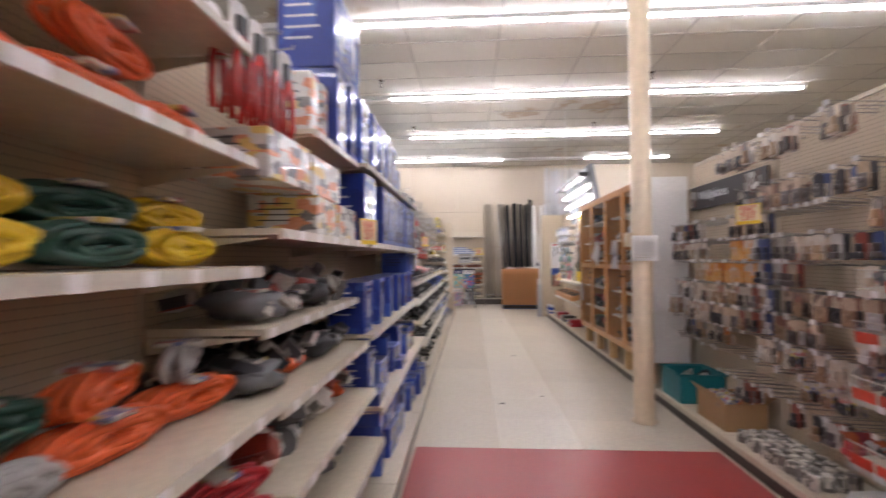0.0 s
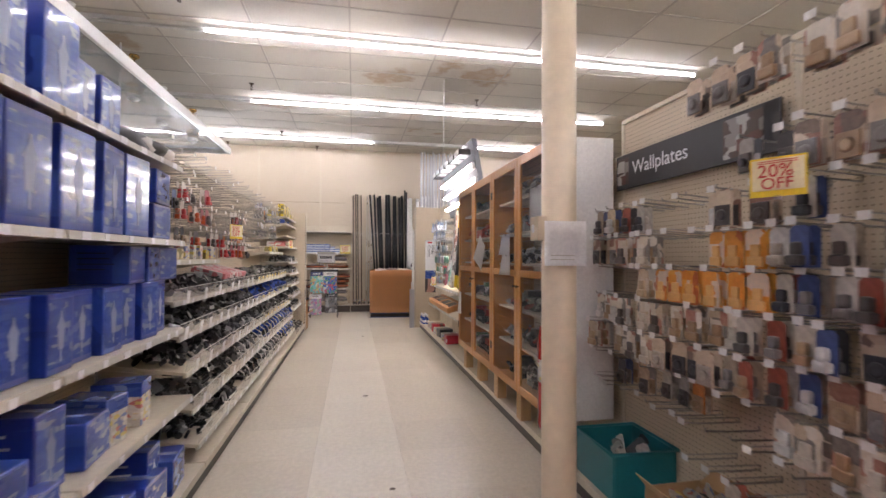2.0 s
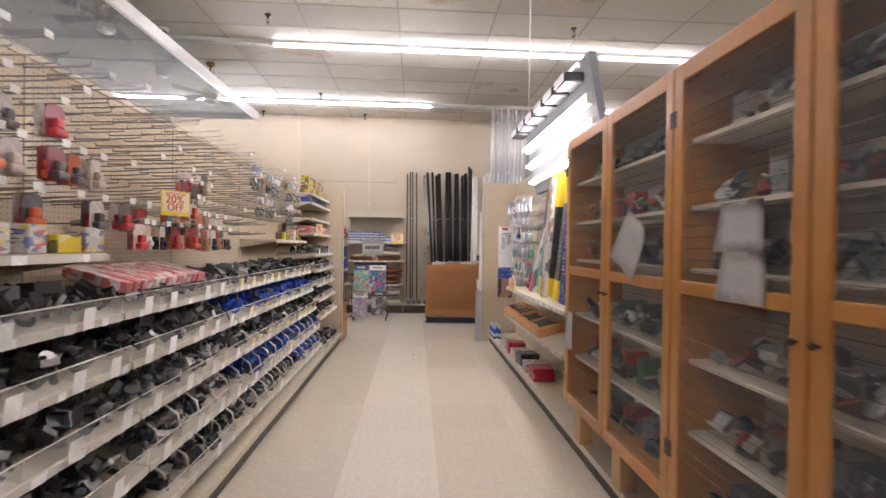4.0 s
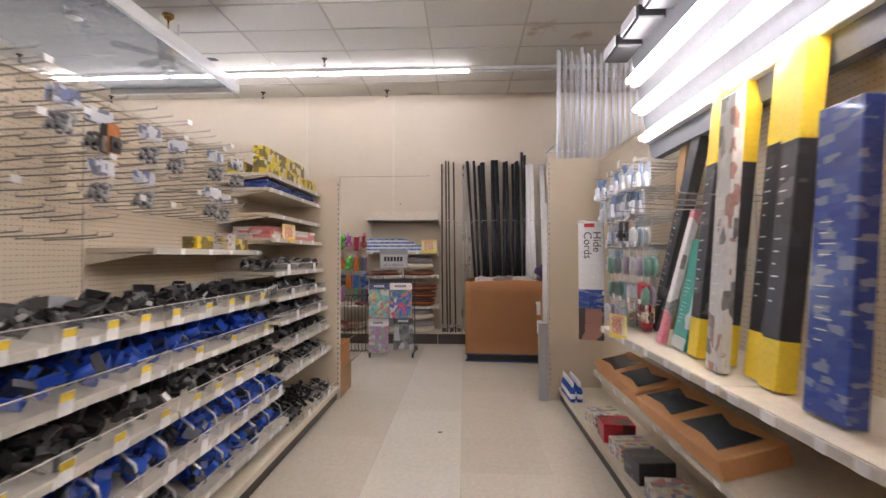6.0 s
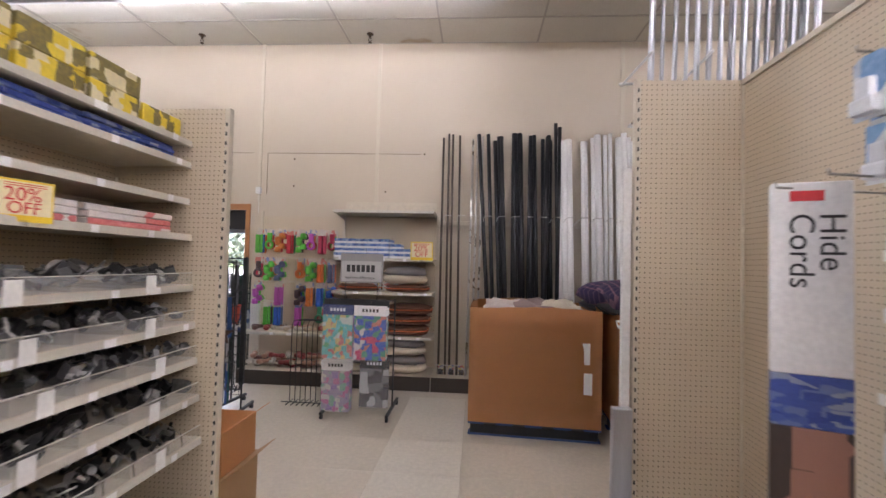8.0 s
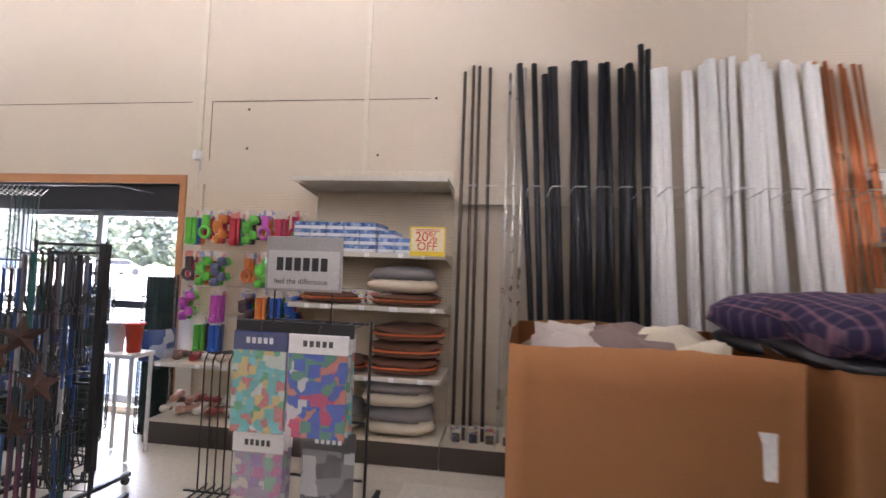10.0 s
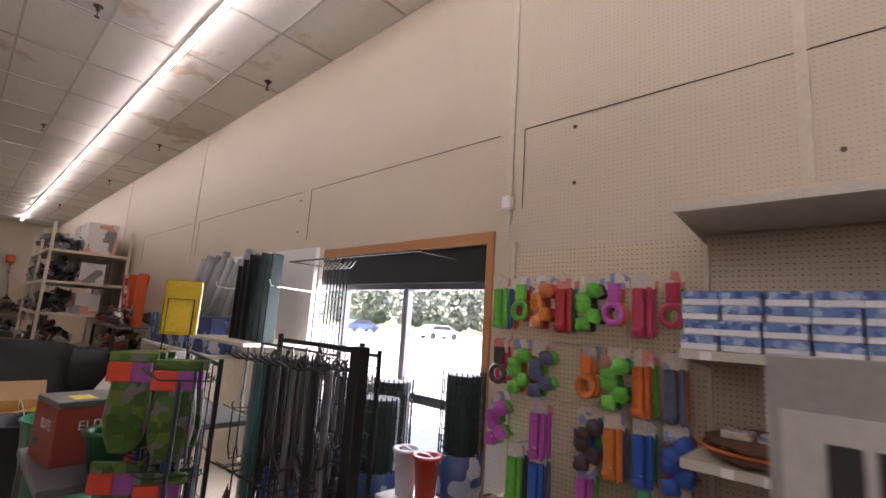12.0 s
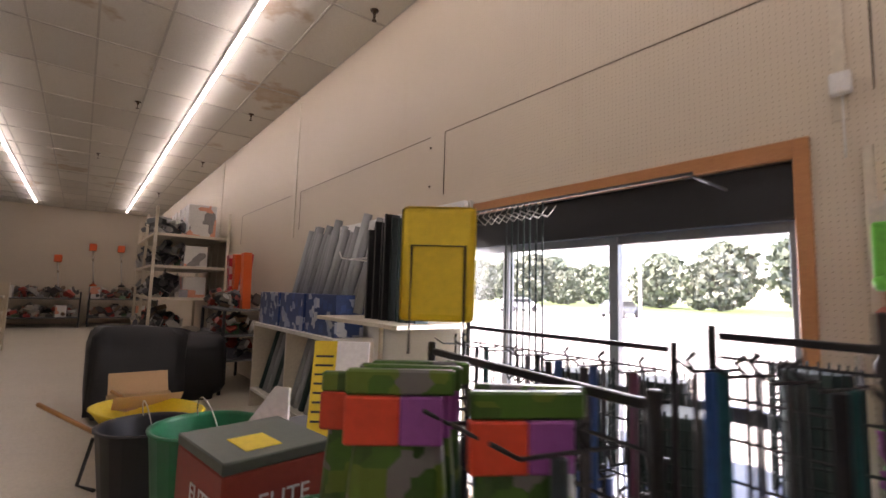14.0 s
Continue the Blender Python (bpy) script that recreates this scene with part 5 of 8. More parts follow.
eb = {"zinc": ebox(M_zinc, "zinc plated steel wiring box lying in a shelf bin", "wiring boxes in bins"), "blue": ebox(M_bluebox, "blue plastic wiring box lying in a shelf bin", "wiring boxes in bins", 0.11, 0.07), "grey": ebox(M_greyplastic, "grey plastic fitting box lying in a shelf bin", "wiring boxes in bins", 0.085, 0.045)}
eb_used = set()
def put_ebox(k, m):
    if k in eb_used:
        copy_thing(eb[k], m)
    else:
        eb_used.add(k)
        eb[k].matrix_basis = m


bm = B()
box(bm, 0, 0.0015, -0.032, 0.032, -0.085, 0.0)
btag = meshed("bin_tag", bm, M_tag)
bm = B()
box(bm, 0.0016, 0.0022, -0.031, 0.031, -0.034, -0.003)
btagy = meshed("tag_print", bm, M_tagy)


def bin_front(g, y, w, d, z, tilt, h=0.075, tags=4, yellow=True, dividers=4, rgx=None):
    """A clear front strip with dividers and hanging tags on a tilted shelf; a part of the shelving."""
    f = part("bin_front", B(), M_acrylic, g, at=pose(0, y, z, 0, tilt, 0))
    bm = B()
    box(bm, d - 0.006, d - 0.003, 0.01, w - 0.01, 0.001, h)
    f.data = meshed("bin_front", bm, M_acrylic)
    for k in range(1, dividers):
        bm = B()
        box(bm, 0.05, d - 0.008, w * k / dividers - 0.0012, w * k / dividers + 0.0012, 0.001, h * 0.9)
        part("divider", bm, M_acrylic, f)
    bm = B()
    box(bm, d - 0.007, d - 0.002, 0.01, w - 0.01, h, h + 0.004)
    part("rim", bm, M_rail, f)
    for k in range(tags):
        yy = w * (k + 0.5) / tags + rgx.uniform(-0.05, 0.05)
        t = part("bin_tag", btag, M_tag, f, at=pose(d + 0.010, yy, 0.055))
        if yellow:
            part("tag_print", btagy, M_tagy, t)
    return f


rg = random.Random(51)
for k in range(4):
    for z, d, tl in ((1.18, 0.42, 6), (0.98, 0.46, 8), (0.76, 0.5, 8), (0.53, 0.54, 8), (0.32, 0.58, 8)):
        y = U * k
        yel = z > 0.7 and k >= 2
        bin_front(left_far, y, U, d, z, tl, 0.075, rg.choice([3, 4, 5]) if z > 0.5 else 1, yel, 4, rg)
        m = left_far.matrix_basis @ pose(0, y, z, 0, tl, 0)
        hk = "blue" if k >= 2 and (z in (0.98, 0.53) or (k == 3 and z == 0.32)) else "plastic" if (k + int(z * 50)) % 3 == 0 else "metal"
        heap(m @ pose(d - 0.36, 0.0, 0.002), U, 0.34, 0.115, hk, {"blue": "blue plastic wiring boxes heaped in a shelf bin", "metal": "zinc plated fittings heaped in a shelf bin", "plastic": "grey and white fittings heaped in a shelf bin"}[hk], "fittings", k * 10 + int(z * 100), 150, 0.078 if hk == "blue" else 0.062)
        for i in range(1, 11, 2):
            kind = "blue" if (k >= 2 and z in (0.98, 0.53) and rg.random() < 0.75) else rg.choice(["zinc", "zinc", "grey"])
            x = d - 0.09 - 0.12 * (i % 2) - rg.uniform(0, 0.04)
            put_ebox(kind, m @ pose(x, 0.07 + (U - 0.14) * i / 10, 0.075, rg.uniform(-25, 25), rg.uniform(-20, 20), rg.uniform(0, 90)))
# slanting wire dividers of the lowest rows
for z, d in ((0.53, 0.54), (0.32, 0.58)):
    for k in range(1, 4):
        for i in range(6):
            bm = B()
            y = U * k + 0.1 + 0.2 * i
            wire(bm, [(d - 0.24, y, z + 0.20), (d - 0.03, y, z + 0.045), (d - 0.012, y, z - 0.03)], 0.0065, 6)
            part("wire_divider", bm, M_chrome, left_far)
# small cartons on the shelf under the hooks, pink packs over the bins
sm = [carton("small_carton", 0.10, 0.10, 0.11, M_misc, "small printed hardware carton on a shelf", "carton", "small cartons"), carton("small_carton", 0.16, 0.10, 0.075, M_yellowbox, "flat yellow printed carton on a shelf", "carton", "small cartons")]
for c in range(30):
    y = 0.1 + 0.158 * c
    k = int(y / U)
    if rg.random() < 0.75 and k in (0, 3):
        put_carton(sm[0 if rg.random() < 0.7 else 1], onto(left_far, 0.26, y, 1.502 if k else 1.402, rg.uniform(-8, 8)))
tubes = carton("cable_tube", 0.05, 0.30, 0.05, printed("red and white pack print", (0.66, 0.62, 0.58), [(0.55, 0.03, 0.05), (0.6, 0.05, 0.07)], 22, 0.45), "slim red and white printed carton lying in a bin", "carton", "red and white cartons", plain=True)
for i in range(14):
    put_carton(tubes, left_far.matrix_basis @ pose(0, U, 1.18, 0, 6, 0) @ pose(0.24, 0.08 + 0.056 * i, 0.10 + 0.002 * (i % 2), 0, 8, rg.uniform(-4, 4)))
# far end section: long boxes, flat packs, wire goods
yb = carton("bulb_carton", 0.28, 0.09, 0.105, M_yellowbox, "yellow and black printed bulb carton on the top shelf", "carton", "yellow cartons")
for i in range(4):
    put_carton(yb, onto(left_far, 0.32, U * 4 + 0.16 + 0.3 * i, 2.102))
    put_carton(yb, onto(left_far, 0.12, U * 4 + 0.16 + 0.3 * i, 2.102))
    if i < 3:
        put_carton(yb, onto(left_far, 0.32, U * 4 + 0.16 + 0.3 * i, 2.208))
fp = carton("flat_pack", 0.55, 0.30, 0.022, M_bluepic, "flat blue and white printed pack lying on a shelf", "pack", "flat packs")
rp = carton("flat_pack", 0.5, 0.30, 0.028, printed("red and white pack", (0.72, 0.66, 0.62), [(0.6, 0.03, 0.04), (0.65, 0.06, 0.06), (0.75, 0.72, 0.7)], 5, 0.45), "flat red and white printed pack lying on a shelf", "pack", "flat packs")
for i in range(6):
    put_carton(fp, onto(left_far, 0.22, U * 4 + 0.32 + 0.55 * (i % 2), 1.987 + 0.0235 * (i // 2), rg.uniform(-3, 3)))
    put_carton(rp, onto(left_far, 0.24, U * 4 + 0.32 + 0.55 * (i % 2), 1.602 + 0.0295 * (i // 2), rg.uniform(-3, 3)))
for z, d in ((1.335, 0.46), (1.14, 0.48), (0.955, 0.5), (0.765, 0.52), (0.545, 0.54), (0.13, 0.6)):
    bin_front(left_far, U * 4, U, d, z, 0, 0.06, 2, False, 5, rg)
    heap(onto(left_far, d - 0.36, U * 4, z + 0.002), U, 0.34, 0.10, "plastic" if z > 0.9 else "metal", "grey and clear fittings heaped on a shelf", "fittings", int(z * 1000), 130, 0.06)
    if z < 0.7:
        for i in range(7):
            bm = B()
            wire(bm, [(d - 0.18, U * 4 + 0.12 + 0.16 * i, z + 0.14), (d - 0.02, U * 4 + 0.12 + 0.16 * i, z + 0.06), (d - 0.012, U * 4 + 0.12 + 0.16 * i, z)], 0.004, 5)
            part("wire_divider", bm, M_chrome, left_far)


def sale_sign(at, w, h, big="20%", small="OFF"):
    t = thing("sale_sign", at, "yellow edged sale sign with red numerals clipped to a shelf", "sale sign", "sale signs")
    bm = B()
    box(bm, -w / 2, w / 2, -0.001, 0.001, 0, h)
    part("card", bm, M_yellow, t)
    bm = B()
    box(bm, -w * 0.46, w * 0.46, -0.0018, -0.001, h * 0.16, h * 0.95)
    part("pale_field", bm, paint("pale sign paper", (0.84, 0.74, 0.46), 0.6), t)
    lettering("lettering", big, h * 0.46, M_redink, t, pose(-w * 0.36, -0.003, h * 0.50, 90, 0, 0))
    lettering("lettering", small, h * 0.40, M_redink, t, pose(-w * 0.30, -0.003, h * 0.20, 90, 0, 0))
    bm = B()
    for k in range(2):
        box(bm, -w * 0.35, w * 0.35, -0.0026, -0.0019, h * (0.84 + 0.05 * k), h * (0.86 + 0.05 * k))
    part("small_print", bm, M_redink, t)
    bm = B()
    rbox(bm, -0.012, 0.012, -0.004, 0.004, -0.012, 0.006, 0.002, 1)
    part("clip", bm, M_clear, t)
    return t


ss = sale_sign(onto(left_near, 0.49, U * 2 + 1.1, 1.50, 70), 0.17, 0.14)
copy_thing(ss, onto(left_far, 0.37, 1.75, 1.60, 62))
copy_thing(ss, onto(left_far, 0.45, U * 4 + 0.3, 1.58, 75))

# open cardboard boxes at the foot of the end panel
def open_box(at, w, d, h, label, mat=None):
    t = thing("cardboard_box", at, label, "cardboard box")
    mat = mat or M_kraft
    for nm, b in (("bottom", (0, w, 0, d, 0, 0.005)), ("side", (0, 0.005, 0.005, d - 0.005, 0.005, h)), ("side", (w - 0.005, w, 0.005, d - 0.005, 0.005, h)), ("side", (0, w, 0, 0.005, 0.005, h)), ("side", (0, w, d - 0.005, d, 0.005, h))):
        bm = B()
        box(bm, *b)
        part(nm, bm, mat, t)
    for s, a in ((0, 40), (1, -55)):
        bm = B()
        box(bm, 0, 0.004, 0.01, d - 0.01, 0, h * 0.45)
        part("flap", bm, mat, t, at=pose(w * s, 0, h, 0, -a if s == 0 else -a, 0))
    return t


open_box(pose(-1.28, 9.98, 0.0), 0.36, 0.42, 0.30, "open brown cardboard box on the floor by the end panel")
bx = open_box(pose(-1.25, 10.0, 0.302), 0.32, 0.38, 0.24, "open brown cardboard box stacked on another box", M_card)

# ---- fan display hung over the shelving ----
canopy = thing("fan_display_canopy", (0, 0, 0), "hanging white display canopy with a glossy underside for ceiling fans", "display canopy")
# bluish grey tint and blotchy alpha stand in for reflections in the sheet
M_plexi = clear("clear sheet with reflection tint", (0.46, 0.50, 0.53), 0.07, 0.42)
for k in range(3):
    bm = B()
    box(bm, -4.4, -2.68, 4.2 + 2.34 * k, 6.52 + 2.34 * k, 3.70, 3.72)
    part("panel", bm, M_plexi, canopy)
bm = B()
rbox(bm, -2.68, -2.63, 4.2, 11.22, 3.62, 3.76, 0.006, 1)
part("edge_rail", bm, M_fixture, canopy)
bm = B()
rbox(bm, -4.4, -2.68, 11.2, 11.24, 3.63, 3.76, 0.006, 1)
part("end_rail", bm, M_fixture, canopy)
for y in (4.6, 7.7, 10.8):
    bm = B()
    cyl(bm, (-3.2, y, 3.72), (-3.2, y, ZC - 0.004), 0.012, 8)
    part("hanger_rod", bm, M_fixture, canopy)


def ceiling_fan(at, blades, body, label):
    t = thing("ceiling_fan", at, label, "ceiling fan", "display ceiling fans")
    bm = B()
    cyl(bm, (0, 0, -0.40), (0, 0, 0), 0.012, 10)
    lathe(bm, [(0.03, -0.06), (0.065, -0.03), (0.07, 0)], 16)
    part("down_rod", bm, body, t)
    bm = B()
    lathe(bm, [(0.05, -0.57), (0.11, -0.53), (0.13, -0.48), (0.11, -0.43), (0.04, -0.40)], 22)
    part("motor", bm, body, t)
    for k in range(5):
        bm = B()
        m = pose(0, 0, -0.51, 0, 0, 72 * k) @ pose(0, 0, 0, 10, 0, 0)
        prism(bm, [(0.12, -0.02), (0.2, -0.045), (0.5, -0.07), (0.56, -0.05), (0.56, 0.05), (0.5, 0.07), (0.2, 0.045), (0.12, 0.02)], -0.004, 0.004, m @ pose(0, 0, 0, 90, 0, 0))
        part("blade", bm, blades, t)
    bm = B()
    lathe(bm, [(0.02, -0.68), (0.08, -0.65), (0.10, -0.61), (0.08, -0.575)], 18)
    part("light_bowl", bm, M_white, t, "frosted glass light bowl")
    return t


M_brass = paint("polished brass", (0.65, 0.42, 0.14), 0.2, 0.95, vary=0.15)
fa = ceiling_fan(pose(-3.2, 5.3, ZC - 0.006), M_black, M_brass, "brass ceiling fan with dark blades on display")
fb = ceiling_fan(pose(-3.3, 6.7, ZC - 0.006, 0, 0, 20), M_white, M_fixture, "white ceiling fan on display")
copy_thing(fa, pose(-3.2, 8.1, ZC - 0.006, 0, 0, 30))
copy_thing(fb, pose(-3.3, 9.4, ZC - 0.006, 0, 0, 50))
copy_thing(fa, pose(-3.2, 10.6, ZC - 0.006, 0, 0, 10))

# ---- right side: hooks and electrical packs ----
def nice_hook_rows(g, ys, zs, L0, prob, kinds, rg, tilt=7):
    for z in zs:
        run, k = 0, kinds[0]
        for y in ys:
            if run == 0:
                run, k = rg.choice([2, 3, 4]), rg.choice(kinds)
                full = rg.random() < prob
            run -= 1
            L = rg.choice([L0 - 0.03, L0, L0 + 0.03])
            yy = y + rg.uniform(-0.012, 0.012)
            hook(g, yy, z, L, rg.random() < 0.75)
            if full and rg.random() < 0.92:
                for j in range(rg.choice([2, 2, 3])):
                    hang(k, onto(g, L - 0.03 - 0.042 * j, yy, z - 0.004, rg.uniform(-tilt, tilt)))


packs += [pack(5, "orange and white carded plate hanging on a hook", "hanging packs", 0.092, 0.15, printed("orange plate card", (0.74, 0.30, 0.04), [(0.76, 0.38, 0.06), (0.66, 0.60, 0.52), (0.5, 0.10, 0.04), (0.72, 0.25, 0.03)], 14, 0.4), paint("amber plate", (0.70, 0.40, 0.14), 0.35), 0.012),
          pack(6, "clear bag of wall anchors hanging on a hook", "hanging packs", 0.07, 0.11, M_misc, M_goods, 0.03),
          pack(7, "white carded wall plate pack hanging on a hook", "hanging packs", 0.096, 0.15, printed("pale plate card", (0.64, 0.56, 0.45), [(0.52, 0.40, 0.27), (0.36, 0.10, 0.06), (0.70, 0.65, 0.57), (0.10, 0.09, 0.09)], 16, 0.3), assorted("plate colours", [(0.62, 0.56, 0.46), (0.5, 0.36, 0.22), (0.68, 0.66, 0.62), (0.10, 0.08, 0.07), (0.4, 0.26, 0.15)], 0.35), 0.022),
          pack(8, "tan and brown carded plate pack hanging on a hook", "hanging packs", 0.094, 0.15, printed("tan plate card", (0.55, 0.42, 0.30), [(0.22, 0.06, 0.04), (0.62, 0.5, 0.36), (0.10, 0.06, 0.05)], 16, 0.4), M_goods, 0.02)]
rg = random.Random(61)
# local y of this run grows towards the near end: world y = 3.37 - local
R1 = np.arange(0.08, 2.3, 0.105)
nice_hook_rows(right_near, np.arange(1.0, 2.3, 0.13), (2.20,), 0.32, 0.85, [8, 7, 5], rg)
nice_hook_rows(right_near, np.arange(1.25, 2.3, 0.115), (1.88,), 0.27, 0.8, [1, 8, 2], rg)
nice_hook_rows(right_near, R1, (1.70,), 0.27, 0.6, [8, 7, 1], rg)
nice_hook_rows(right_near, R1[:6], (1.53,), 0.27, 1.0, [8, 7], rg)
nice_hook_rows(right_near, R1[6:12], (1.53, 1.36), 0.28, 1.0, [5], rg)
nice_hook_rows(right_near, R1[12:], (1.53, 1.36), 0.27, 0.8, [7, 1, 8], rg)
nice_hook_rows(right_near, R1[:6], (1.36,), 0.27, 0.8, [1, 7], rg)
nice_hook_rows(right_near, R1, (1.19,), 0.27, 0.85, [1, 8, 2, 7], rg)
nice_hook_rows(right_near, R1, (1.02,), 0.27, 0.85, [7, 7, 8, 1], rg)
nice_hook_rows(right_near, R1, (0.85,), 0.27, 0.8, [6, 7, 2], rg)
nice_hook_rows(right_near, R1, (0.67,), 0.27, 0.55, [6, 1, 2], rg)
nice_hook_rows(right_near, np.arange(0.9, 2.3, 0.115), (0.5,), 0.27, 0.4, [1, 3], rg)
nice_hook_rows(right_near, np.arange(2.5, 4.6, 0.17), (2.12, 1.84, 1.60), 0.25, 0.85, [3, 7, 5], rg)
# clear fronted bins with red tags
bm = B()
box(bm, 0, 0.0015, -0.064, 0.064, -0.06, 0.0)
rtag = meshed("red_tag", bm, M_tagr)
for z, d in ((1.30, 0.38), (1.06, 0.40), (0.80, 0.42), (0.5, 0.44)):
    for k in range(2):
        f = bin_front(right_near, 2.35 + 1.22 * k, 1.22, d, z, 6, 0.09, 2, False, 3, rg)
        for i in range(8):
            if rg.random() < (0.9 if z < 1 else 0.55):
                part("red_tag", rtag, M_tagr, f, at=pose(d + 0.004, 0.09 + 0.148 * i, 0.045))
        heap(right_near.matrix_basis @ pose(0, 2.35 + 1.22 * k, z, 0, 6, 0) @ pose(0.05, 0, 0.002), 1.22, d - 0.08, 0.10, "mixed" if z > 1 else "plastic", "small boxed electrical parts heaped in a clear bin", "fittings", 900 + int(z * 100) + k, 90, 0.06)
        for i in range(2):
            put_ebox(rg.choice(["grey", "zinc"]), right_near.matrix_basis @ pose(0, 2.35 + 1.22 * k, z, 0, 6, 0) @ pose(d - 0.13 - 0.08 * (i % 2), 0.3 + 0.5 * i, 0.075, 8, 0, rg.uniform(0, 90)))

# department sign
sg = thing("department_sign", onto(right_near, 0.03, -0.04, 1.87), "black department sign with white lettering on the pegboard", "sign")
bm = B()
rbox(bm, 0.0, 0.012, 0.02, 1.22, 0.0, 0.225, 0.004, 1)
part("board", bm, paint("black sign board", (0.025, 0.022, 0.024), 0.35, vary=0.2), sg)
lettering("lettering", "Wallplates", 0.115, M_lampwhite, sg, Matrix.Translation((0.0135, 0.20, 0.085)) @ Matrix(((0, 0, 1, 0), (1, 0, 0, 0), (0, 1, 0, 0), (0, 0, 0, 1))))
bm = B()
M_signphoto = printed("dim product photo", (0.06, 0.03, 0.02), [(0.3, 0.28, 0.26), (0.12, 0.03, 0.02), (0.55, 0.53, 0.5)], 16, 0.5)
rbox(bm, 0.0125, 0.0135, 0.03, 0.16, 0.03, 0.2, 0.0004, 1)
part("photo_print", bm, M_signphoto, sg)
bm = B()
rbox(bm, 0.0125, 0.0135, 0.92, 1.14, 0.02, 0.205, 0.0004, 1)
part("photo_print", bm, M_signphoto, sg)
copy_thing(ss, Matrix.Translation((1.40, 2.02, 1.64)) @ pose(0, 0, 0, 0, 0, -62)).scale = (0.98, 0.98, 0.98)

# teal tote, cardboard box of parts and rows of small packs on the base deck
tote = thing("storage_tote", pose(1.33, 2.93, 0.131), "open teal plastic tote full of packs on the base deck", "tote")
M_teal = paint("teal plastic", (0.005, 0.17, 0.20), 0.4, vary=0.12)
for nm, b in (("bottom", (0.02, 0.36, 0.02, 0.38, 0, 0.005)), ("side", (0.0, 0.012, 0.0, 0.4, 0.0, 0.25)), ("side", (0.37, 0.382, 0.0, 0.4, 0.0, 0.25)), ("side", (0.012, 0.37, 0.0, 0.012, 0.0, 0.25)), ("side", (0.012, 0.37, 0.388, 0.4, 0.0, 0.25))):
    bm = B()
    rbox(bm, *b, 0.002, 1)
    part(nm, bm, M_teal, tote)
bm = B()
wire(bm, [(-0.006, -0.006, 0.25), (0.388, -0.006, 0.25), (0.388, 0.406, 0.25), (-0.006, 0.406, 0.25)], 0.011, 6, True)
part("rim", bm, M_teal, tote)
for i in range(7):
    hang(rg.choice([1, 2]), pose(1.40 + 0.045 * i, 3.05 + 0.05 * (i % 4), 0.36, rg.uniform(-50, 50), rg.uniform(-40, 40), rg.uniform(0, 360)))
cbx = open_box(pose(1.36, 2.28, 0.131), 0.30, 0.42, 0.20, "open brown cardboard box of white packs on the base deck")
for i in range(12):
    hang(rg.choice([6, 6, 2]), pose(1.42 + 0.06 * (i % 4), 2.36 + 0.1 * (i // 4), 0.36, rg.uniform(-60, 60), rg.uniform(-40, 40), rg.uniform(0, 360)))
tin = carton("fitting_carton", 0.06, 0.05, 0.085, printed("white and black carton print", (0.66, 0.62, 0.55), [(0.03, 0.03, 0.03), (0.05, 0.04, 0.04), (0.6, 0.56, 0.5)], 26, 0.4), "small white carton of fittings on the base deck", "carton", "rows of small cartons", plain=True)
for a in range(9):
    for b in range(4):
        put_carton(tin, onto(right_near, 0.14 + 0.07 * b, 1.36 + 0.082 * a, 0.132, 45 * ((a + b) % 2) * 0.6 + rg.uniform(-14, 14)))
for i in range(6):
    put_bag(rg.randrange(3), onto(right_near, 0.24, 2.3 + 0.3 * i, 0.133, rg.uniform(0, 180)))

# ---- cabinet contents and the papers on its doors ----
rg = random.Random(71)
tool = assorted("tool case colours", [(0.09, 0.09, 0.10), (0.4, 0.05, 0.04), (0.3, 0.3, 0.31), (0.55, 0.5, 0.42), (0.1, 0.2, 0.1), (0.12, 0.11, 0.1)], 0.4)
kit = carton("tool_box", 0.18, 0.2, 0.10, tool, "boxed tool on a cabinet shelf", "boxed tool", "tools in the cabinet", plain=True)
kit2 = carton("tool_box", 0.09, 0.14, 0.15, tool, "small boxed tool on a cabinet shelf", "boxed tool", "tools in the cabinet", plain=True)
for c0 in (CY0, CY0 + 1.36):
    for z in (0.39, 0.698, 0.998, 1.378, 1.638, 1.918):
        heap(pose(CX + 0.06, c0 + 0.05, z + 0.001), 1.26, 0.30, 0.12, rg.choice(["mixed", "mixed", "metal", "plastic"]), "small tools and packed parts heaped on a cabinet shelf", "tools", int(c0 * 100 + z * 1000), 60, 0.07)
        y = c0 + 0.14
        while y < c0 + 1.24:
            k = rg.choice([kit, kit2, None])
            if k:
                put_carton(k, pose(CX + 0.22, y, z + 0.0005, 0, 0, 180 + rg.uniform(-10, 10)))
            y += rg.uniform(0.17, 0.26)


def sheet(at, w, h, label, curl=0.03):
    t = thing("paper_sheet", at, label, "paper", "papers on the cabinet")
    bm = B()
    g = [[bm.verts.new((-curl * (i / 6) ** 2 * (1 - j / 4), -w / 2 + w * i / 6, -h + h * j / 4)) for i in range(7)] for j in range(5)]
    for a, b in zip(g, g[1:]):
        for i in range(6):
            bm.faces.new((a[i], a[i + 1], b[i + 1], b[i])).smooth = True
    bmesh.ops.solidify(bm, geom=bm.faces[:], thickness=0.0008)
    part("sheet", bm, M_paper, t)
    bm = B()
    box(bm, -0.002, -0.0008, -0.02, 0.02, -0.012, 0.006)
    part("tape", bm, M_clear, t)
    return t


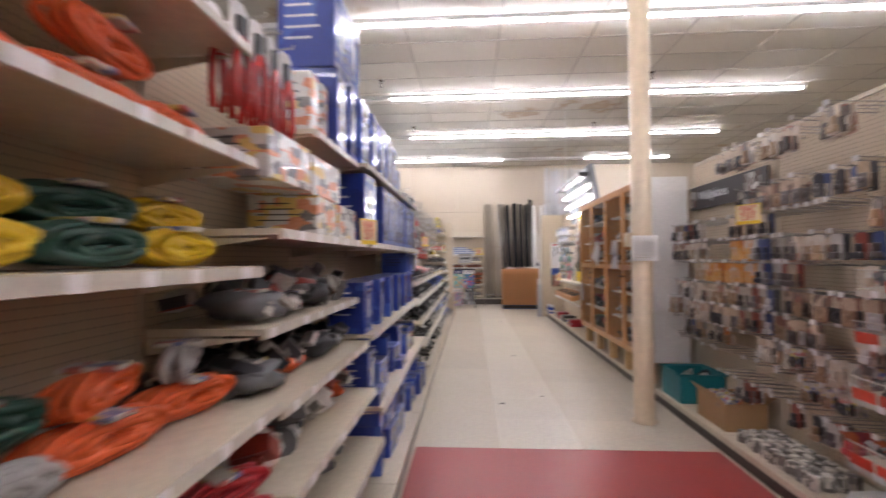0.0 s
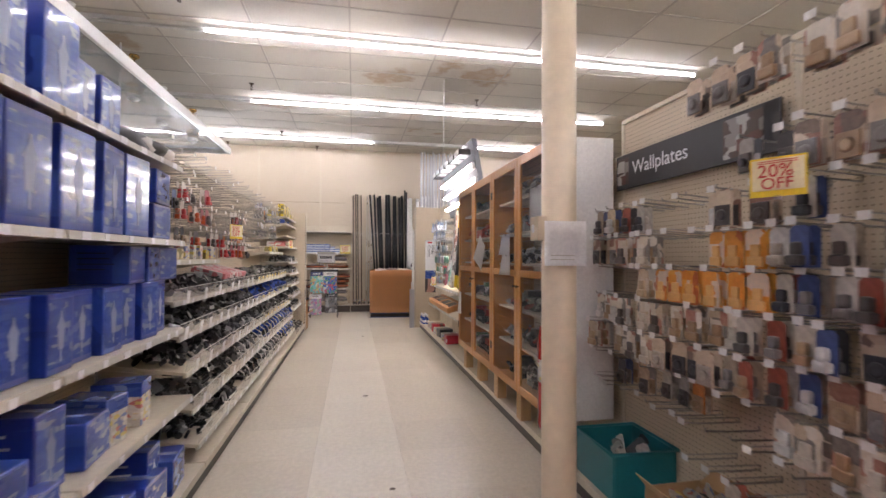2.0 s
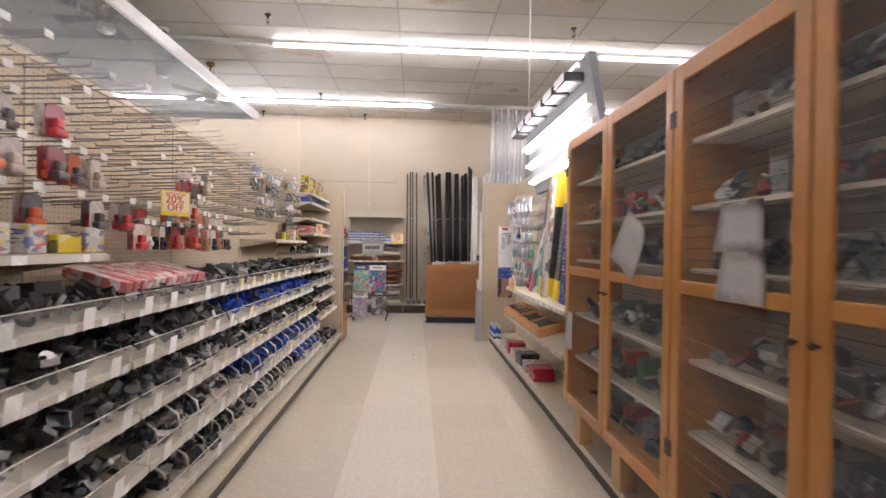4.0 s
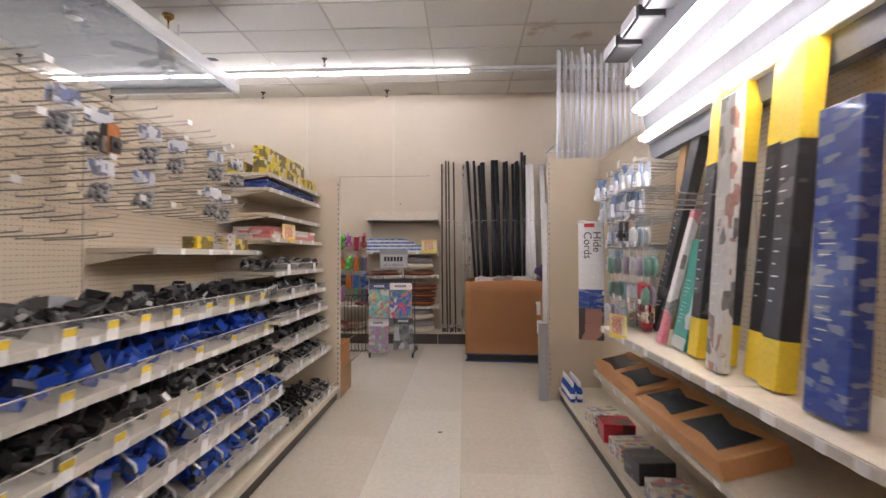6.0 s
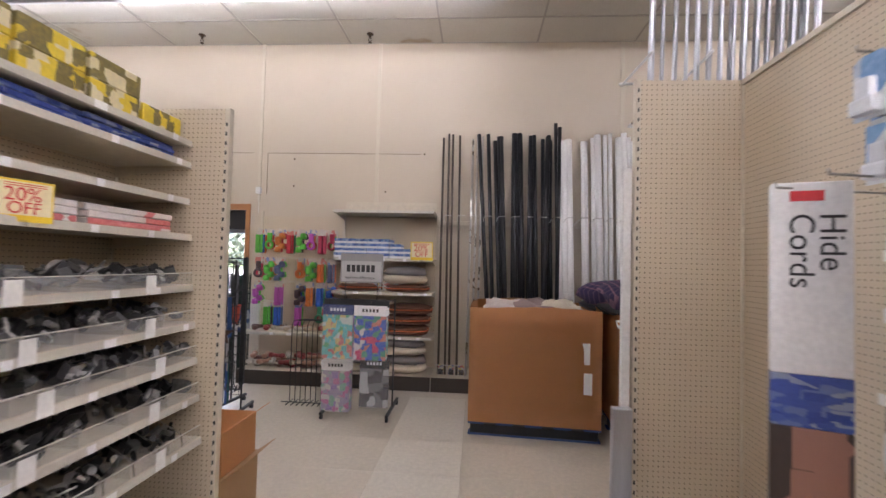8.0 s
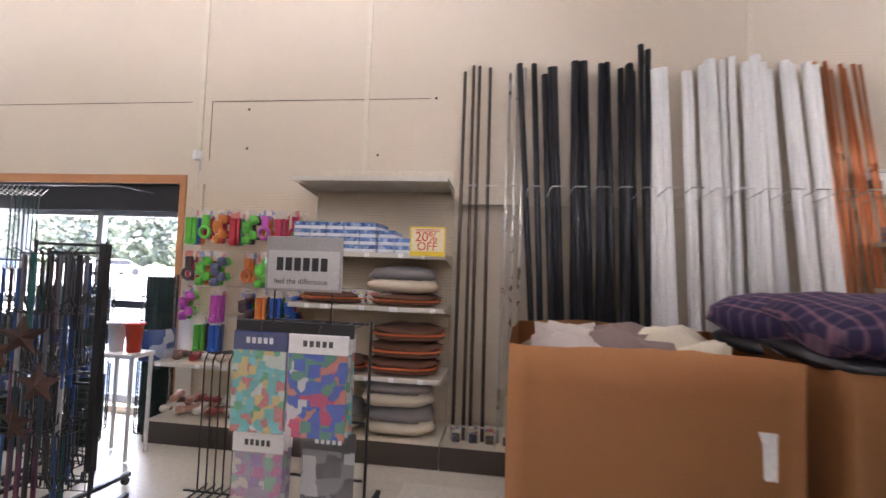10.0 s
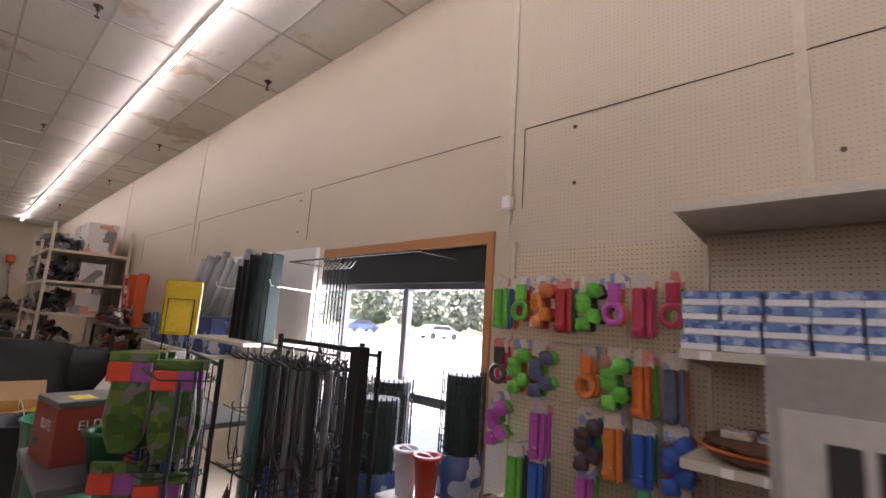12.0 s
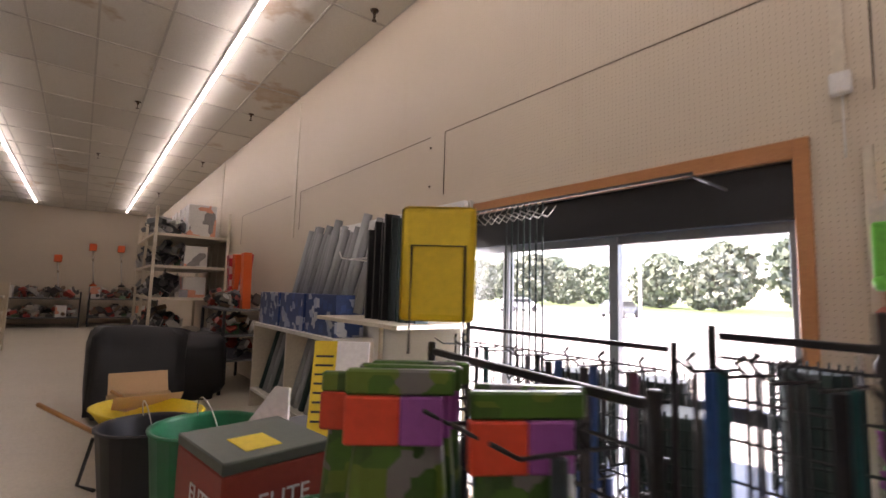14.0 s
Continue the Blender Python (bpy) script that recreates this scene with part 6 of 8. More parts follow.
sheet(pose(CX - 0.026, 5.11, 1.60, 32, 0, 0), 0.23, 0.29, "white paper sheet hanging askew on a cabinet door")
sheet(pose(CX - 0.026, 4.40, 1.62), 0.20, 0.17, "white paper sheet taped to a cabinet door")
sheet(pose(CX - 0.026, 4.39, 1.45), 0.20, 0.17, "white paper sheet taped below another sheet")
sheet(pose(CX - 0.026, 3.73, 1.93), 0.25, 0.26, "white paper sheet taped high on a cabinet door", 0.01)
sheet(pose(CX - 0.05, 3.40, 1.02, -28, 0, 60), 0.18, 0.16, "curled white tag hanging by the extinguisher", 0.06)
sheet(pose(CX - 0.03, 6.05, 1.02), 0.10, 0.26, "narrow white paper strip on a cabinet door edge", 0.02)

# fire extinguisher behind the column
fe = thing("fire_extinguisher", pose(1.035, 3.03, 0.5, 0, 0, -75), "red fire extinguisher strapped to the back of the column", "fire extinguisher")
bm = B()
lathe(bm, [(0.065, 0), (0.078, 0.012), (0.08, 0.03), (0.08, 0.50), (0.07, 0.55), (0.04, 0.585), (0.028, 0.59)], 22)
part("cylinder", bm, M_red, fe)
bm = B()
lathe(bm, [(0.03, 0.59), (0.03, 0.62), (0.02, 0.625), (0.02, 0.65)], 12)
part("valve", bm, M_chrome, fe)
bm = B()
rbox(bm, -0.11, 0.02, -0.012, 0.012, 0.65, 0.662, 0.003, 1)
rbox(bm, -0.12, 0.0, -0.012, 0.012, 0.685, 0.697, 0.003, 1, pose(0, 0, 0, 0, 6, 0))
part("handle", bm, M_black, fe)
bm = B()
wire(bm, [(0.02, 0, 0.63), (0.08, 0.02, 0.62), (0.10, 0.03, 0.5), (0.098, 0.02, 0.25)], 0.01, 7)
part("hose", bm, M_black, fe)
bm = B()
lathe(bm, [(0.0805, 0.26), (0.0805, 0.38)], 22)
part("label_band", bm, M_misc, fe)
bm = B()
rbox(bm, 0.075, 0.092, -0.03, 0.03, 0.1, 0.6, 0.003, 1)
part("bracket", bm, M_black, fe)

# ---- cord covers, boxes and shop lights of the far right part ----
# strip light display above the shelf
disp = thing("light_display", (0, 0, 0), "dark display board with three lit shop lights above the shelving", "light display")
bm = B()
prism(bm, [(1.60, 2.10), (1.66, 2.10), (1.50, 2.95), (1.44, 2.95)], 6.35, 8.40)
part("board", bm, paint("dark grey display board", (0.16, 0.165, 0.18), 0.4, vary=0.15), disp)
M_shop = glow("shop light tube", (1.0, 0.97, 0.93), 2.6)
for x, z in ((1.555, 2.24), (1.515, 2.43), (1.47, 2.62)):
    bm = B()
    rbox(bm, x - 0.012, x + 0.055, 6.42, 8.38, z - 0.045, z + 0.045, 0.006, 1)
    l = part("shop_light", bm, M_fixture, disp)
    bm = B()
    cyl(bm, (x - 0.035, 6.45, z - 0.01), (x - 0.035, 8.36, z - 0.01), 0.017, 10)
    part("tube", bm, M_shop, l)
for k in range(6):
    y = 6.6 + 0.34 * k
    bm = B()
    rbox(bm, 1.30, 1.46, y - 0.13, y + 0.13, 2.76, 2.84, 0.01, 1, None)
    fx = part("sample_light", bm, M_black, disp)
    bm = B()
    rbox(bm, 1.292, 1.2995, y - 0.115, y + 0.115, 2.77, 2.835, 0.002, 1)
    part("lens", bm, M_lampwhite, fx)
bm = B()
rbox(bm, 1.36, 1.40, 6.4, 8.4, 2.84, 2.88, 0.004, 1)
part("rail", bm, M_galv, disp)
bm = B()
cyl(bm, (1.42, 8.1, 2.88), (1.42, 8.1, ZC - 0.003), 0.008, 8)
part("hanger_rod", bm, M_fixture, disp)

# hanging long box with printed words
hc = thing("cord_cover_box", pose(1.36, 9.0, 1.74, 0, 0, -22), "tall white printed cord cover box hanging on a hook", "box")
bm = B()
rbox(bm, -0.095, 0.095, -0.02, 0.02, -0.55, 0.0, 0.003, 1)
part("carton", bm, M_paper, hc)
bm = B()
rbox(bm, -0.0955, 0.0955, -0.0205, 0.0205, -0.70, -0.5505, 0.003, 1)
part("blue_end", bm, M_bluepic, hc)
bm = B()
rbox(bm, -0.0955, 0.0955, -0.0205, 0.0205, -0.95, -0.7005, 0.003, 1)
part("photo_end", bm, printed("cord photo", (0.05, 0.035, 0.03), [(0.5, 0.25, 0.18), (0.1, 0.07, 0.06)], 9, 0.55), hc)
lettering("lettering", "Hide", 0.085, M_ink, hc, Matrix.Translation((0.02, -0.0225, -0.09)) @ pose(0, 0, 0, 90, 0, 0) @ pose(0, 0, 0, 0, 0, -90))
lettering("lettering", "Cords", 0.085, M_ink, hc, Matrix.Translation((-0.05, -0.0225, -0.09)) @ pose(0, 0, 0, 90, 0, 0) @ pose(0, 0, 0, 0, 0, -90))
bm = B()
box(bm, -0.05, 0.03, -0.0215, -0.0205, -0.055, -0.025)
part("mark", bm, M_redink, hc)
rg = random.Random(81)
blue_pk = pack(9, "blue and white carded cable clips hanging on a hook", "hanging packs", 0.10, 0.16, printed("blue white card", (0.7, 0.72, 0.74), [(0.03, 0.25, 0.6), (0.02, 0.12, 0.4), (0.4, 0.5, 0.6)], 12, 0.45), M_lampwhite, 0.03)
green_pk = pack(10, "clear bagged green and white clips hanging on a hook", "hanging packs", 0.09, 0.18, M_clear, assorted("clip colours", [(0.16, 0.34, 0.26), (0.66, 0.67, 0.68), (0.36, 0.30, 0.38), (0.55, 0.56, 0.55), (0.30, 0.38, 0.42)], 0.4), 0.02, True)
packs += [blue_pk, green_pk]
# local y = 10.0 - world y
nice_hook_rows(right_far, np.arange(1.2, 1.9, 0.11), (2.02, 1.86), 0.36, 0.9, [9], rg)
nice_hook_rows(right_far, np.arange(1.2, 1.95, 0.11), (1.68, 1.50), 0.34, 0.8, [10, 9, 2], rg)
nice_hook_rows(right_far, np.arange(1.2, 1.95, 0.13), (1.32, 1.15), 0.30, 0.8, [10, 6], rg)
for y in (1.0, 1.2, 1.9, 2.1, 2.3, 2.5, 2.7):
    hook(right_far, y, 1.71, 0.46, False)


def long_box(at, w, d, h, mat, label, ends=None, group="long boxes"):
    t = thing("long_box", at, label, "long box", group)
    bm = B()
    rbox(bm, -d / 2, d / 2, -w / 2, w / 2, 0, h, 0.003, 1)
    part("carton", bm, mat, t)
    if ends:
        bm = B()
        rbox(bm, -d / 2 - 0.001, d / 2 + 0.001, -w / 2 - 0.001, w / 2 + 0.001, 0.0, h * 0.14, 0.003, 1)
        part("lower_band", bm, ends, t)
        bm = B()
        rbox(bm, -d / 2 - 0.001, d / 2 + 0.001, -w / 2 - 0.001, w / 2 + 0.001, h * 0.69, h, 0.003, 1)
        part("upper_band", bm, ends, t)
    bm = B()
    for k in range(11):
        a = h * (0.24 + 0.035 * k + 0.03 * (k > 5))
        box(bm, d / 2 + 0.0012, d / 2 + 0.002, -w * 0.3, w * (-0.12 + 0.10 * (k % 3)), a, a + h * 0.004)
    part("printed_text", bm, M_lampwhite, t)
    return t


M_lbblack = printed("black carton print", (0.03, 0.03, 0.035), [(0.05, 0.05, 0.055), (0.14, 0.14, 0.14), (0.04, 0.04, 0.045)], 14, 0.7)
M_lbred = printed("red carton print", (0.5, 0.02, 0.04), [(0.03, 0.03, 0.03), (0.6, 0.5, 0.5)], 8, 0.7)
M_lbteal = printed("teal and white carton", (0.02, 0.30, 0.24), [(0.72, 0.72, 0.70), (0.7, 0.7, 0.68), (0.02, 0.2, 0.2)], 5, 0.5)
M_lbpink = printed("pink and white carton", (0.72, 0.68, 0.67), [(0.6, 0.06, 0.14), (0.65, 0.15, 0.2), (0.1, 0.1, 0.1)], 6, 0.5)
long_box(onto(right_far, 0.16, 1.74, 0.992, 0) @ pose(0, 0, 0, -20, -4, 0), 0.10, 0.06, 1.2, M_lbblack, "tall black and red printed box leaning on the pegboard")
long_box(onto(right_far, 0.06, 1.66, 0.992, 0) @ pose(0, 0, 0, -15, 0, 0), 0.09, 0.06, 1.22, M_kraft, "tall plain cardboard box leaning on the pegboard")
long_box(onto(right_far, 0.24, 1.76, 0.992, 0) @ pose(0, 0, 0, -10, 6, 0), 0.09, 0.05, 0.30, M_lbred, "short red printed box standing on the shelf")
long_box(onto(right_far, 0.34, 2.22, 0.992, 0) @ pose(0, 0, 0, -7, -12, 0), 0.05, 0.035, 0.72, M_lbpink, "slim pink and white printed box leaning on the shelf")
long_box(onto(right_far, 0.30, 2.36, 0.992, 0) @ pose(0, 0, 0, -4, -10, 0), 0.14, 0.04, 0.55, M_lbteal, "teal and white printed box standing on the shelf")
for i in (0, 1, 3, 4):
    long_box(onto(right_far, 0.30 - 0.03 * (i % 2), 2.54 + 0.13 * i, 0.992, rg.uniform(-6, 6)) @ pose(0, 0, 0, 0, -6, 0), 0.10, 0.07, 1.28 - 0.03 * (i % 3), M_lbblack, "tall black printed box with yellow ends on the shelf", M_yellow, "black and yellow long boxes")
long_box(onto(right_far, 0.36, 2.80, 0.992) @ pose(0, 0, 0, 0, -4, 0), 0.11, 0.04, 1.12, printed("photo carton print", (0.60, 0.57, 0.52), [(0.05, 0.045, 0.04), (0.30, 0.26, 0.22), (0.66, 0.64, 0.6), (0.3, 0.10, 0.06)], 30, 0.55, 0.35, (1, 1, 0.5)), "tall printed box with product photos on the shelf")
long_box(onto(right_far, 0.34, 3.36, 0.992) @ pose(0, 0, 0, 0, -4, 0), 0.16, 0.06, 0.9, M_bluepic, "blue and white printed box standing on the shelf")
# wooden wall lights in kraft trays on the tilted shelf
def tray_box(at, w, d, h, label):
    t = thing("window_box_carton", at, label, "carton", "window cartons")
    bm = B()
    rbox(bm, -d / 2, d / 2, -w / 2, w / 2, 0, h, 0.004, 1)
    part("tray", bm, M_orangecard, t)
    for s, a in ((-1, -0.27), (1, 0.22)):
        bm = B()
        prism(bm, [(-d * 0.32, (a - 0.17) * w), (d * 0.32, (a - 0.2) * w), (d * 0.26, a * w), (d * 0.34, (a + 0.19) * w), (-d * 0.34, (a + 0.19) * w), (-d * 0.2, a * w)], h + 0.0005, h + 0.002, Matrix(((1, 0, 0, 0), (0, 0, 1, 0), (0, 1, 0, 0), (0, 0, 0, 1))))
        part("window", bm, M_darkglass, t, "dark film window of the carton")
    return t


M_orangecard = paint("orange brown carton", (0.60, 0.29, 0.11), 0.55, vary=0.12)
M_darkglass = paint("dark film window", (0.05, 0.07, 0.085), 0.15, vary=0.2)
tb = tray_box(right_far.matrix_basis @ pose(0, 0, 0.76, 0, 15, 0) @ pose(0.33, 1.80, 0.002), 0.78, 0.26, 0.08, "orange brown carton with dark cut-out windows on a tilted shelf")
copy_thing(tb, right_far.matrix_basis @ pose(0, 0, 0.76, 0, 15, 0) @ pose(0.34, 2.62, 0.002))
# packs on the base deck
tubep = thing("bottle_pack", (0, 0, 0), "blue and white squeeze bottle on the base deck", "bottle", "blue bottles")
bm = B()
lathe(bm, [(0.024, 0), (0.026, 0.01), (0.026, 0.1), (0.012, 0.13), (0.012, 0.135)], 12)
part("body", bm, M_bluebox, tubep)
bm = B()
lathe(bm, [(0.013, 0.135), (0.013, 0.16), (0.006, 0.19)], 10)
part("cap", bm, M_lampwhite, tubep)
bm = B()
lathe(bm, [(0.0265, 0.03), (0.0265, 0.075)], 12)
part("label_band", bm, M_lampwhite, tubep)
tubep.matrix_basis = onto(right_far, 0.40, 0.12, 0.132)
for i in range(1, 12):
    copy_thing(tubep, onto(right_far, 0.40 - 0.065 * (i % 2), 0.12 + 0.07 * (i // 2), 0.132, rg.uniform(0, 360)))
for i, mt in enumerate((M_misc, M_lbred, M_misc, M_lbblack, M_misc, M_lbred)):
    c = carton("boxed_lamp", 0.2, 0.22, 0.10 + 0.03 * (i % 2), mt, ("pale printed", "dark red printed", "pale printed", "black printed", "pale printed", "dark red printed")[i] + " carton on the base deck", "carton", "deck cartons")
    c.matrix_basis = onto(right_far, 0.28, 1.0 + 0.30 * i, 0.132, rg.uniform(-8, 8))
copy_thing(ss, onto(right_far, 0.475, 1.95, 0.97, 105))
# grey boards leaning on the end upright
bm = B()
rbox(bm, 1.10, 1.195, 9.97, 10.02, 0.0, 0.78, 0.004, 1)
solid("grey_board", bm, M_galv, "short grey plastic trunking leaning by the end panel", "trunking")
bm = B()
rbox(bm, 1.15, 1.195, 10.021, 10.05, 0.0, 2.0, 0.004, 1)
solid("white_trunking", bm, M_white, "white plastic trunking standing by the end panel", "trunking")
# wire holders and leaning pipes on the far side of the end panel
wh = thing("wire_basket", (0, 0, 0), "white wire basket holder at the end of the shelving", "wire basket")
for z in (1.12, 2.62):
    bm = B()
    wire(bm, [(1.3, 10.04, z), (1.28, 10.5, z), (1.28, 10.55, z + 0.03), (1.62, 10.55, z + 0.03), (1.62, 10.5, z), (1.6, 10.04, z)], 0.008, 6)
    part("arm", bm, M_white, wh)
for x in (1.44, 1.50, 1.57):
    bm = B()
    cyl(bm, (x - 0.05, 10.62, 0.135), (x + 0.12, 10.42, 2.0), 0.016, 8)
    solid("metal_conduit", bm, M_galv, "galvanised pipe leaning at the end of the shelving", "conduit", "leaning pipes")

# ---- back wall stock ----
def wpos(x, d, z, rz=0):
    """A place on the wall unit: x along the wall, d out from it."""
    return pose(x, Y1 - 0.02 - d, z, 0, 0, rz)


M_pinkgoods = assorted("toy colours", [(0.70, 0.16, 0.03), (0.10, 0.5, 0.05), (0.03, 0.12, 0.5), (0.55, 0.03, 0.05), (0.55, 0.10, 0.45), (0.72, 0.22, 0.04), (0.03, 0.28, 0.12), (0.06, 0.03, 0.035), (0.5, 0.03, 0.08), (0.10, 0.12, 0.22), (0.12, 0.55, 0.06)], 0.4)
M_toycard = printed("toy card print", (0.60, 0.53, 0.44), [(0.58, 0.10, 0.08), (0.10, 0.2, 0.5), (0.64, 0.58, 0.5), (0.52, 0.46, 0.38), (0.5, 0.44, 0.4)], 18, 0.3)
toys = []
def toy(k):
    t = thing("pet_toy", (0, 0, 0), ("bright carded pet toy hanging on a hook", "bright plush pet toy hanging on a hook", "bright ring pet toy hanging on a hook")[k], "pet toy", "hanging pet toys")
    bm = B()
    prism(bm, [(-0.05, -0.06), (0.05, -0.06), (0.05, 0), (0.03, 0.02), (-0.03, 0.02), (-0.05, 0)], -0.001, 0.001)
    part("card", bm, M_toycard, t)
    bm = B()
    if k == 0:
        rbox(bm, -0.045, 0.008, -0.03, 0.01, -0.25, -0.055, 0.012, 2)
        rbox(bm, 0.014, 0.042, -0.022, 0.006, -0.28, -0.05, 0.01, 2)
        blob(bm, (-0.018, -0.01, -0.26), 0.034, 0.03, 0.03, 8, 0.3, 3)
        cyl(bm, (0.027, -0.012, -0.29), (0.027, -0.012, -0.22), 0.006, 7)
    elif k == 1:
        for q in range(5):
            blob(bm, (0.034 * math.cos(q * 2.1), -0.02, -0.07 - 0.042 * q), 0.042, 0.03, 0.036, 9, 0.5, 4 + q)
    else:
        wire(bm, [(0.045 * math.cos(a), -0.02, -0.18 + 0.045 * math.sin(a)) for a in np.arange(0, 6.2, 0.5)], 0.016, 8, True)
        rbox(bm, -0.03, 0.03, -0.025, 0.008, -0.125, -0.03, 0.01, 2)
    part("toy", bm, M_pinkgoods, t)
    return t


for k in range(3):
    toys.append(toy(k))
tk = set()
rg = random.Random(91)
wall_hook = meshed("peg_hook", wire(B(), [(0, 0, 0.02), (0, 0, 0), (0, -0.2, 0.006), (0, -0.25, 0.016)], 0.003, 5), M_chrome)
for r, z in enumerate((1.86, 1.50, 1.20, 0.95)):
    for c in range(8):
        x = 0.07 + 0.135 * c
        h = part("peg_hook", wall_hook, M_chrome, wall_unit, at=pose(x, -0.016, z))
        if rg.random() < (0.95 if r < 2 else 0.7):
            k = rg.choice([0, 0, 1, 2])
            for j in range(rg.choice([2, 2, 3])):
                m = wpos(-2.42 + x, 0.22 - 0.06 * j, z - 0.012, rg.uniform(-14, 14))
                if k in tk:
                    copy_thing(toys[k], m)
                else:
                    tk.add(k)
                    toys[k].matrix_basis = m
# white and blue boxes on the upper shelf
wb = carton("tissue_carton", 0.125, 0.3, 0.055, paint("white carton board", (0.76, 0.77, 0.79), 0.45, vary=0.08), "flat white and blue printed carton on a wall shelf", "carton", "white and blue cartons", plain=True)
bm = B()
rbox(bm, -0.1515, 0.1515, -0.064, 0.064, 0.024, 0.0555, 0.002, 1)
part("blue_band", bm, printed("blue carton band", (0.10, 0.20, 0.46), [(0.45, 0.52, 0.66), (0.03, 0.06, 0.25), (0.25, 0.36, 0.58)], 40, 0.45), wb)
for r in range(4):
    for c in range(7 if r < 3 else 5):
        if r < 2 or c < 6:
            put_carton(wb, wpos(-1.24 + 0.135 * c, 0.32, 1.532 + 0.0565 * r, -90 + rg.uniform(-3, 3)))
for c in range(3):
    for r in range(2):
        put_carton(wb, wpos(-0.29 + 0.05 * c, 0.18, 1.532 + 0.0565 * r, -90)) if c == 0 else None
s2 = copy_thing(ss, wpos(-0.24, 0.50, 1.515))
s2.scale = (1.55, 1.55, 1.55)

# pet cushions
M_cream = paint("cream fleece", (0.62, 0.54, 0.41), 0.95, grain=140, vary=0.15, bumpy=0.5)
M_greyfleece = paint("grey plush", (0.22, 0.205, 0.20), 0.9, grain=150, vary=0.25, bumpy=0.5)
M_brownfab = paint("brown cushion fabric", (0.13, 0.06, 0.035), 0.9, grain=120, vary=0.2, bumpy=0.4)
M_piping = paint("orange piping", (0.55, 0.13, 0.04), 0.7)


def cushion(at, top, bottom, label, group, seed, w=0.56, d=0.44, h=0.13, piping=True):
    t = thing("pet_cushion", at, label, "cushion", group)
    bm = B()
    blob(bm, (0, 0, h * 0.30), w / 2, d / 2, h * 0.34, 20, 0.10, seed, 0.15)
    part("base", bm, bottom, t)
    bm = B()
    blob(bm, (0, 0, h * 0.72), w / 2 * 0.95, d / 2 * 0.95, h * 0.34, 20, 0.22, seed + 1)
    part("top", bm, top, t)
    if piping:
        bm = B()
        pts = []
        for i in range(28):
            a = 2 * math.pi * i / 28
            c, s = math.cos(a), math.sin(a)
            pts.append((w / 2 * 1.0 * abs(c) ** 0.7 * (1 if c > 0 else -1), d / 2 * 1.0 * abs(s) ** 0.7 * (1 if s > 0 else -1), h * 0.5))
        wire(bm, pts, 0.007, 6, True)
        part("piping", bm, M_piping, t)
    return t


c1 = cushion(wpos(-0.44, 0.26, 1.13), M_brownfab, M_brownfab, "brown fabric pet cushion on a wall shelf", "pet cushions", 1, h=0.09)
c2 = cushion(wpos(-0.46, 0.26, 1.225), M_greyfleece, M_cream, "grey and cream plush pet cushion on a wall shelf", "pet cushions", 3, h=0.2, piping=False)
for k in range(3):
    copy_thing(c1, wpos(-0.44 + 0.02 * k, 0.26, 0.612 + 0.125 * k, 4 * k)).scale = (1, 1, 1.35)
c3 = copy_thing(c2, wpos(-0.44, 0.27, 0.168))
copy_thing(c2, wpos(-0.46, 0.27, 0.37, 5))
copy_thing(c1, wpos(-1.0, 0.26, 0.612, 3))
copy_thing(c2, wpos(-1.0, 0.27, 0.168, -4))
copy_thing(c1, wpos(-1.0, 0.26, 1.132, 3))
M_rawhide = assorted("rawhide colours", [(0.62, 0.5, 0.36), (0.35, 0.06, 0.05), (0.55, 0.3, 0.2), (0.2, 0.1, 0.08), (0.66, 0.6, 0.5)], 0.5)
bm = B()
cyl(bm, (-0.07, 0, 0.025), (0.07, 0, 0.025), 0.022, 10)
blob(bm, (-0.075, 0, 0.028), 0.032, 0.036, 0.028, 8, 0.2, 2)
blob(bm, (0.075, 0, 0.028), 0.032, 0.036, 0.028, 8, 0.2, 3)
rh = meshed("rawhide_bone", bm, M_rawhide)
for i in range(34):
    solid("rawhide_bone", rh, M_rawhide, "knotted rawhide dog chew heaped on the base deck", "dog chew", "heap of dog chews", at=wpos(-2.3 + 0.14 * (i % 7) + rg.uniform(-0.03, 0.03), 0.2 + 0.1 * (i // 7 % 3), 0.167 + 0.052 * (i // 12), rg.uniform(0, 180)))
for i in range(14):
    solid("rawhide_bone", rh, M_rawhide, "knotted rawhide dog chew on a wall shelf", "dog chew", "heap of dog chews", at=wpos(-2.3 + 0.14 * (i % 7) + rg.uniform(-0.03, 0.03), 0.2 + 0.12 * (i // 7), 0.612, rg.uniform(0, 180)))
for i in range(6):
    put_carton(sm[0], wpos(-1.15 + 0.12 * i, 0.34, 1.132, -90 + rg.uniform(-8, 8)))

# bags of small fittings at the feet of the poles
for i in range(5):
    hang(6, pose(0.02 + 0.12 * i, Y1 - 0.53, 0.30, 0, 0, -90 + rg.uniform(-15, 15)))

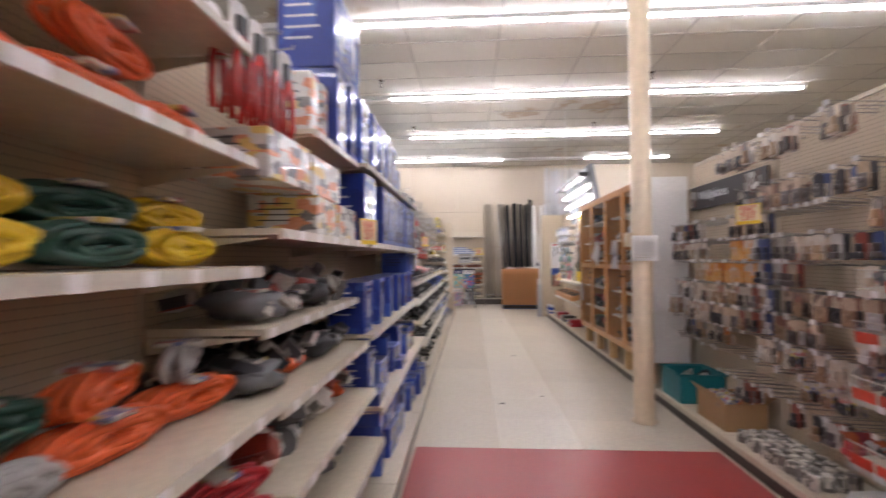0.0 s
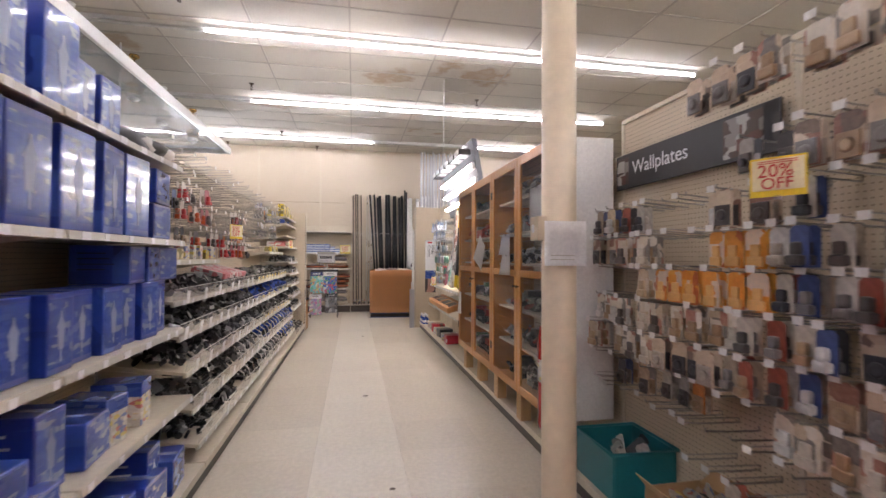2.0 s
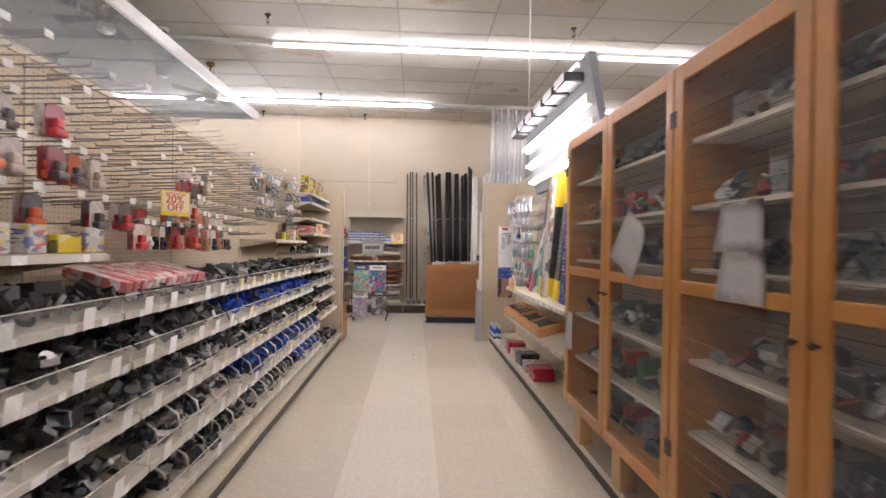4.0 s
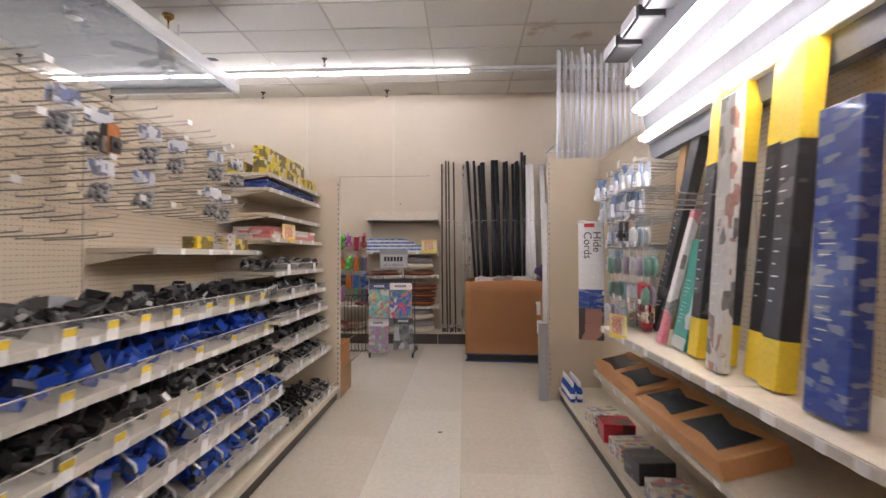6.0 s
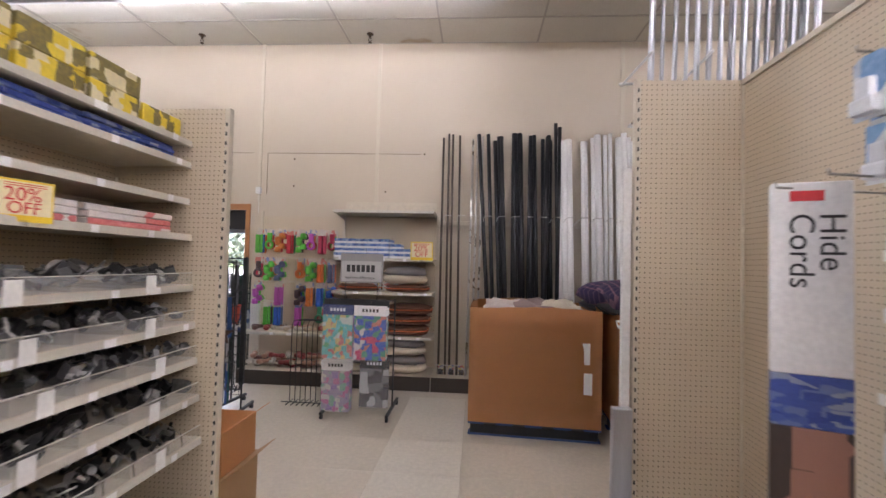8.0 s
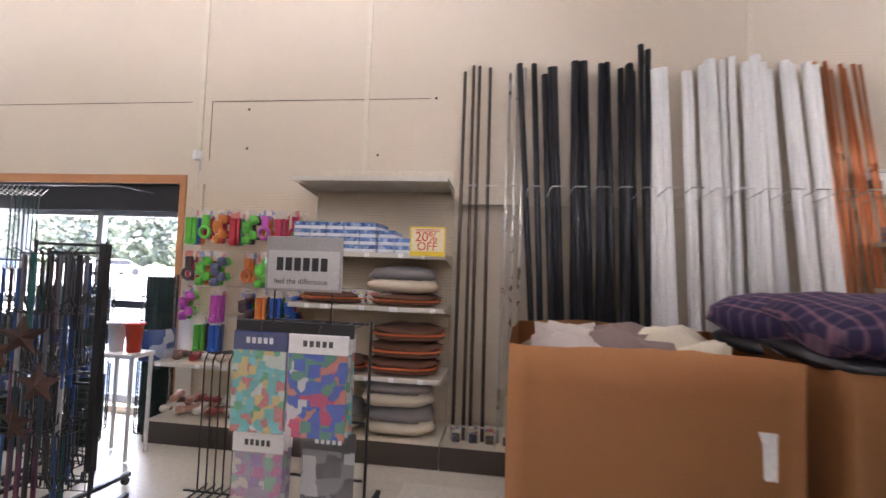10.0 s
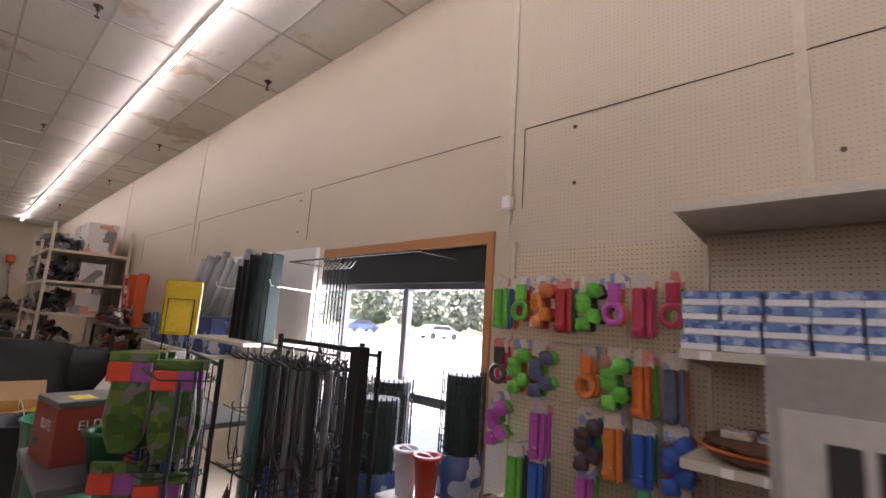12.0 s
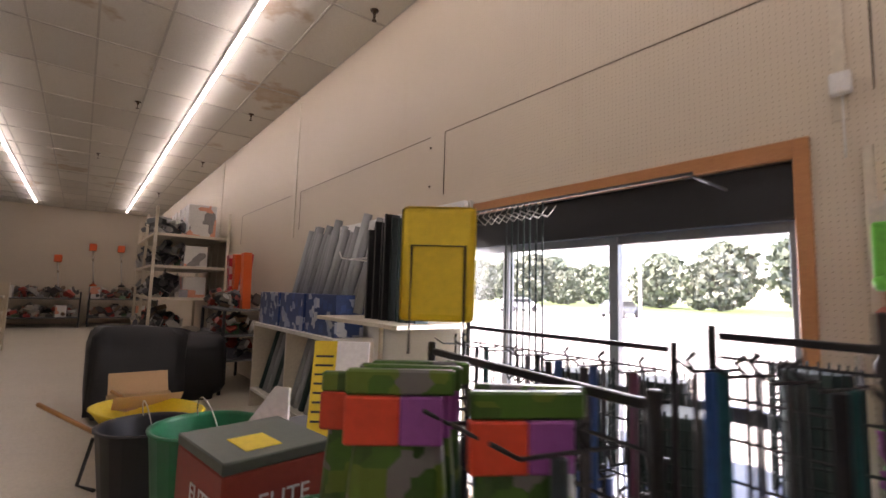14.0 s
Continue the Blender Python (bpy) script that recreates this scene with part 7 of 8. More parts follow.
# right part of the wall: shelves with printed packs
wr = thing("wall_shelving", pose(2.92, Y1 - 0.02, 0), "beige wall shelving with pictured packs above dark shelves", "shop shelving")
bm = B()
box(bm, 0, 1.22, -0.014, -0.002, 0.2, 2.3)
part("back_panel", bm, M_pegx, wr)
for z in (1.72, 1.40, 1.08, 0.7):
    bm = B()
    box(bm, 0.0, 1.22, -0.42, -0.016, z - 0.03, z)
    part("shelf", bm, M_steel, wr)
bm = B()
rbox(bm, 0.0, 1.22, -0.06, -0.016, 2.08, 2.28, 0.004, 1)
header = part("header_sign", bm, M_paper, wr)
for k in range(5):
    bm = B()
    x = 0.06 + 0.23 * k
    rbox(bm, x, x + 0.10, -0.0625, -0.0605, 2.11, 2.20, 0.0005, 1)
    rbox(bm, x + 0.02, x + 0.07, -0.0625, -0.0605, 2.201, 2.25, 0.0005, 1)
    part("device_picture", bm, (M_greyplastic, M_bronze)[k % 2], header)
bm = B()
for k in range(2):
    box(bm, 0.05, 0.5 + 0.3 * k, -0.0625, -0.0605, 2.257 + 0.01 * k, 2.261 + 0.01 * k)
part("printed_text", bm, M_ink, header)
bm = B()
box(bm, 0.0, 1.22, -0.5, -0.002, 0.0, 0.14)
part("base", bm, M_kick, wr)
for z in (1.721, 1.401, 1.081):
    for i in range(8):
        put_carton(sm[0], pose(3.0 + 0.14 * i, Y1 - 0.3, z, 0, 0, -90 + rg.uniform(-8, 8)))

# grey and white banner box beside the cartons
bn = thing("shop_banner", pose(-0.655, 11.80, 1.285), "grey and white shop banner with dark lettering bars", "banner")
bm = B()
rbox(bm, -0.2, 0.2, -0.004, 0.004, 0, 0.27, 0.003, 1)
part("board", bm, paint("grey banner", (0.30, 0.29, 0.28), 0.5), bn)
bm = B()
box(bm, -0.185, 0.185, -0.0055, -0.0045, 0.012, 0.2)
part("white_field", bm, paint("dull white film", (0.46, 0.45, 0.44), 0.4, vary=0.15), bn)
for k in range(6):
    bm = B()
    box(bm, -0.14 + 0.046 * k, -0.106 + 0.046 * k, -0.0066, -0.0058, 0.10, 0.165)
    part("mark", bm, M_ink, bn)
lettering("lettering", "feel the difference", 0.038, M_ink, bn, pose(-0.15, -0.0062, 0.035, 90, 0, 0))

for x in (-0.15, 0.15):
    bm = B()
    wire(bm, [(x, 0.008, 0.1), (x, 0.008, -0.15), (x, 0.03, -0.17)], 0.005, 5)
    part("bracket", bm, M_black, bn)

# wall sensor with its conduit
sn = thing("wall_sensor", pose(-2.49, Y1 - 0.014, 2.39), "small white alarm sensor on the wall batten", "sensor")
bm = B()
rbox(bm, -0.035, 0.035, -0.05, 0, -0.045, 0.045, 0.012, 2)
part("case", bm, M_white, sn)
bm = B()
wire(bm, [(0.0, -0.004, -0.045), (0.0, -0.004, -0.3)], 0.004, 5)
part("cable", bm, M_white, sn)

# ---- contents of the pallet boxes ----
M_fluff = paint("light plush", (0.55, 0.47, 0.42), 0.95, grain=120, vary=0.25, bumpy=0.6)
M_mauve = paint("mauve cloth", (0.24, 0.17, 0.15), 0.9, grain=120, vary=0.3, bumpy=0.5)
rg = random.Random(101)
for i in range(9):
    bm = B()
    blob(bm, (0, 0, 0), 0.24, 0.2, 0.12, 18, 0.5, i * 2.3)
    solid("plush_bedding", bm, (M_fluff, M_mauve, M_cream)[i % 3], ("pale", "mauve", "cream")[i % 3] + " crumpled plush bedding heaped in the pallet box", "bedding", "bedding in the box", at=pose(0.72 + 0.24 * (i % 3), 11.98 + 0.22 * (i // 3), 0.99 + 0.02 * (i % 2), rg.uniform(-15, 15), rg.uniform(-15, 15), rg.uniform(0, 180)))
for i in range(6):
    bm = B()
    box(bm, 0.03, 0.97, 0.05, 0.95, 0.14 + 0.13 * i, 0.26 + 0.13 * i) if i < 1 else box(bm, 0.1, 0.9, 0.1, 0.9, 0.14 + 0.13 * i, 0.265 + 0.13 * i)
    solid("plush_bedding", bm, M_mauve, "folded mauve bedding filling the pallet box", "bedding", "bedding in the box", at=pose(0.42, 11.68, 0, 0, 0, -4))


def plaid():
    m, nt, b = shader("dark plaid cloth")
    tc = nt.nodes.new("ShaderNodeTexCoord").outputs["Object"]
    w1 = nt.nodes.new("ShaderNodeTexWave")
    w1.inputs["Scale"].default_value = 5.0
    w2 = nt.nodes.new("ShaderNodeTexWave")
    w2.bands_direction = "Y"
    w2.inputs["Scale"].default_value = 5.0
    for w in (w1, w2):
        nt.links.new(tc, w.inputs["Vector"])
    a = ramp(nt, w1.outputs["Fac"], [(0.8, (0.022, 0.014, 0.045)), (0.95, (0.16, 0.08, 0.10))])
    b2 = ramp(nt, w2.outputs["Fac"], [(0.8, (0.02, 0.012, 0.04)), (0.95, (0.15, 0.09, 0.12))])
    nt.links.new(mixcol(nt, 0.5, a, b2, "ADD"), b.inputs["Base Color"])
    b.inputs["Roughness"].default_value = 0.9
    bump(nt, b, noise_out(nt, 120, 3), 0.4, 0.005)
    return m


M_plaid = plaid()
for i, (x, y, z, rx) in enumerate(((2.0, 11.85, 1.12, 6), (2.35, 12.1, 1.15, -5), (1.9, 12.2, 1.10, 4))):
    t = thing("pet_cushion", pose(x, y, z, rx, 0, 15 * i), "dark purple plaid pet cushion heaped on the pallet box", "cushion", "plaid cushions")
    bm = B()
    blob(bm, (0, 0, 0.12), 0.47, 0.38, 0.13, 26, 0.16, i + 7)
    part("cover", bm, M_plaid, t)
    bm = B()
    blob(bm, (0, 0, 0.0), 0.48, 0.38, 0.06, 24, 0.12, i + 9)
    part("underside", bm, M_black, t)
bm = B()
box(bm, 0.04, 1.1, 0.05, 0.97, 0.13, 1.03)
solid("plush_bedding", bm, M_mauve, "folded mauve bedding filling the second pallet box", "bedding", at=pose(1.62, 11.52, 0, 0, 0, -4))
for (x, z) in ((0.90, 0.75), (0.92, 0.5)):
    bm = B()
    rbox(bm, x - 0.03, x + 0.04, -0.031, -0.03, z - 0.09, z + 0.09, 0.0004, 1)
    part("paper_label", bm, M_paper, box_a, "small white shipping label", at=pose(0.08, 0.02, 0))

# ---- flag rack in front of the wall ----
def wire_rack_frame(t, w, h, feet=0.45, panels=True, pitch=0.075):
    """Two posts, cross bars, feet and a wire grid; stands along x."""
    for x in (-w / 2, w / 2):
        bm = B()
        rbox(bm, x - 0.007, x + 0.007, -0.007, 0.007, 0.07, h, 0.002, 1)
        part("post", bm, M_black, t)
        bm = B()
        rbox(bm, x - 0.014, x + 0.014, -feet / 2, feet / 2, 0.045, 0.07, 0.003, 1)
        part("foot", bm, M_black, t)
        for y in (-feet / 2 + 0.03, feet / 2 - 0.03):
            bm = B()
            cyl(bm, (x - 0.012, y, 0.022), (x + 0.012, y, 0.022), 0.022, 12)
            part("caster", bm, M_black, t)
    for z in (0.25, h * 0.5, h - 0.02):
        bm = B()
        rbox(bm, -w / 2 + 0.014, w / 2 - 0.014, -0.006, 0.006, z - 0.007, z + 0.007, 0.002, 1)
        part("cross_bar", bm, M_black, t)
    if panels:
        bm = B()
        for x in np.arange(-w / 2 + pitch, w / 2 - 0.01, pitch):
            cyl(bm, (x, 0, 0.2), (x, 0, h - 0.03), 0.0028, 4, cap=False)
        for z in np.arange(0.2, h, pitch):
            cyl(bm, (-w / 2 + 0.014, 0, z), (w / 2 - 0.014, 0, z), 0.0028, 4, cap=False)
        part("wire_grid", bm, M_black, t)


fr = thing("flag_rack", pose(-0.70, 12.12, 0), "black metal rack on casters for garden flags", "display rack")
wire_rack_frame(fr, 0.62, 1.12, 0.6, False)
bm = B()
rbox(bm, -0.31, 0.31, -0.30, -0.28, 1.06, 1.13, 0.004, 1)
part("front_bar", bm, M_black, fr)
for x in np.arange(-0.28, 0.29, 0.08):
    bm = B()
    cyl(bm, (x, -0.29, 1.10), (x, 0.0, 1.10), 0.004, 5)
    part("arm", bm, M_black, fr)


def flag_art(name, base, inks, scale):
    return printed(name, base, inks, scale, 0.3, 0.5, None, 0.3)


M_flag1 = flag_art("teal garden print", (0.12, 0.42, 0.42), [(0.6, 0.1, 0.08), (0.1, 0.35, 0.12), (0.62, 0.62, 0.55), (0.15, 0.5, 0.55), (0.7, 0.45, 0.1)], 22)
M_flag2 = flag_art("blue flower print", (0.03, 0.09, 0.42), [(0.62, 0.03, 0.03), (0.06, 0.28, 0.08), (0.03, 0.1, 0.45), (0.65, 0.2, 0.04), (0.66, 0.62, 0.55)], 18)
M_flag3 = flag_art("pastel print", (0.35, 0.3, 0.4), [(0.55, 0.15, 0.3), (0.2, 0.45, 0.3), (0.6, 0.58, 0.5), (0.3, 0.2, 0.45)], 20)
M_flag4 = flag_art("grey figure print", (0.05, 0.05, 0.055), [(0.08, 0.08, 0.09), (0.2, 0.2, 0.21), (0.5, 0.5, 0.5)], 14)


def flag(at, w, h, art, head, label):
    t = thing("garden_flag_pack", at, label, "flag pack", "garden flag packs")
    bm = B()
    box(bm, -w / 2, w / 2, -0.002, 0.002, -h, -0.09)
    part("flag", bm, art, t)
    bm = B()
    rbox(bm, -w / 2 - 0.004, w / 2 + 0.004, -0.004, 0.004, -0.095, 0.0, 0.002, 1)
    part("header_card", bm, head, t)
    bm = B()
    for k in range(5):
        box(bm, -w * 0.26 + k * w * 0.11, -w * 0.19 + k * w * 0.11, -0.0056, -0.0046, -0.06, -0.03)
    part("mark", bm, M_ink if head is M_paper else M_lampwhite, t)
    bm = B()
    box(bm, -w / 2 - 0.008, w / 2 + 0.008, -0.009, -0.0085, -h - 0.012, -0.005)
    part("plastic_sleeve", bm, M_sleeve, t)
    bm = B()
    wire(bm, [(0, 0, 0.0), (0, 0, 0.02), (0.012, 0, 0.035), (0.0, 0, 0.045)], 0.003, 5)
    part("hanger", bm, M_clear, t)
    return t


M_navy = paint("navy card", (0.02, 0.04, 0.16), 0.5)
for j in range(3):
    flag(pose(-0.87, 11.815 + 0.05 * j, 1.075), 0.28, 0.5, M_flag1 if j == 0 else M_flag3, M_navy, "teal printed garden flag in a sleeve on the rack")
    flag(pose(-0.56, 11.805 + 0.05 * j, 1.075), 0.30, 0.5, M_flag2 if j == 0 else M_flag1, M_paper, "blue printed garden flag with red flowers on the rack")
    flag(pose(-0.90, 11.9 + 0.05 * j, 0.54), 0.27, 0.48, M_flag3, M_paper, "pastel printed garden flag hung low on the rack")
flag(pose(-0.54, 11.95, 0.56), 0.28, 0.46, M_flag4, M_black, "black and white printed garden flag hung low on the rack")
for x in np.arange(-1.5, -1.1, 0.055):
    bm = B()
    wire(bm, [(x, 12.3, 0.016), (x, 12.3, 0.8), (x + 0.02, 12.3, 0.85), (x + 0.18, 12.3, 0.87)], 0.005, 5)
    wire(bm, [(x - 0.09, 12.3, 0.006), (x + 0.09, 12.3, 0.006)], 0.006, 5)
    wire(bm, [(x, 12.2, 0.006), (x, 12.4, 0.006)], 0.006, 5)
    solid("flag_stand", bm, M_black, "thin black wire flag stand on the floor", "flag stand", "flag stands")

# ---- black wire racks with stars, hooks and packs ----
def star_mesh(R):
    bm = B()
    tip = [Vector((R * (1 if i % 2 == 0 else 0.42) * math.sin(math.pi * i / 5), 0, R * (1 if i % 2 == 0 else 0.42) * math.cos(math.pi * i / 5))) for i in range(10)]
    vs = [bm.verts.new(p) for p in tip]
    a, b = bm.verts.new((0, -R * 0.22, 0)), bm.verts.new((0, 0.004, 0))
    for i in range(10):
        bm.faces.new((a, vs[i], vs[(i + 1) % 10]))
        bm.faces.new((b, vs[(i + 1) % 10], vs[i]))
    return bm


M_rust = paint("rusty star metal", (0.075, 0.042, 0.034), 0.55, 0.4, vary=0.5, spread=0.4)
ra = thing("wire_display_rack", pose(-1.97, 11.8, 0, 0, 0, 4), "black wire grid display rack with hanging stars", "display rack", "black wire racks")
wire_rack_frame(ra, 0.40, 1.50, 0.55)
bm = B()
rbox(bm, 0.175, 0.215, -0.02, 0.02, 0.3, 1.49, 0.003, 1)
part("wide_post", bm, M_black, ra)
rb = thing("wire_display_rack", pose(-2.63, 11.72, 0, 0, 0, -8), "black wire grid display rack with hanging garden packs", "display rack", "black wire racks")
wire_rack_frame(rb, 0.55, 1.40, 0.5)
rc_ = thing("wire_display_rack", pose(-3.05, 12.35, 0, 0, 0, 0), "black wire grid display rack before the window", "display rack", "black wire racks")
wire_rack_frame(rc_, 0.8, 1.40, 0.5)
rd = thing("wire_display_rack", pose(-2.24, 12.1, 0, 0, 0, -6), "black wire grid display rack with hanging plant hooks", "display rack", "black wire racks")
wire_rack_frame(rd, 0.46, 1.46, 0.5)
rg = random.Random(111)
arm_mesh = meshed("arm", wire(B(), [(0, 0, 0.02), (0, 0, 0), (0, -0.16, 0.008), (0, -0.2, 0.03)], 0.003, 5), M_black)
st = meshed("metal_star", star_mesh(0.11), M_rust)
M_dkgoods = assorted("dark hanging goods", [(0.02, 0.02, 0.025), (0.03, 0.05, 0.06), (0.16, 0.05, 0.10), (0.18, 0.18, 0.20), (0.03, 0.10, 0.30), (0.45, 0.44, 0.45), (0.02, 0.12, 0.12)], 0.4)
strap = meshed("hook_strap", rbox(B(), -0.011, 0.011, -0.006, 0.006, -0.38, 0.0, 0.003, 1), M_dkgoods)
bm = B()
wire(bm, [(0, 0, 0.0), (0, 0, -0.2), (0.03, 0, -0.26), (0.07, 0, -0.24), (0.075, 0, -0.19)], 0.005, 6)
wire(bm, [(0, 0, 0.0), (-0.015, 0, 0.02), (0, 0, 0.035)], 0.005, 6)
sh = meshed("plant_hook", bm, M_black)
for R_, w, h in ((ra, 0.40, 1.50), (rb, 0.55, 1.40), (rc_, 0.8, 1.40), (rd, 0.46, 1.46)):
    for z in (h - 0.08, h - 0.38, h - 0.68, h - 0.98):
        for i in range(7):
            x = -w / 2 + 0.05 + (w - 0.1) * i / 6
            part("arm", arm_mesh, M_black, R_, at=pose(x, -0.004, z))
            if rg.random() < 0.85:
                for j in range(rg.choice([2, 3])):
                    m = R_.matrix_basis @ pose(x, -0.06 - 0.045 * j, z + 0.004, 0, 0, rg.uniform(-30, 30))
                    if rg.random() < 0.5:
                        solid("hanging_strap", strap, M_dkgoods, "dark hanging garden strap on a wire rack arm", "strap", "hanging straps", at=m)
                    else:
                        solid("plant_hook", sh, M_black, "black wire plant hook on a rack arm", "plant hook", "plant hooks", at=m)
for x, y, z in ((-1.97, 11.58, 1.02), (-2.12, 11.57, 0.94), (-1.93, 11.55, 0.62), (-2.1, 11.56, 0.58), (-1.85, 11.57, 0.8)):
    solid("metal_star", st, M_rust, "rusty dark metal barn star hanging on a wire rack", "metal star", "metal stars", at=pose(x, y, z, rg.uniform(-12, 12), 0, rg.uniform(-25, 25)))
# yellow sign holder and packs on the second rack
ys = thing("sign_holder", pose(-2.76, 11.66, 1.455, 0, 0, 48), "bright yellow folded sign card in a wire holder on the rack", "sign", "")
bm = B()
rbox(bm, -0.07, 0.07, -0.005, 0.005, 0.0, 0.215, 0.012, 2)
part("card", bm, M_yellow, ys)
bm = B()
wire(bm, [(-0.05, -0.01, -0.06), (-0.05, -0.01, 0.14), (0.05, -0.01, 0.14), (0.05, -0.01, -0.06)], 0.0025, 5)
part("holder", bm, M_black, ys)
M_green_pack = printed("green garden pack", (0.05, 0.14, 0.02), [(0.03, 0.09, 0.015), (0.13, 0.2, 0.03), (0.02, 0.06, 0.015), (0.2, 0.17, 0.2)], 26, 0.35)
def garden_pack(at):
    t = thing("garden_pack", at, "green printed garden pack with an orange header on the rack", "pack", "green garden packs")
    bm = B()
    blob(bm, (0, 0, -0.19), 0.072, 0.02, 0.15, 12, 0.1, 4)
    part("bag", bm, M_green_pack, t)
    bm = B()
    rbox(bm, -0.075, 0.0, -0.024, 0.0, -0.10, -0.035, 0.003, 1)
    part("orange_header", bm, M_tagr, t)
    bm = B()
    rbox(bm, 0.0005, 0.06, -0.024, 0.0, -0.10, -0.035, 0.003, 1)
    part("purple_header", bm, paint("purple card", (0.3, 0.08, 0.32), 0.45), t)
    bm = B()
    rbox(bm, -0.075, 0.075, -0.02, 0.0, -0.034, 0.0, 0.003, 1)
    part("green_header", bm, M_green_pack, t)
    return t


gp = garden_pack(pose(-2.63, 11.50, 1.40, 0, 0, 55))
for i, (x, y, z) in enumerate(((-2.655, 11.535, 1.40), (-2.68, 11.57, 1.40), (-2.49, 11.60, 1.385), (-2.515, 11.635, 1.385), (-2.63, 11.5, 1.04), (-2.5, 11.6, 1.02), (-2.84, 11.56, 1.36), (-2.86, 11.6, 1.04))):
    copy_thing(gp, pose(x, y, z, 0, 0, 55 + 4 * (i % 3 - 1)))

# spreader carton on a stand, bins and sign boards
def low_stand(at, w, d, h, mat=None, label="low white display stand by the aisle"):
    mat = mat or M_white
    t = thing("display_stand", at, label, "display stand")
    bm = B()
    rbox(bm, 0, w, 0, d, h - 0.03, h, 0.004, 1)
    part("top", bm, mat, t)
    for x in (0.01, w - 0.03):
        for y in (0.01, d - 0.03):
            bm = B()
            box(bm, x, x + 0.02, y, y + 0.02, 0, h - 0.031)
            part("leg", bm, mat, t)
    return t


low_stand(pose(-3.42, 11.32, 0), 0.62, 0.5, 0.93, M_greyplastic, "low dark grey display stand by the aisle")
sc_ = thing("spreader_carton", pose(-3.30, 11.34, 0.931, 0, 0, 8), "red and green printed spreader carton with pale lettering", "carton")
bm = B()
rbox(bm, 0, 0.26, 0, 0.24, 0, 0.215, 0.003, 1)
part("carton", bm, paint("dark red carton", (0.30, 0.05, 0.035), 0.5, vary=0.2), sc_)
bm = B()
rbox(bm, -0.001, 0.261, -0.001, 0.241, 0.2155, 0.24, 0.003, 1)
part("upper_carton", bm, paint("grey green carton", (0.09, 0.11, 0.09), 0.45, vary=0.25), sc_)
lettering("lettering", "ELITE", 0.05, M_lampwhite, sc_, pose(0.263, 0.07, 0.13, 90, 0, 90))
lettering("lettering", "ELITE", 0.05, M_lampwhite, sc_, pose(0.10, -0.003, 0.13, 90, 0, 0))
bm = B()
lathe(bm, [(0.022, 0), (0.022, 0.001)], 16)
bm.transform(pose(0.06, -0.001, 0.065, 90, 0, 0) @ Matrix.Diagonal((1.4, 0.8, 1, 1)))
part("oval_mark", bm, M_cords["green"], sc_)
bm = B()
box(bm, 0.12, 0.22, 0.06, 0.14, 0.2405, 0.2415)
part("yellow_sticker", bm, M_yellow, sc_)
ts = thing("spreader_sign", pose(-3.58, 11.5, 0.931, 0, 0, 30), "white triangular sign with a green oval mark", "sign")
bm = B()
prism(bm, [(-0.06, 0), (0.24, 0.0), (0.24, 0.30), (0.19, 0.30)], -0.004, 0.004)
part("board", bm, M_paper, ts)
bm = B()
lathe(bm, [(0.03, 0), (0.03, 0.001)], 18)
bm.transform(pose(0.16, -0.0045, 0.16, 90, 0, 0) @ Matrix.Diagonal((1.5, 0.8, 1, 1)))
part("oval_mark", bm, M_cords["green"], ts)


def bucket(at, r, h, mat, label):
    t = thing("plastic_bucket", at, label, "bucket", "plastic buckets")
    bm = B()
    lathe(bm, [(r * 0.75, 0), (r, h), (r + 0.012, h), (r + 0.012, h + 0.012), (r - 0.008, h + 0.012), (r - 0.008, h - 0.01), (r * 0.72, 0.02)], 22)
    part("body", bm, mat, t)
    bm = B()
    wire(bm, [(r * math.cos(a), r * math.sin(a) * 0.2 - r * 0.3 * math.sin(a), h - 0.02 + r * 0.6 * math.sin(a)) for a in np.arange(0, 3.2, 0.35)], 0.004, 5)
    part("handle", bm, M_chrome, t)
    return t


M_greenpl = paint("green plastic", (0.01, 0.14, 0.06), 0.35, vary=0.15)
bucket(pose(-2.92, 11.54, 0.931), 0.09, 0.14, M_greenpl, "small green plastic bucket on the display stand")
bucket(pose(-4.9, 11.75, 0.0), 0.28, 0.75, M_greenpl, "large green plastic tub on the floor")
bucket(pose(-5.6, 11.55, 0.0), 0.28, 0.62, M_black, "large black plastic tub on the floor")
bk = thing("booklet_stand", pose(-3.75, 11.95, 0.95, -12, 0, 55), "white and yellow printed booklet on a stand", "booklet")
bm = B()
rbox(bm, -0.11, 0.11, -0.012, 0.0, 0, 0.36, 0.003, 1)
part("cover", bm, M_paper, bk)
bm = B()
box(bm, -0.11, -0.02, -0.0135, -0.0125, 0.0, 0.36)
part("yellow_print", bm, M_yellow, bk)
bm = B()
for k in range(8):
    box(bm, -0.10, -0.03, -0.0148, -0.014, 0.05 + 0.035 * k, 0.058 + 0.035 * k)
part("printed_text", bm, M_ink, bk)
low_stand(pose(-4.15, 11.85, 0), 0.7, 0.5, 0.94, M_greyplastic, "low dark grey display stand by the aisle")

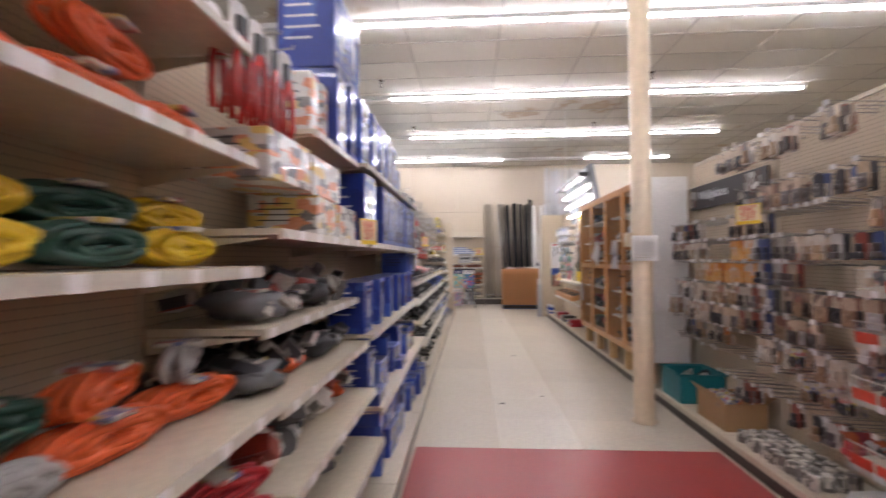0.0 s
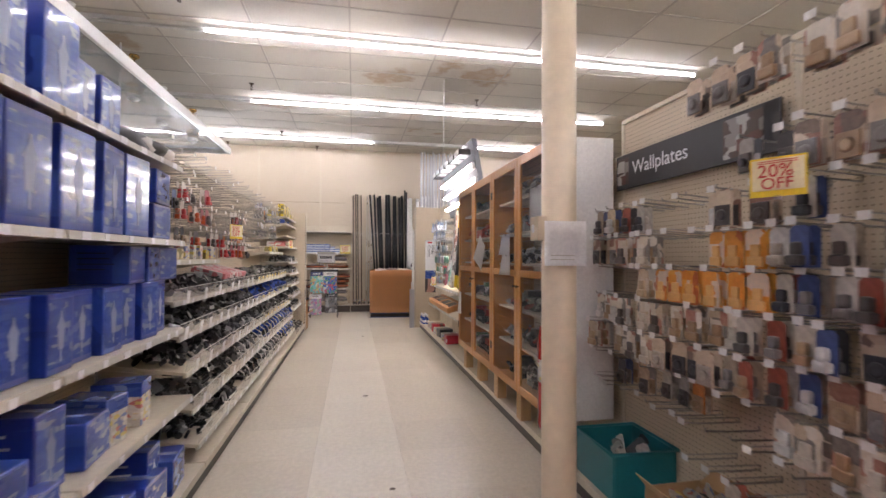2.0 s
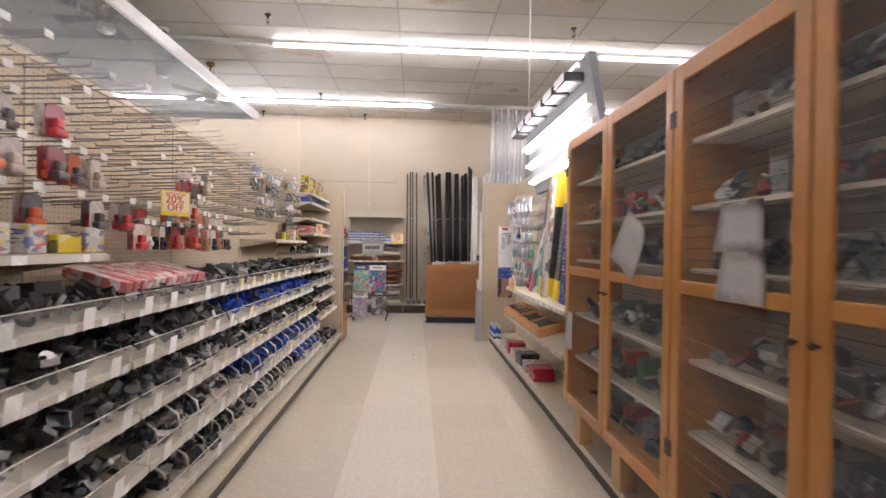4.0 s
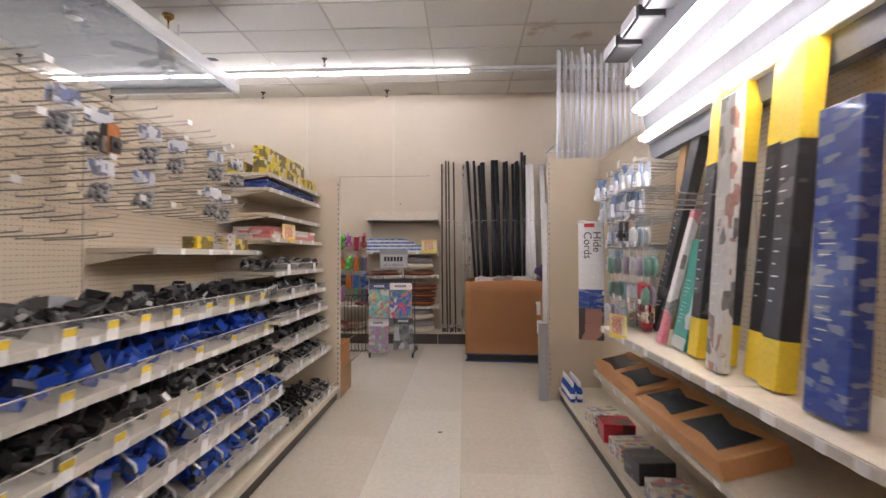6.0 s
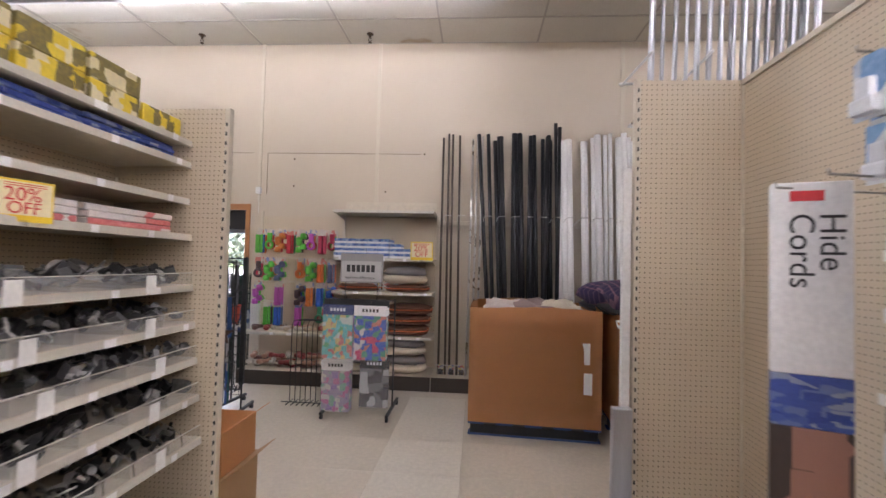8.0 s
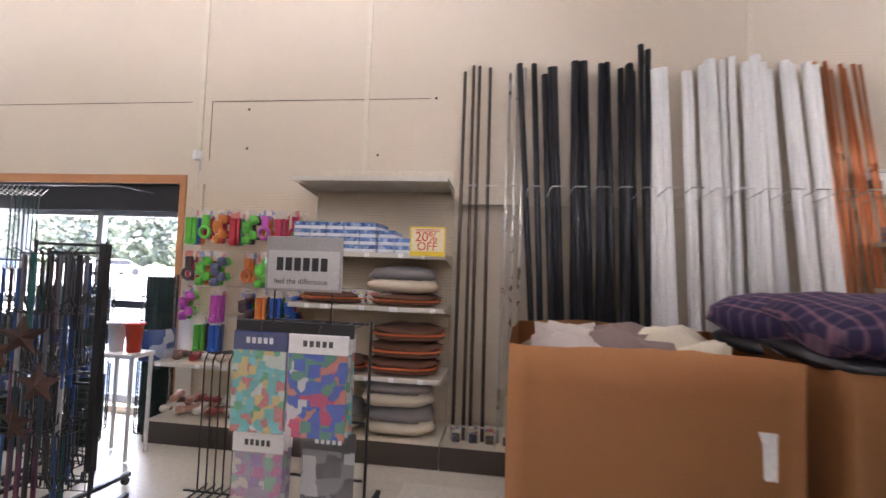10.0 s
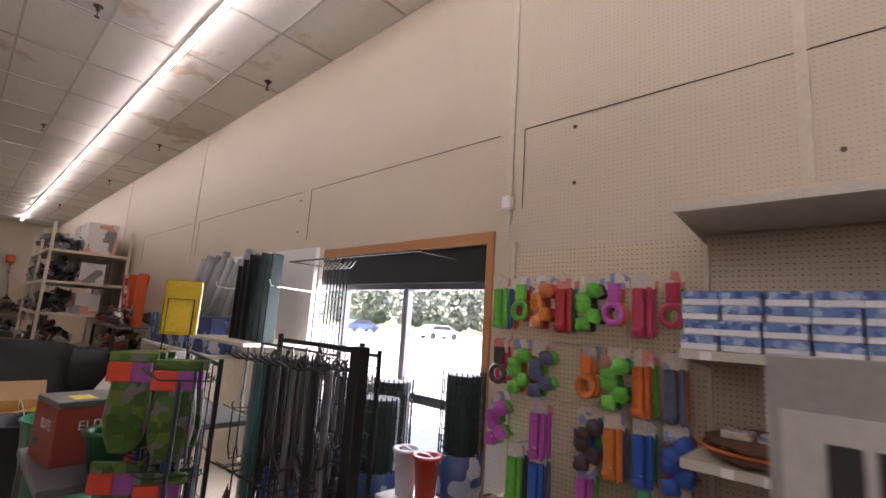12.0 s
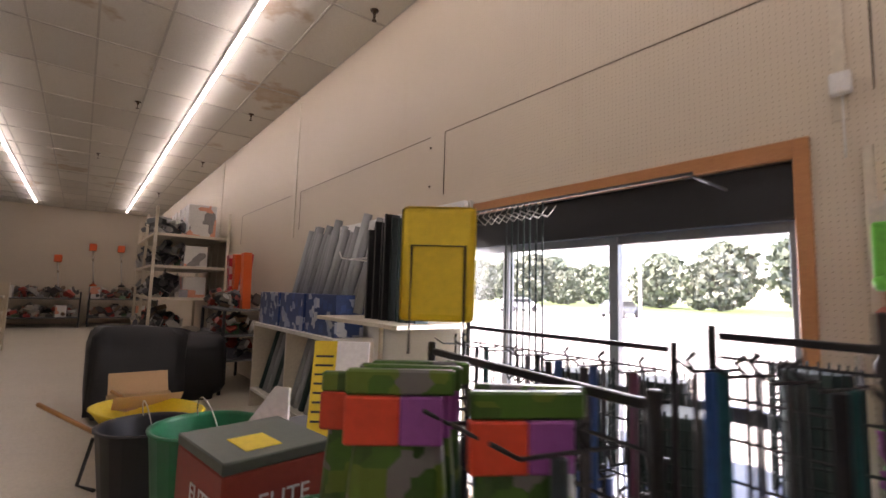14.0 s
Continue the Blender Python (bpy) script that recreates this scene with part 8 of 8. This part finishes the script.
# ---- stock along the wall left of the window ----
wbrd = thing("white_board_stack", pose(-7.03, 13.390, 0), "white panels leaning before the window", "panel")
bm = B()
rbox(bm, 0, 2.32, 0.0, 0.045, 0.02, 2.23, 0.004, 1)
part("front_panel", bm, M_white, wbrd)
bm = B()
rbox(bm, 2.28, 2.335, 0.047, 0.09, 0.02, 2.235, 0.004, 1)
part("side_panel", bm, M_rail, wbrd)
M_dkgreen = paint("dark green coated panel", (0.004, 0.018, 0.015), 0.7, vary=0.25, spread=0.5)
rg = random.Random(121)
fh = thing("panel_holder", pose(-5.7, 13.02, 0), "chrome wire arms holding coated fence panels", "holder")
for x in (-0.1, 1.1):
    bm = B()
    wire(bm, [(x, 0.36, 1.78), (x, -0.1, 1.80), (x, -0.12, 1.85)], 0.008, 6)
    part("arm", bm, M_chrome, fh)
bm = B()
wire(bm, [(-0.1, -0.02, 1.79), (1.1, -0.02, 1.79)], 0.008, 6)
part("bar", bm, M_chrome, fh)
bm = B()
rbox(bm, -0.1, 1.15, -0.30, 0.36, 1.27, 1.2995, 0.004, 1)
part("ledge", bm, M_steel, fh)
for x in (-0.08, 1.1):
    bm = B()
    box(bm, x, x + 0.03, 0.30, 0.33, 0.0, 1.27)
    part("leg", bm, M_steel, fh)
for i in range(9):
    bm = B()
    x = -5.30 + 0.08 * i
    rbox(bm, x, x + 0.02, 12.90 + 0.012 * (i % 3), 13.03, 1.3, 2.05 + rg.uniform(-0.06, 0.06), 0.003, 1)
    solid("coated_board", bm, M_dkgreen if i > 3 else M_black, ("black" if i < 4 else "dark green") + " coated flat board hanging upright on wire arms", "coated board", "hanging coated boards")

ws = thing("pipe_shelf", pose(-8.4, 13.470, 0), "white shelf with blue printed trays for grey pipes", "shelving")
bm = B()
rbox(bm, 0, 2.4, -0.5, -0.01, 1.03, 1.07, 0.004, 1)
part("shelf", bm, M_rail, ws)
bm = B()
rbox(bm, 0, 2.4, -0.5, -0.01, 0.2, 0.24, 0.004, 1)
part("shelf", bm, M_rail, ws)
for x in (0.0, 1.2, 2.38):
    bm = B()
    box(bm, x, x + 0.03, -0.5, -0.02, 0.0, 1.03)
    part("leg", bm, M_steel, ws)
M_navybox = printed("navy tray print", (0.02, 0.05, 0.16), [(0.4, 0.45, 0.55), (0.03, 0.08, 0.25), (0.55, 0.56, 0.58)], 12, 0.6)
for i in range(3):
    t = carton("pipe_tray", 0.72, 0.30, 0.40, M_navybox, "navy blue printed display tray on the pipe shelf", "tray", "pipe trays")
    t.matrix_basis = pose(-8.0 + 0.78 * i, 13.170, 1.071, 0, 0, -90)
M_pipegrey = paint("grey pipe wrap", (0.27, 0.28, 0.28), 0.5, vary=0.35, spread=0.35, stretch=(4, 4, 1))
for i in range(16):
    bm = B()
    x = -7.75 + 0.115 * i
    cyl(bm, (x, 13.220, 1.30), (x + 0.12 + rg.uniform(-0.08, 0.08), 13.390, 2.2 + rg.uniform(-0.1, 0.12)), 0.045, 12)
    solid("wrapped_pipe", bm, M_pipegrey, "grey wrapped pipe standing in a navy tray", "pipe", "grey wrapped pipes")
for i in range(14):
    bm = B()
    x = -8.2 + 0.15 * i
    cyl(bm, (x, 13.070, 0.241), (x - 0.02, 13.270, 0.98), 0.05, 12)
    solid("wrapped_pipe", bm, M_pipegrey if i % 3 else M_dkgreen, "wrapped pipe standing under the shelf", "pipe", "lower wrapped pipes")
for i in range(5):
    t = long_box(pose(-10.4 + 0.24 * i, 13.120, 1.2, rg.uniform(-6, 6), rg.uniform(-22, 14), -90), 0.16, 0.12, 0.85, M_lbred if i % 2 else M_cords["orange"], "orange red printed long carton on a shelf", None, "orange cartons")
lo = thing("wall_table", pose(-10.7, 12.770, 0), "dark low shelf rack stacked with goods", "shelf rack")
for z in (1.17, 0.8, 0.45):
    bm = B()
    rbox(bm, 0, 1.5, 0.0, 0.62, z, z + 0.03, 0.004, 1)
    part("shelf", bm, M_greyplastic, lo)
    heap(pose(-10.65, 12.80, z + 0.031), 0.5, 1.4, 0.26, "mixed", "assorted goods heaped on a dark shelf rack", "boxed goods", int(z * 177), 60, 0.15)
for x in (0.0, 1.46):
    for y in (0.0, 0.58):
        bm = B()
        box(bm, x, x + 0.04, y, y + 0.04, 0, 1.17)
        part("leg", bm, M_black, lo)
for i in range(16):
    put_carton((kit, kit2)[i % 2], pose(-10.6 + 0.17 * (i % 8), 12.970, 0.481 if i < 8 else 0.831, 0, 0, -90 + rg.uniform(-10, 10)))

# tall steel stock rack with white cartons
sr = thing("stock_rack", pose(-15.0, 12.12, 0), "tall grey steel stock rack loaded with cartons", "stock rack")
for x in (0.0, 1.5, 3.0):
    for y in (0.0, 1.25):
        bm = B()
        rbox(bm, x, x + 0.05, y, y + 0.05, 0, 3.0, 0.004, 1)
        part("upright", bm, M_steel, sr)
for z in (0.5, 1.25, 1.85, 2.45):
    for x in (0.0, 1.5):
        bm = B()
        rbox(bm, x + 0.05, x + 1.5, 0.0, 1.3, z, z + 0.05, 0.004, 1)
        part("shelf", bm, M_steel, sr)
    heap(pose(-14.95, 12.16, z + 0.051), 0.6, 2.9, 0.42, ("mixed", "plastic")[int(z * 20) % 2], "assorted boxed goods heaped on the stock rack", "boxed goods", int(z * 77), 60, 0.22)
M_whitebox = printed("white carton with dark print", (0.66, 0.64, 0.6), [(0.1, 0.09, 0.09), (0.7, 0.68, 0.65), (0.7, 0.2, 0.08)], 4, 0.62)
wc = carton("heater_carton", 0.42, 0.5, 0.62, M_whitebox, "white printed appliance carton on the stock rack", "carton", "appliance cartons")
wc2 = carton("heater_carton", 0.3, 0.4, 0.4, M_whitebox, "smaller white printed appliance carton on the stock rack", "carton", "appliance cartons")
for i in range(6):
    put_carton(wc, pose(-14.7 + 0.48 * i, 12.920, 2.501, 0, 0, -90 + rg.uniform(-4, 4)))
    for q in range(3):
        put_carton(rg.choice([kit, kit2, ob0, sm[0]]), pose(-14.85 + 0.48 * i + 0.16 * q, 12.7, rg.choice([1.901, 1.301, 0.551]), 0, 0, -90 + rg.uniform(-20, 20)))
    put_carton(wc2, pose(-14.7 + 0.48 * i, 12.870, 1.901, 0, 0, -90 + rg.uniform(-8, 8)))
    put_carton(wc2, pose(-14.7 + 0.48 * i, 12.870, 1.301, 0, 0, -90 + rg.uniform(-8, 8)))
    put_carton(kit, pose(-14.7 + 0.48 * i, 12.770, 0.551, 0, 0, -90 + rg.uniform(-8, 8)))
# black covered stack, carts and boxes on the floor
bm = B()
blob(bm, (0, 0, 0.5), 0.75, 0.5, 0.5, 30, 0.18, 8, 0.0, 0.3)
solid("draped_cover", bm, paint("black sheet", (0.014, 0.013, 0.014), 0.6, vary=0.4), "black sheet draped over a stack of goods", "covered stack", at=pose(-9.0, 11.75, -0.0))
bm = B()
blob(bm, (0, 0, 0.42), 0.7, 0.45, 0.42, 30, 0.2, 12, 0.0, 0.3)
solid("draped_cover", bm, paint("black sheeting", (0.014, 0.013, 0.014), 0.6, vary=0.4), "black sheet draped over a low stack", "covered stack", at=pose(-9.6, 12.370, -0.0))
open_box(pose(-7.3, 11.4, 0.0), 0.6, 0.5, 0.5, "brown cardboard box on the floor by the carts")
wbw = thing("wheelbarrow", pose(-6.35, 11.62, 0, 0, 0, 30), "yellow and black wheelbarrow parked by the stock", "wheelbarrow")
bm = B()
lathe(bm, [(0.2, 0.32), (0.36, 0.55), (0.38, 0.56), (0.36, 0.57), (0.2, 0.345)], 20)
bm.transform(Matrix.Diagonal((1.3, 0.85, 1, 1)))
part("tray", bm, M_yellow, wbw)
bm = B()
cyl(bm, (0.55, -0.05, 0.18), (0.55, 0.05, 0.18), 0.18, 20)
part("wheel", bm, M_black, wbw)
for s in (-1, 1):
    bm = B()
    wire(bm, [(0.55, 0.07 * s, 0.18), (0.1, 0.2 * s, 0.33), (-0.85, 0.28 * s, 0.55)], 0.018, 8)
    part("handle", bm, M_oak, wbw)
    bm = B()
    wire(bm, [(-0.25, 0.22 * s, 0.36), (-0.35, 0.24 * s, 0.012), (-0.15, 0.24 * s, 0.012)], 0.014, 6)
    part("leg", bm, M_black, wbw)

# far west wall: trimmers on hooks, low shelves with tools
for y, z, col in ((12.3, 2.4, M_black), (11.4, 2.4, M_cords["orange"]), (10.4, 1.9, M_black)):
    t = thing("string_trimmer", pose(X0 + 0.06, y, z, 0, 0, 0), "string trimmer with an orange motor hanging on the far wall", "trimmer", "hanging trimmers")
    bm = B()
    cyl(bm, (0.05, 0, 0.4), (0.05, 0.12, -0.9), 0.018, 8)
    part("shaft", bm, M_chrome, t)
    bm = B()
    rbox(bm, -0.04, 0.16, -0.12, 0.12, 0.38, 0.66, 0.04, 2)
    part("motor", bm, M_cords["orange"], t)
    bm = B()
    lathe(bm, [(0.12, -0.98), (0.1, -0.92), (0.03, -0.88)], 14, (0.05, 0.12, 0))
    part("head", bm, col, t)
for k in range(4):
    t = thing("low_shelf", pose(X0 + 0.4, 4.5 + 2.3 * k, 0), "low dark shelving with orange and black tools", "shelving", "far shelves")
    for z in (0.3, 0.95):
        bm = B()
        rbox(bm, 0, 1.6, 0, 2.1, z, z + 0.04, 0.004, 1)
        part("shelf", bm, M_greyplastic, t)
        heap(pose(X0 + 0.5, 4.6 + 2.3 * k, z + 0.041), 1.9, 1.4, 0.32, "mixed", "dark and orange tools heaped on far shelving", "tools", int(z * 50) + k, 50, 0.24)
    for x in (0, 1.55):
        for y in (0.0, 2.05):
            bm = B()
            box(bm, x, x + 0.05, y, y + 0.05, 0, 1.2)
            part("post", bm, M_black, t)
    for i in range(14):
        put_carton((kit, wc2)[i % 5 == 0], pose(X0 + 1.7 - 0.35 * (i % 2), 4.65 + 2.3 * k + 0.14 * i, 0.341 if i % 3 else 0.991, 0, 0, rg.uniform(-10, 10)))
# a stocked display run across the aisle on the left
lg = gondola("gondola_shelving", -16.0, 1, 6.2, 9.9, 1.5, 0.45, U, "low gondola shelving with red and white goods")
for z in (0.5, 0.85, 1.2):
    for k in range(3):
        add_shelf(lg, U * k, U, 0.4, z, 3)
        for i in range(5):
            put_carton((sm[0], kit2, wc2)[rg.randrange(2)], onto(lg, 0.25, U * k + 0.14 + 0.23 * i, z + 0.002, rg.uniform(-8, 8)))

# goods hung before the window
for i in range(7):
    bm = B()
    x = -3.95 + 0.045 * i
    wire(bm, [(x, 13.070, 2.02), (x + 0.005, 13.070, 1.1), (x + 0.04, 13.070, 1.04), (x + 0.075, 13.070, 1.08)], 0.006, 6)
    solid("shepherd_hook", bm, M_dkgreen, "thin dark green shepherd hook hanging before the window", "garden hook", "shepherd hooks")
ht = thing("hook_track", pose(-4.2, 13.070, 2.03), "thin black rail with wire loops under the blind", "rail")
bm = B()
wire(bm, [(-0.4, 0, 0), (1.3, 0, 0)], 0.008, 6)
part("rail", bm, M_black, ht)
for x in (-0.38, 1.28):
    bm = B()
    wire(bm, [(x, 0, 0), (x, 0.40, 0.0)], 0.006, 6)
    part("bracket", bm, M_black, ht)
for i in range(9):
    bm = B()
    wire(bm, [(0.03 + 0.05 * i, 0, 0), (0.05 + 0.05 * i, -0.05, -0.05), (0.1 + 0.06 * i, -0.03, -0.10), (0.13 + 0.06 * i, 0, -0.04)], 0.003, 5)
    part("loop", bm, M_chrome, ht)
def wire_roll(at, r, h, label):
    t = thing("fence_roll", at, label, "fence roll", "fence rolls")
    bm = B()
    for k in range(26):
        a = 2 * math.pi * k / 26
        cyl(bm, (r * math.cos(a), r * math.sin(a), 0), (r * math.cos(a), r * math.sin(a), h), 0.004, 4, cap=False)
    for z in np.arange(0.004, h, 0.06):
        wire(bm, [(r * math.cos(a), r * math.sin(a), z) for a in np.arange(0, 6.2, 0.4)], 0.004, 4, True)
    part("wire_mesh", bm, M_dkgreen, t)
    bm = B()
    lathe(bm, [(r * 0.8, 0.0), (r * 0.8, h - 0.02)], 16)
    part("inner_roll", bm, M_dkgreen, t)
    bm = B()
    lathe(bm, [(r + 0.006, h * 0.45), (r + 0.006, h * 0.65)], 16)
    part("label_band", bm, M_navybox, t)
    return t


wr0 = wire_roll(pose(-3.35, 12.970, 0), 0.13, 1.2, "dark green wire fence roll standing before the window")
for x, y, s in ((-3.05, 13.070, 1.0), (-3.62, 12.920, 0.8), (-2.86, 12.820, 0.95), (-3.3, 12.620, 0.72)):
    copy_thing(wr0, pose(x, y, 0)).scale = (1, 1, s)

for x, y in ((-2.56, 13.19),):
    copy_thing(wr0, pose(x, y, 0)).scale = (1, 1, 1.08)
# pails on a low stand beside the window
low_stand(pose(-2.56, 12.57, 0), 0.32, 0.22, 0.74)
for x, m, l in ((-2.47, M_lampwhite, "white plastic pail with a dark label on a stand"), (-2.33, M_tagr, "red plastic pail with a white label on a stand")):
    bucket(pose(x, 12.68, 0.7405), 0.06, 0.20, m, l)

# ---- outdoors ----
M_leaf = assorted("leaf green", [(0.115, 0.14, 0.10), (0.12, 0.14, 0.11), (0.10, 0.13, 0.09)], 0.6)
M_bark = paint("bark", (0.10, 0.07, 0.05), 0.9, vary=0.3)
def tree(at, h, seed):
    r = random.Random(seed)
    t = thing("tree", at, "broad green tree beyond the car park", "tree", "far trees")
    bm = B()
    cyl(bm, (0, 0, 0), (0.1, 0, h * 0.5), h * 0.03, 8, h * 0.018)
    for k in range(6):
        a = r.uniform(0, 6.28)
        cyl(bm, (0.05, 0, h * (0.3 + 0.03 * k)), (math.cos(a) * h * 0.25, math.sin(a) * h * 0.25, h * r.uniform(0.55, 0.8)), h * 0.012, 6, h * 0.004)
    part("trunk", bm, M_bark, t)
    vs, fs = [], []
    for k in range(1600):
        a, u = r.uniform(0, 6.28), r.random() ** 0.5
        z = r.uniform(-1, 1)
        rad = math.sqrt(max(0, 1 - z * z)) * h * 0.36 * (0.8 + 0.3 * noise.noise(Vector((math.cos(a) * 2, math.sin(a) * 2, z * 2 + seed))))
        c = Vector((math.cos(a) * rad * u * 1.3, math.sin(a) * rad * u * 1.3, h * 0.5 + z * h * 0.46))
        s = h * r.uniform(0.02, 0.045)
        q = Euler((r.uniform(0, 6), r.uniform(0, 6), r.uniform(0, 6))).to_matrix()
        i = len(vs)
        vs += [c + q @ Vector(p) for p in ((-s, -s, 0), (s, -s * 0.6, 0.2 * s), (s * 0.8, s, 0), (-s * 0.6, s, -0.2 * s))]
        fs.append((i, i + 1, i + 2, i + 3))
    me = bpy.data.meshes.new("crown")
    me.from_pydata(vs, [], fs)
    me.materials.append(M_leaf)
    part("crown", me, M_leaf, t)
    return t


trees = [tree(pose(-60, 102, 0), 9, 1), tree(pose(-50, 106, 0), 7.5, 2), tree(pose(-70, 100, 0), 8, 3)]
rg = random.Random(131)
for i in range(60):
    k = rg.uniform(1.0, 1.9)
    copy_thing(trees[i % 3], pose(-230 + 5.2 * i + rg.uniform(-2.5, 2.5), rg.uniform(95, 130), 0, 0, 0, rg.uniform(0, 360))).scale = (k * 1.15, k * 1.15, k)
def car(at, col, label):
    t = thing("parked_car", at, label, "car", "parked cars")
    bm = B()
    prism(bm, [(-2.1, 0.3), (2.1, 0.3), (2.15, 0.75), (1.3, 0.9), (0.7, 1.4), (-1.2, 1.42), (-1.8, 0.95), (-2.15, 0.85)], -0.85, 0.85)
    bmesh.ops.bevel(bm, geom=bm.edges[:], offset=0.08, segments=2, affect="EDGES")
    part("body", bm, col, t)
    for s in (-0.86, 0.86):
        bm = B()
        prism(bm, [(1.15, 0.93), (0.66, 1.33), (-1.1, 1.35), (-1.6, 0.97)], s - 0.01, s + 0.01)
        part("side_window", bm, M_black, t)
        for x in (-1.35, 1.35):
            bm = B()
            cyl(bm, (x, s - 0.09, 0.32), (x, s + 0.03 if s > 0 else s + 0.09, 0.32), 0.32, 18)
            part("wheel", bm, M_black, t)
    return t


c0 = car(pose(-34, 46, 0, 0, 0, 80), M_white, "white parked car in the sunny car park")
car(pose(-24, 48, 0, 0, 0, 95), paint("grey car paint", (0.2, 0.22, 0.25), 0.25, 0.4), "grey parked car in the sunny car park")
car(pose(-46, 45, 0, 0, 0, 85), paint("blue car paint", (0.05, 0.1, 0.25), 0.25, 0.3), "blue parked car in the sunny car park")
lp = thing("street_lamp", pose(-14, 33, 0), "tall grey street lamp in the car park", "street lamp")
bm = B()
cyl(bm, (0, 0, 0), (0, 0, 8), 0.09, 10, 0.06)
part("pole", bm, M_galv, lp)
bm = B()
rbox(bm, -0.2, 0.9, -0.12, 0.12, 7.95, 8.1, 0.03, 1)
part("lamp_head", bm, M_galv, lp)

# ---- floor tiles of the aisle: one object each ----
M_joint = paint("grey brown tile joint", (0.24, 0.205, 0.155), 0.7, vary=0.35)
M_floor_new = floor_material("paler replaced vinyl tile", (0.62, 0.57, 0.475))
ft = 0.615
bm = B()
box(bm, -0.904, 0.939, 2.246, 9.944, -0.0039, -0.0022)
box(bm, -0.904, 0.939, 9.946, 12.69, -0.0039, -0.0022)
solid("floor_joint", bm, M_joint, "grey brown joints between the floor tiles", "floor", kind="structure")
tile_meshes = [meshed("tile", rbox(B(), 0.0006, ft - 0.0006, 0.0006, ft - 0.0006, -0.0035, 0.0, 0.0005, 1), m) for m in (M_floor, M_floor_new)]
for i in range(3):
    for j in range(17):
        k = 1 if i == 1 else 0
        part("tile", tile_meshes[k], (M_floor, M_floor_new)[k], floor, at=pose(-0.905 + ft * i, 2.245 + ft * j, 0))
for x, y, s in ((0.104, 5.497, 0.03), (-0.2, 3.3, 0.035), (0.22, 3.55, 0.02), (0.15, 9.1, 0.02)):
    bm = B()
    prism(bm, [(-s, -s * 0.5), (s * 0.4, -s * 0.7), (s, 0), (s * 0.2, s * 0.7), (-s * 0.8, s * 0.3)], 0.0004, 0.003, Matrix(((1, 0, 0, 0), (0, 0, 1, 0), (0, 1, 0, 0), (0, 0, 0, 1))))
    solid("floor_scrap", bm, M_bronze, "small dark scrap lying on the aisle floor", "scrap", "scraps on the floor", at=pose(x, y, 0))
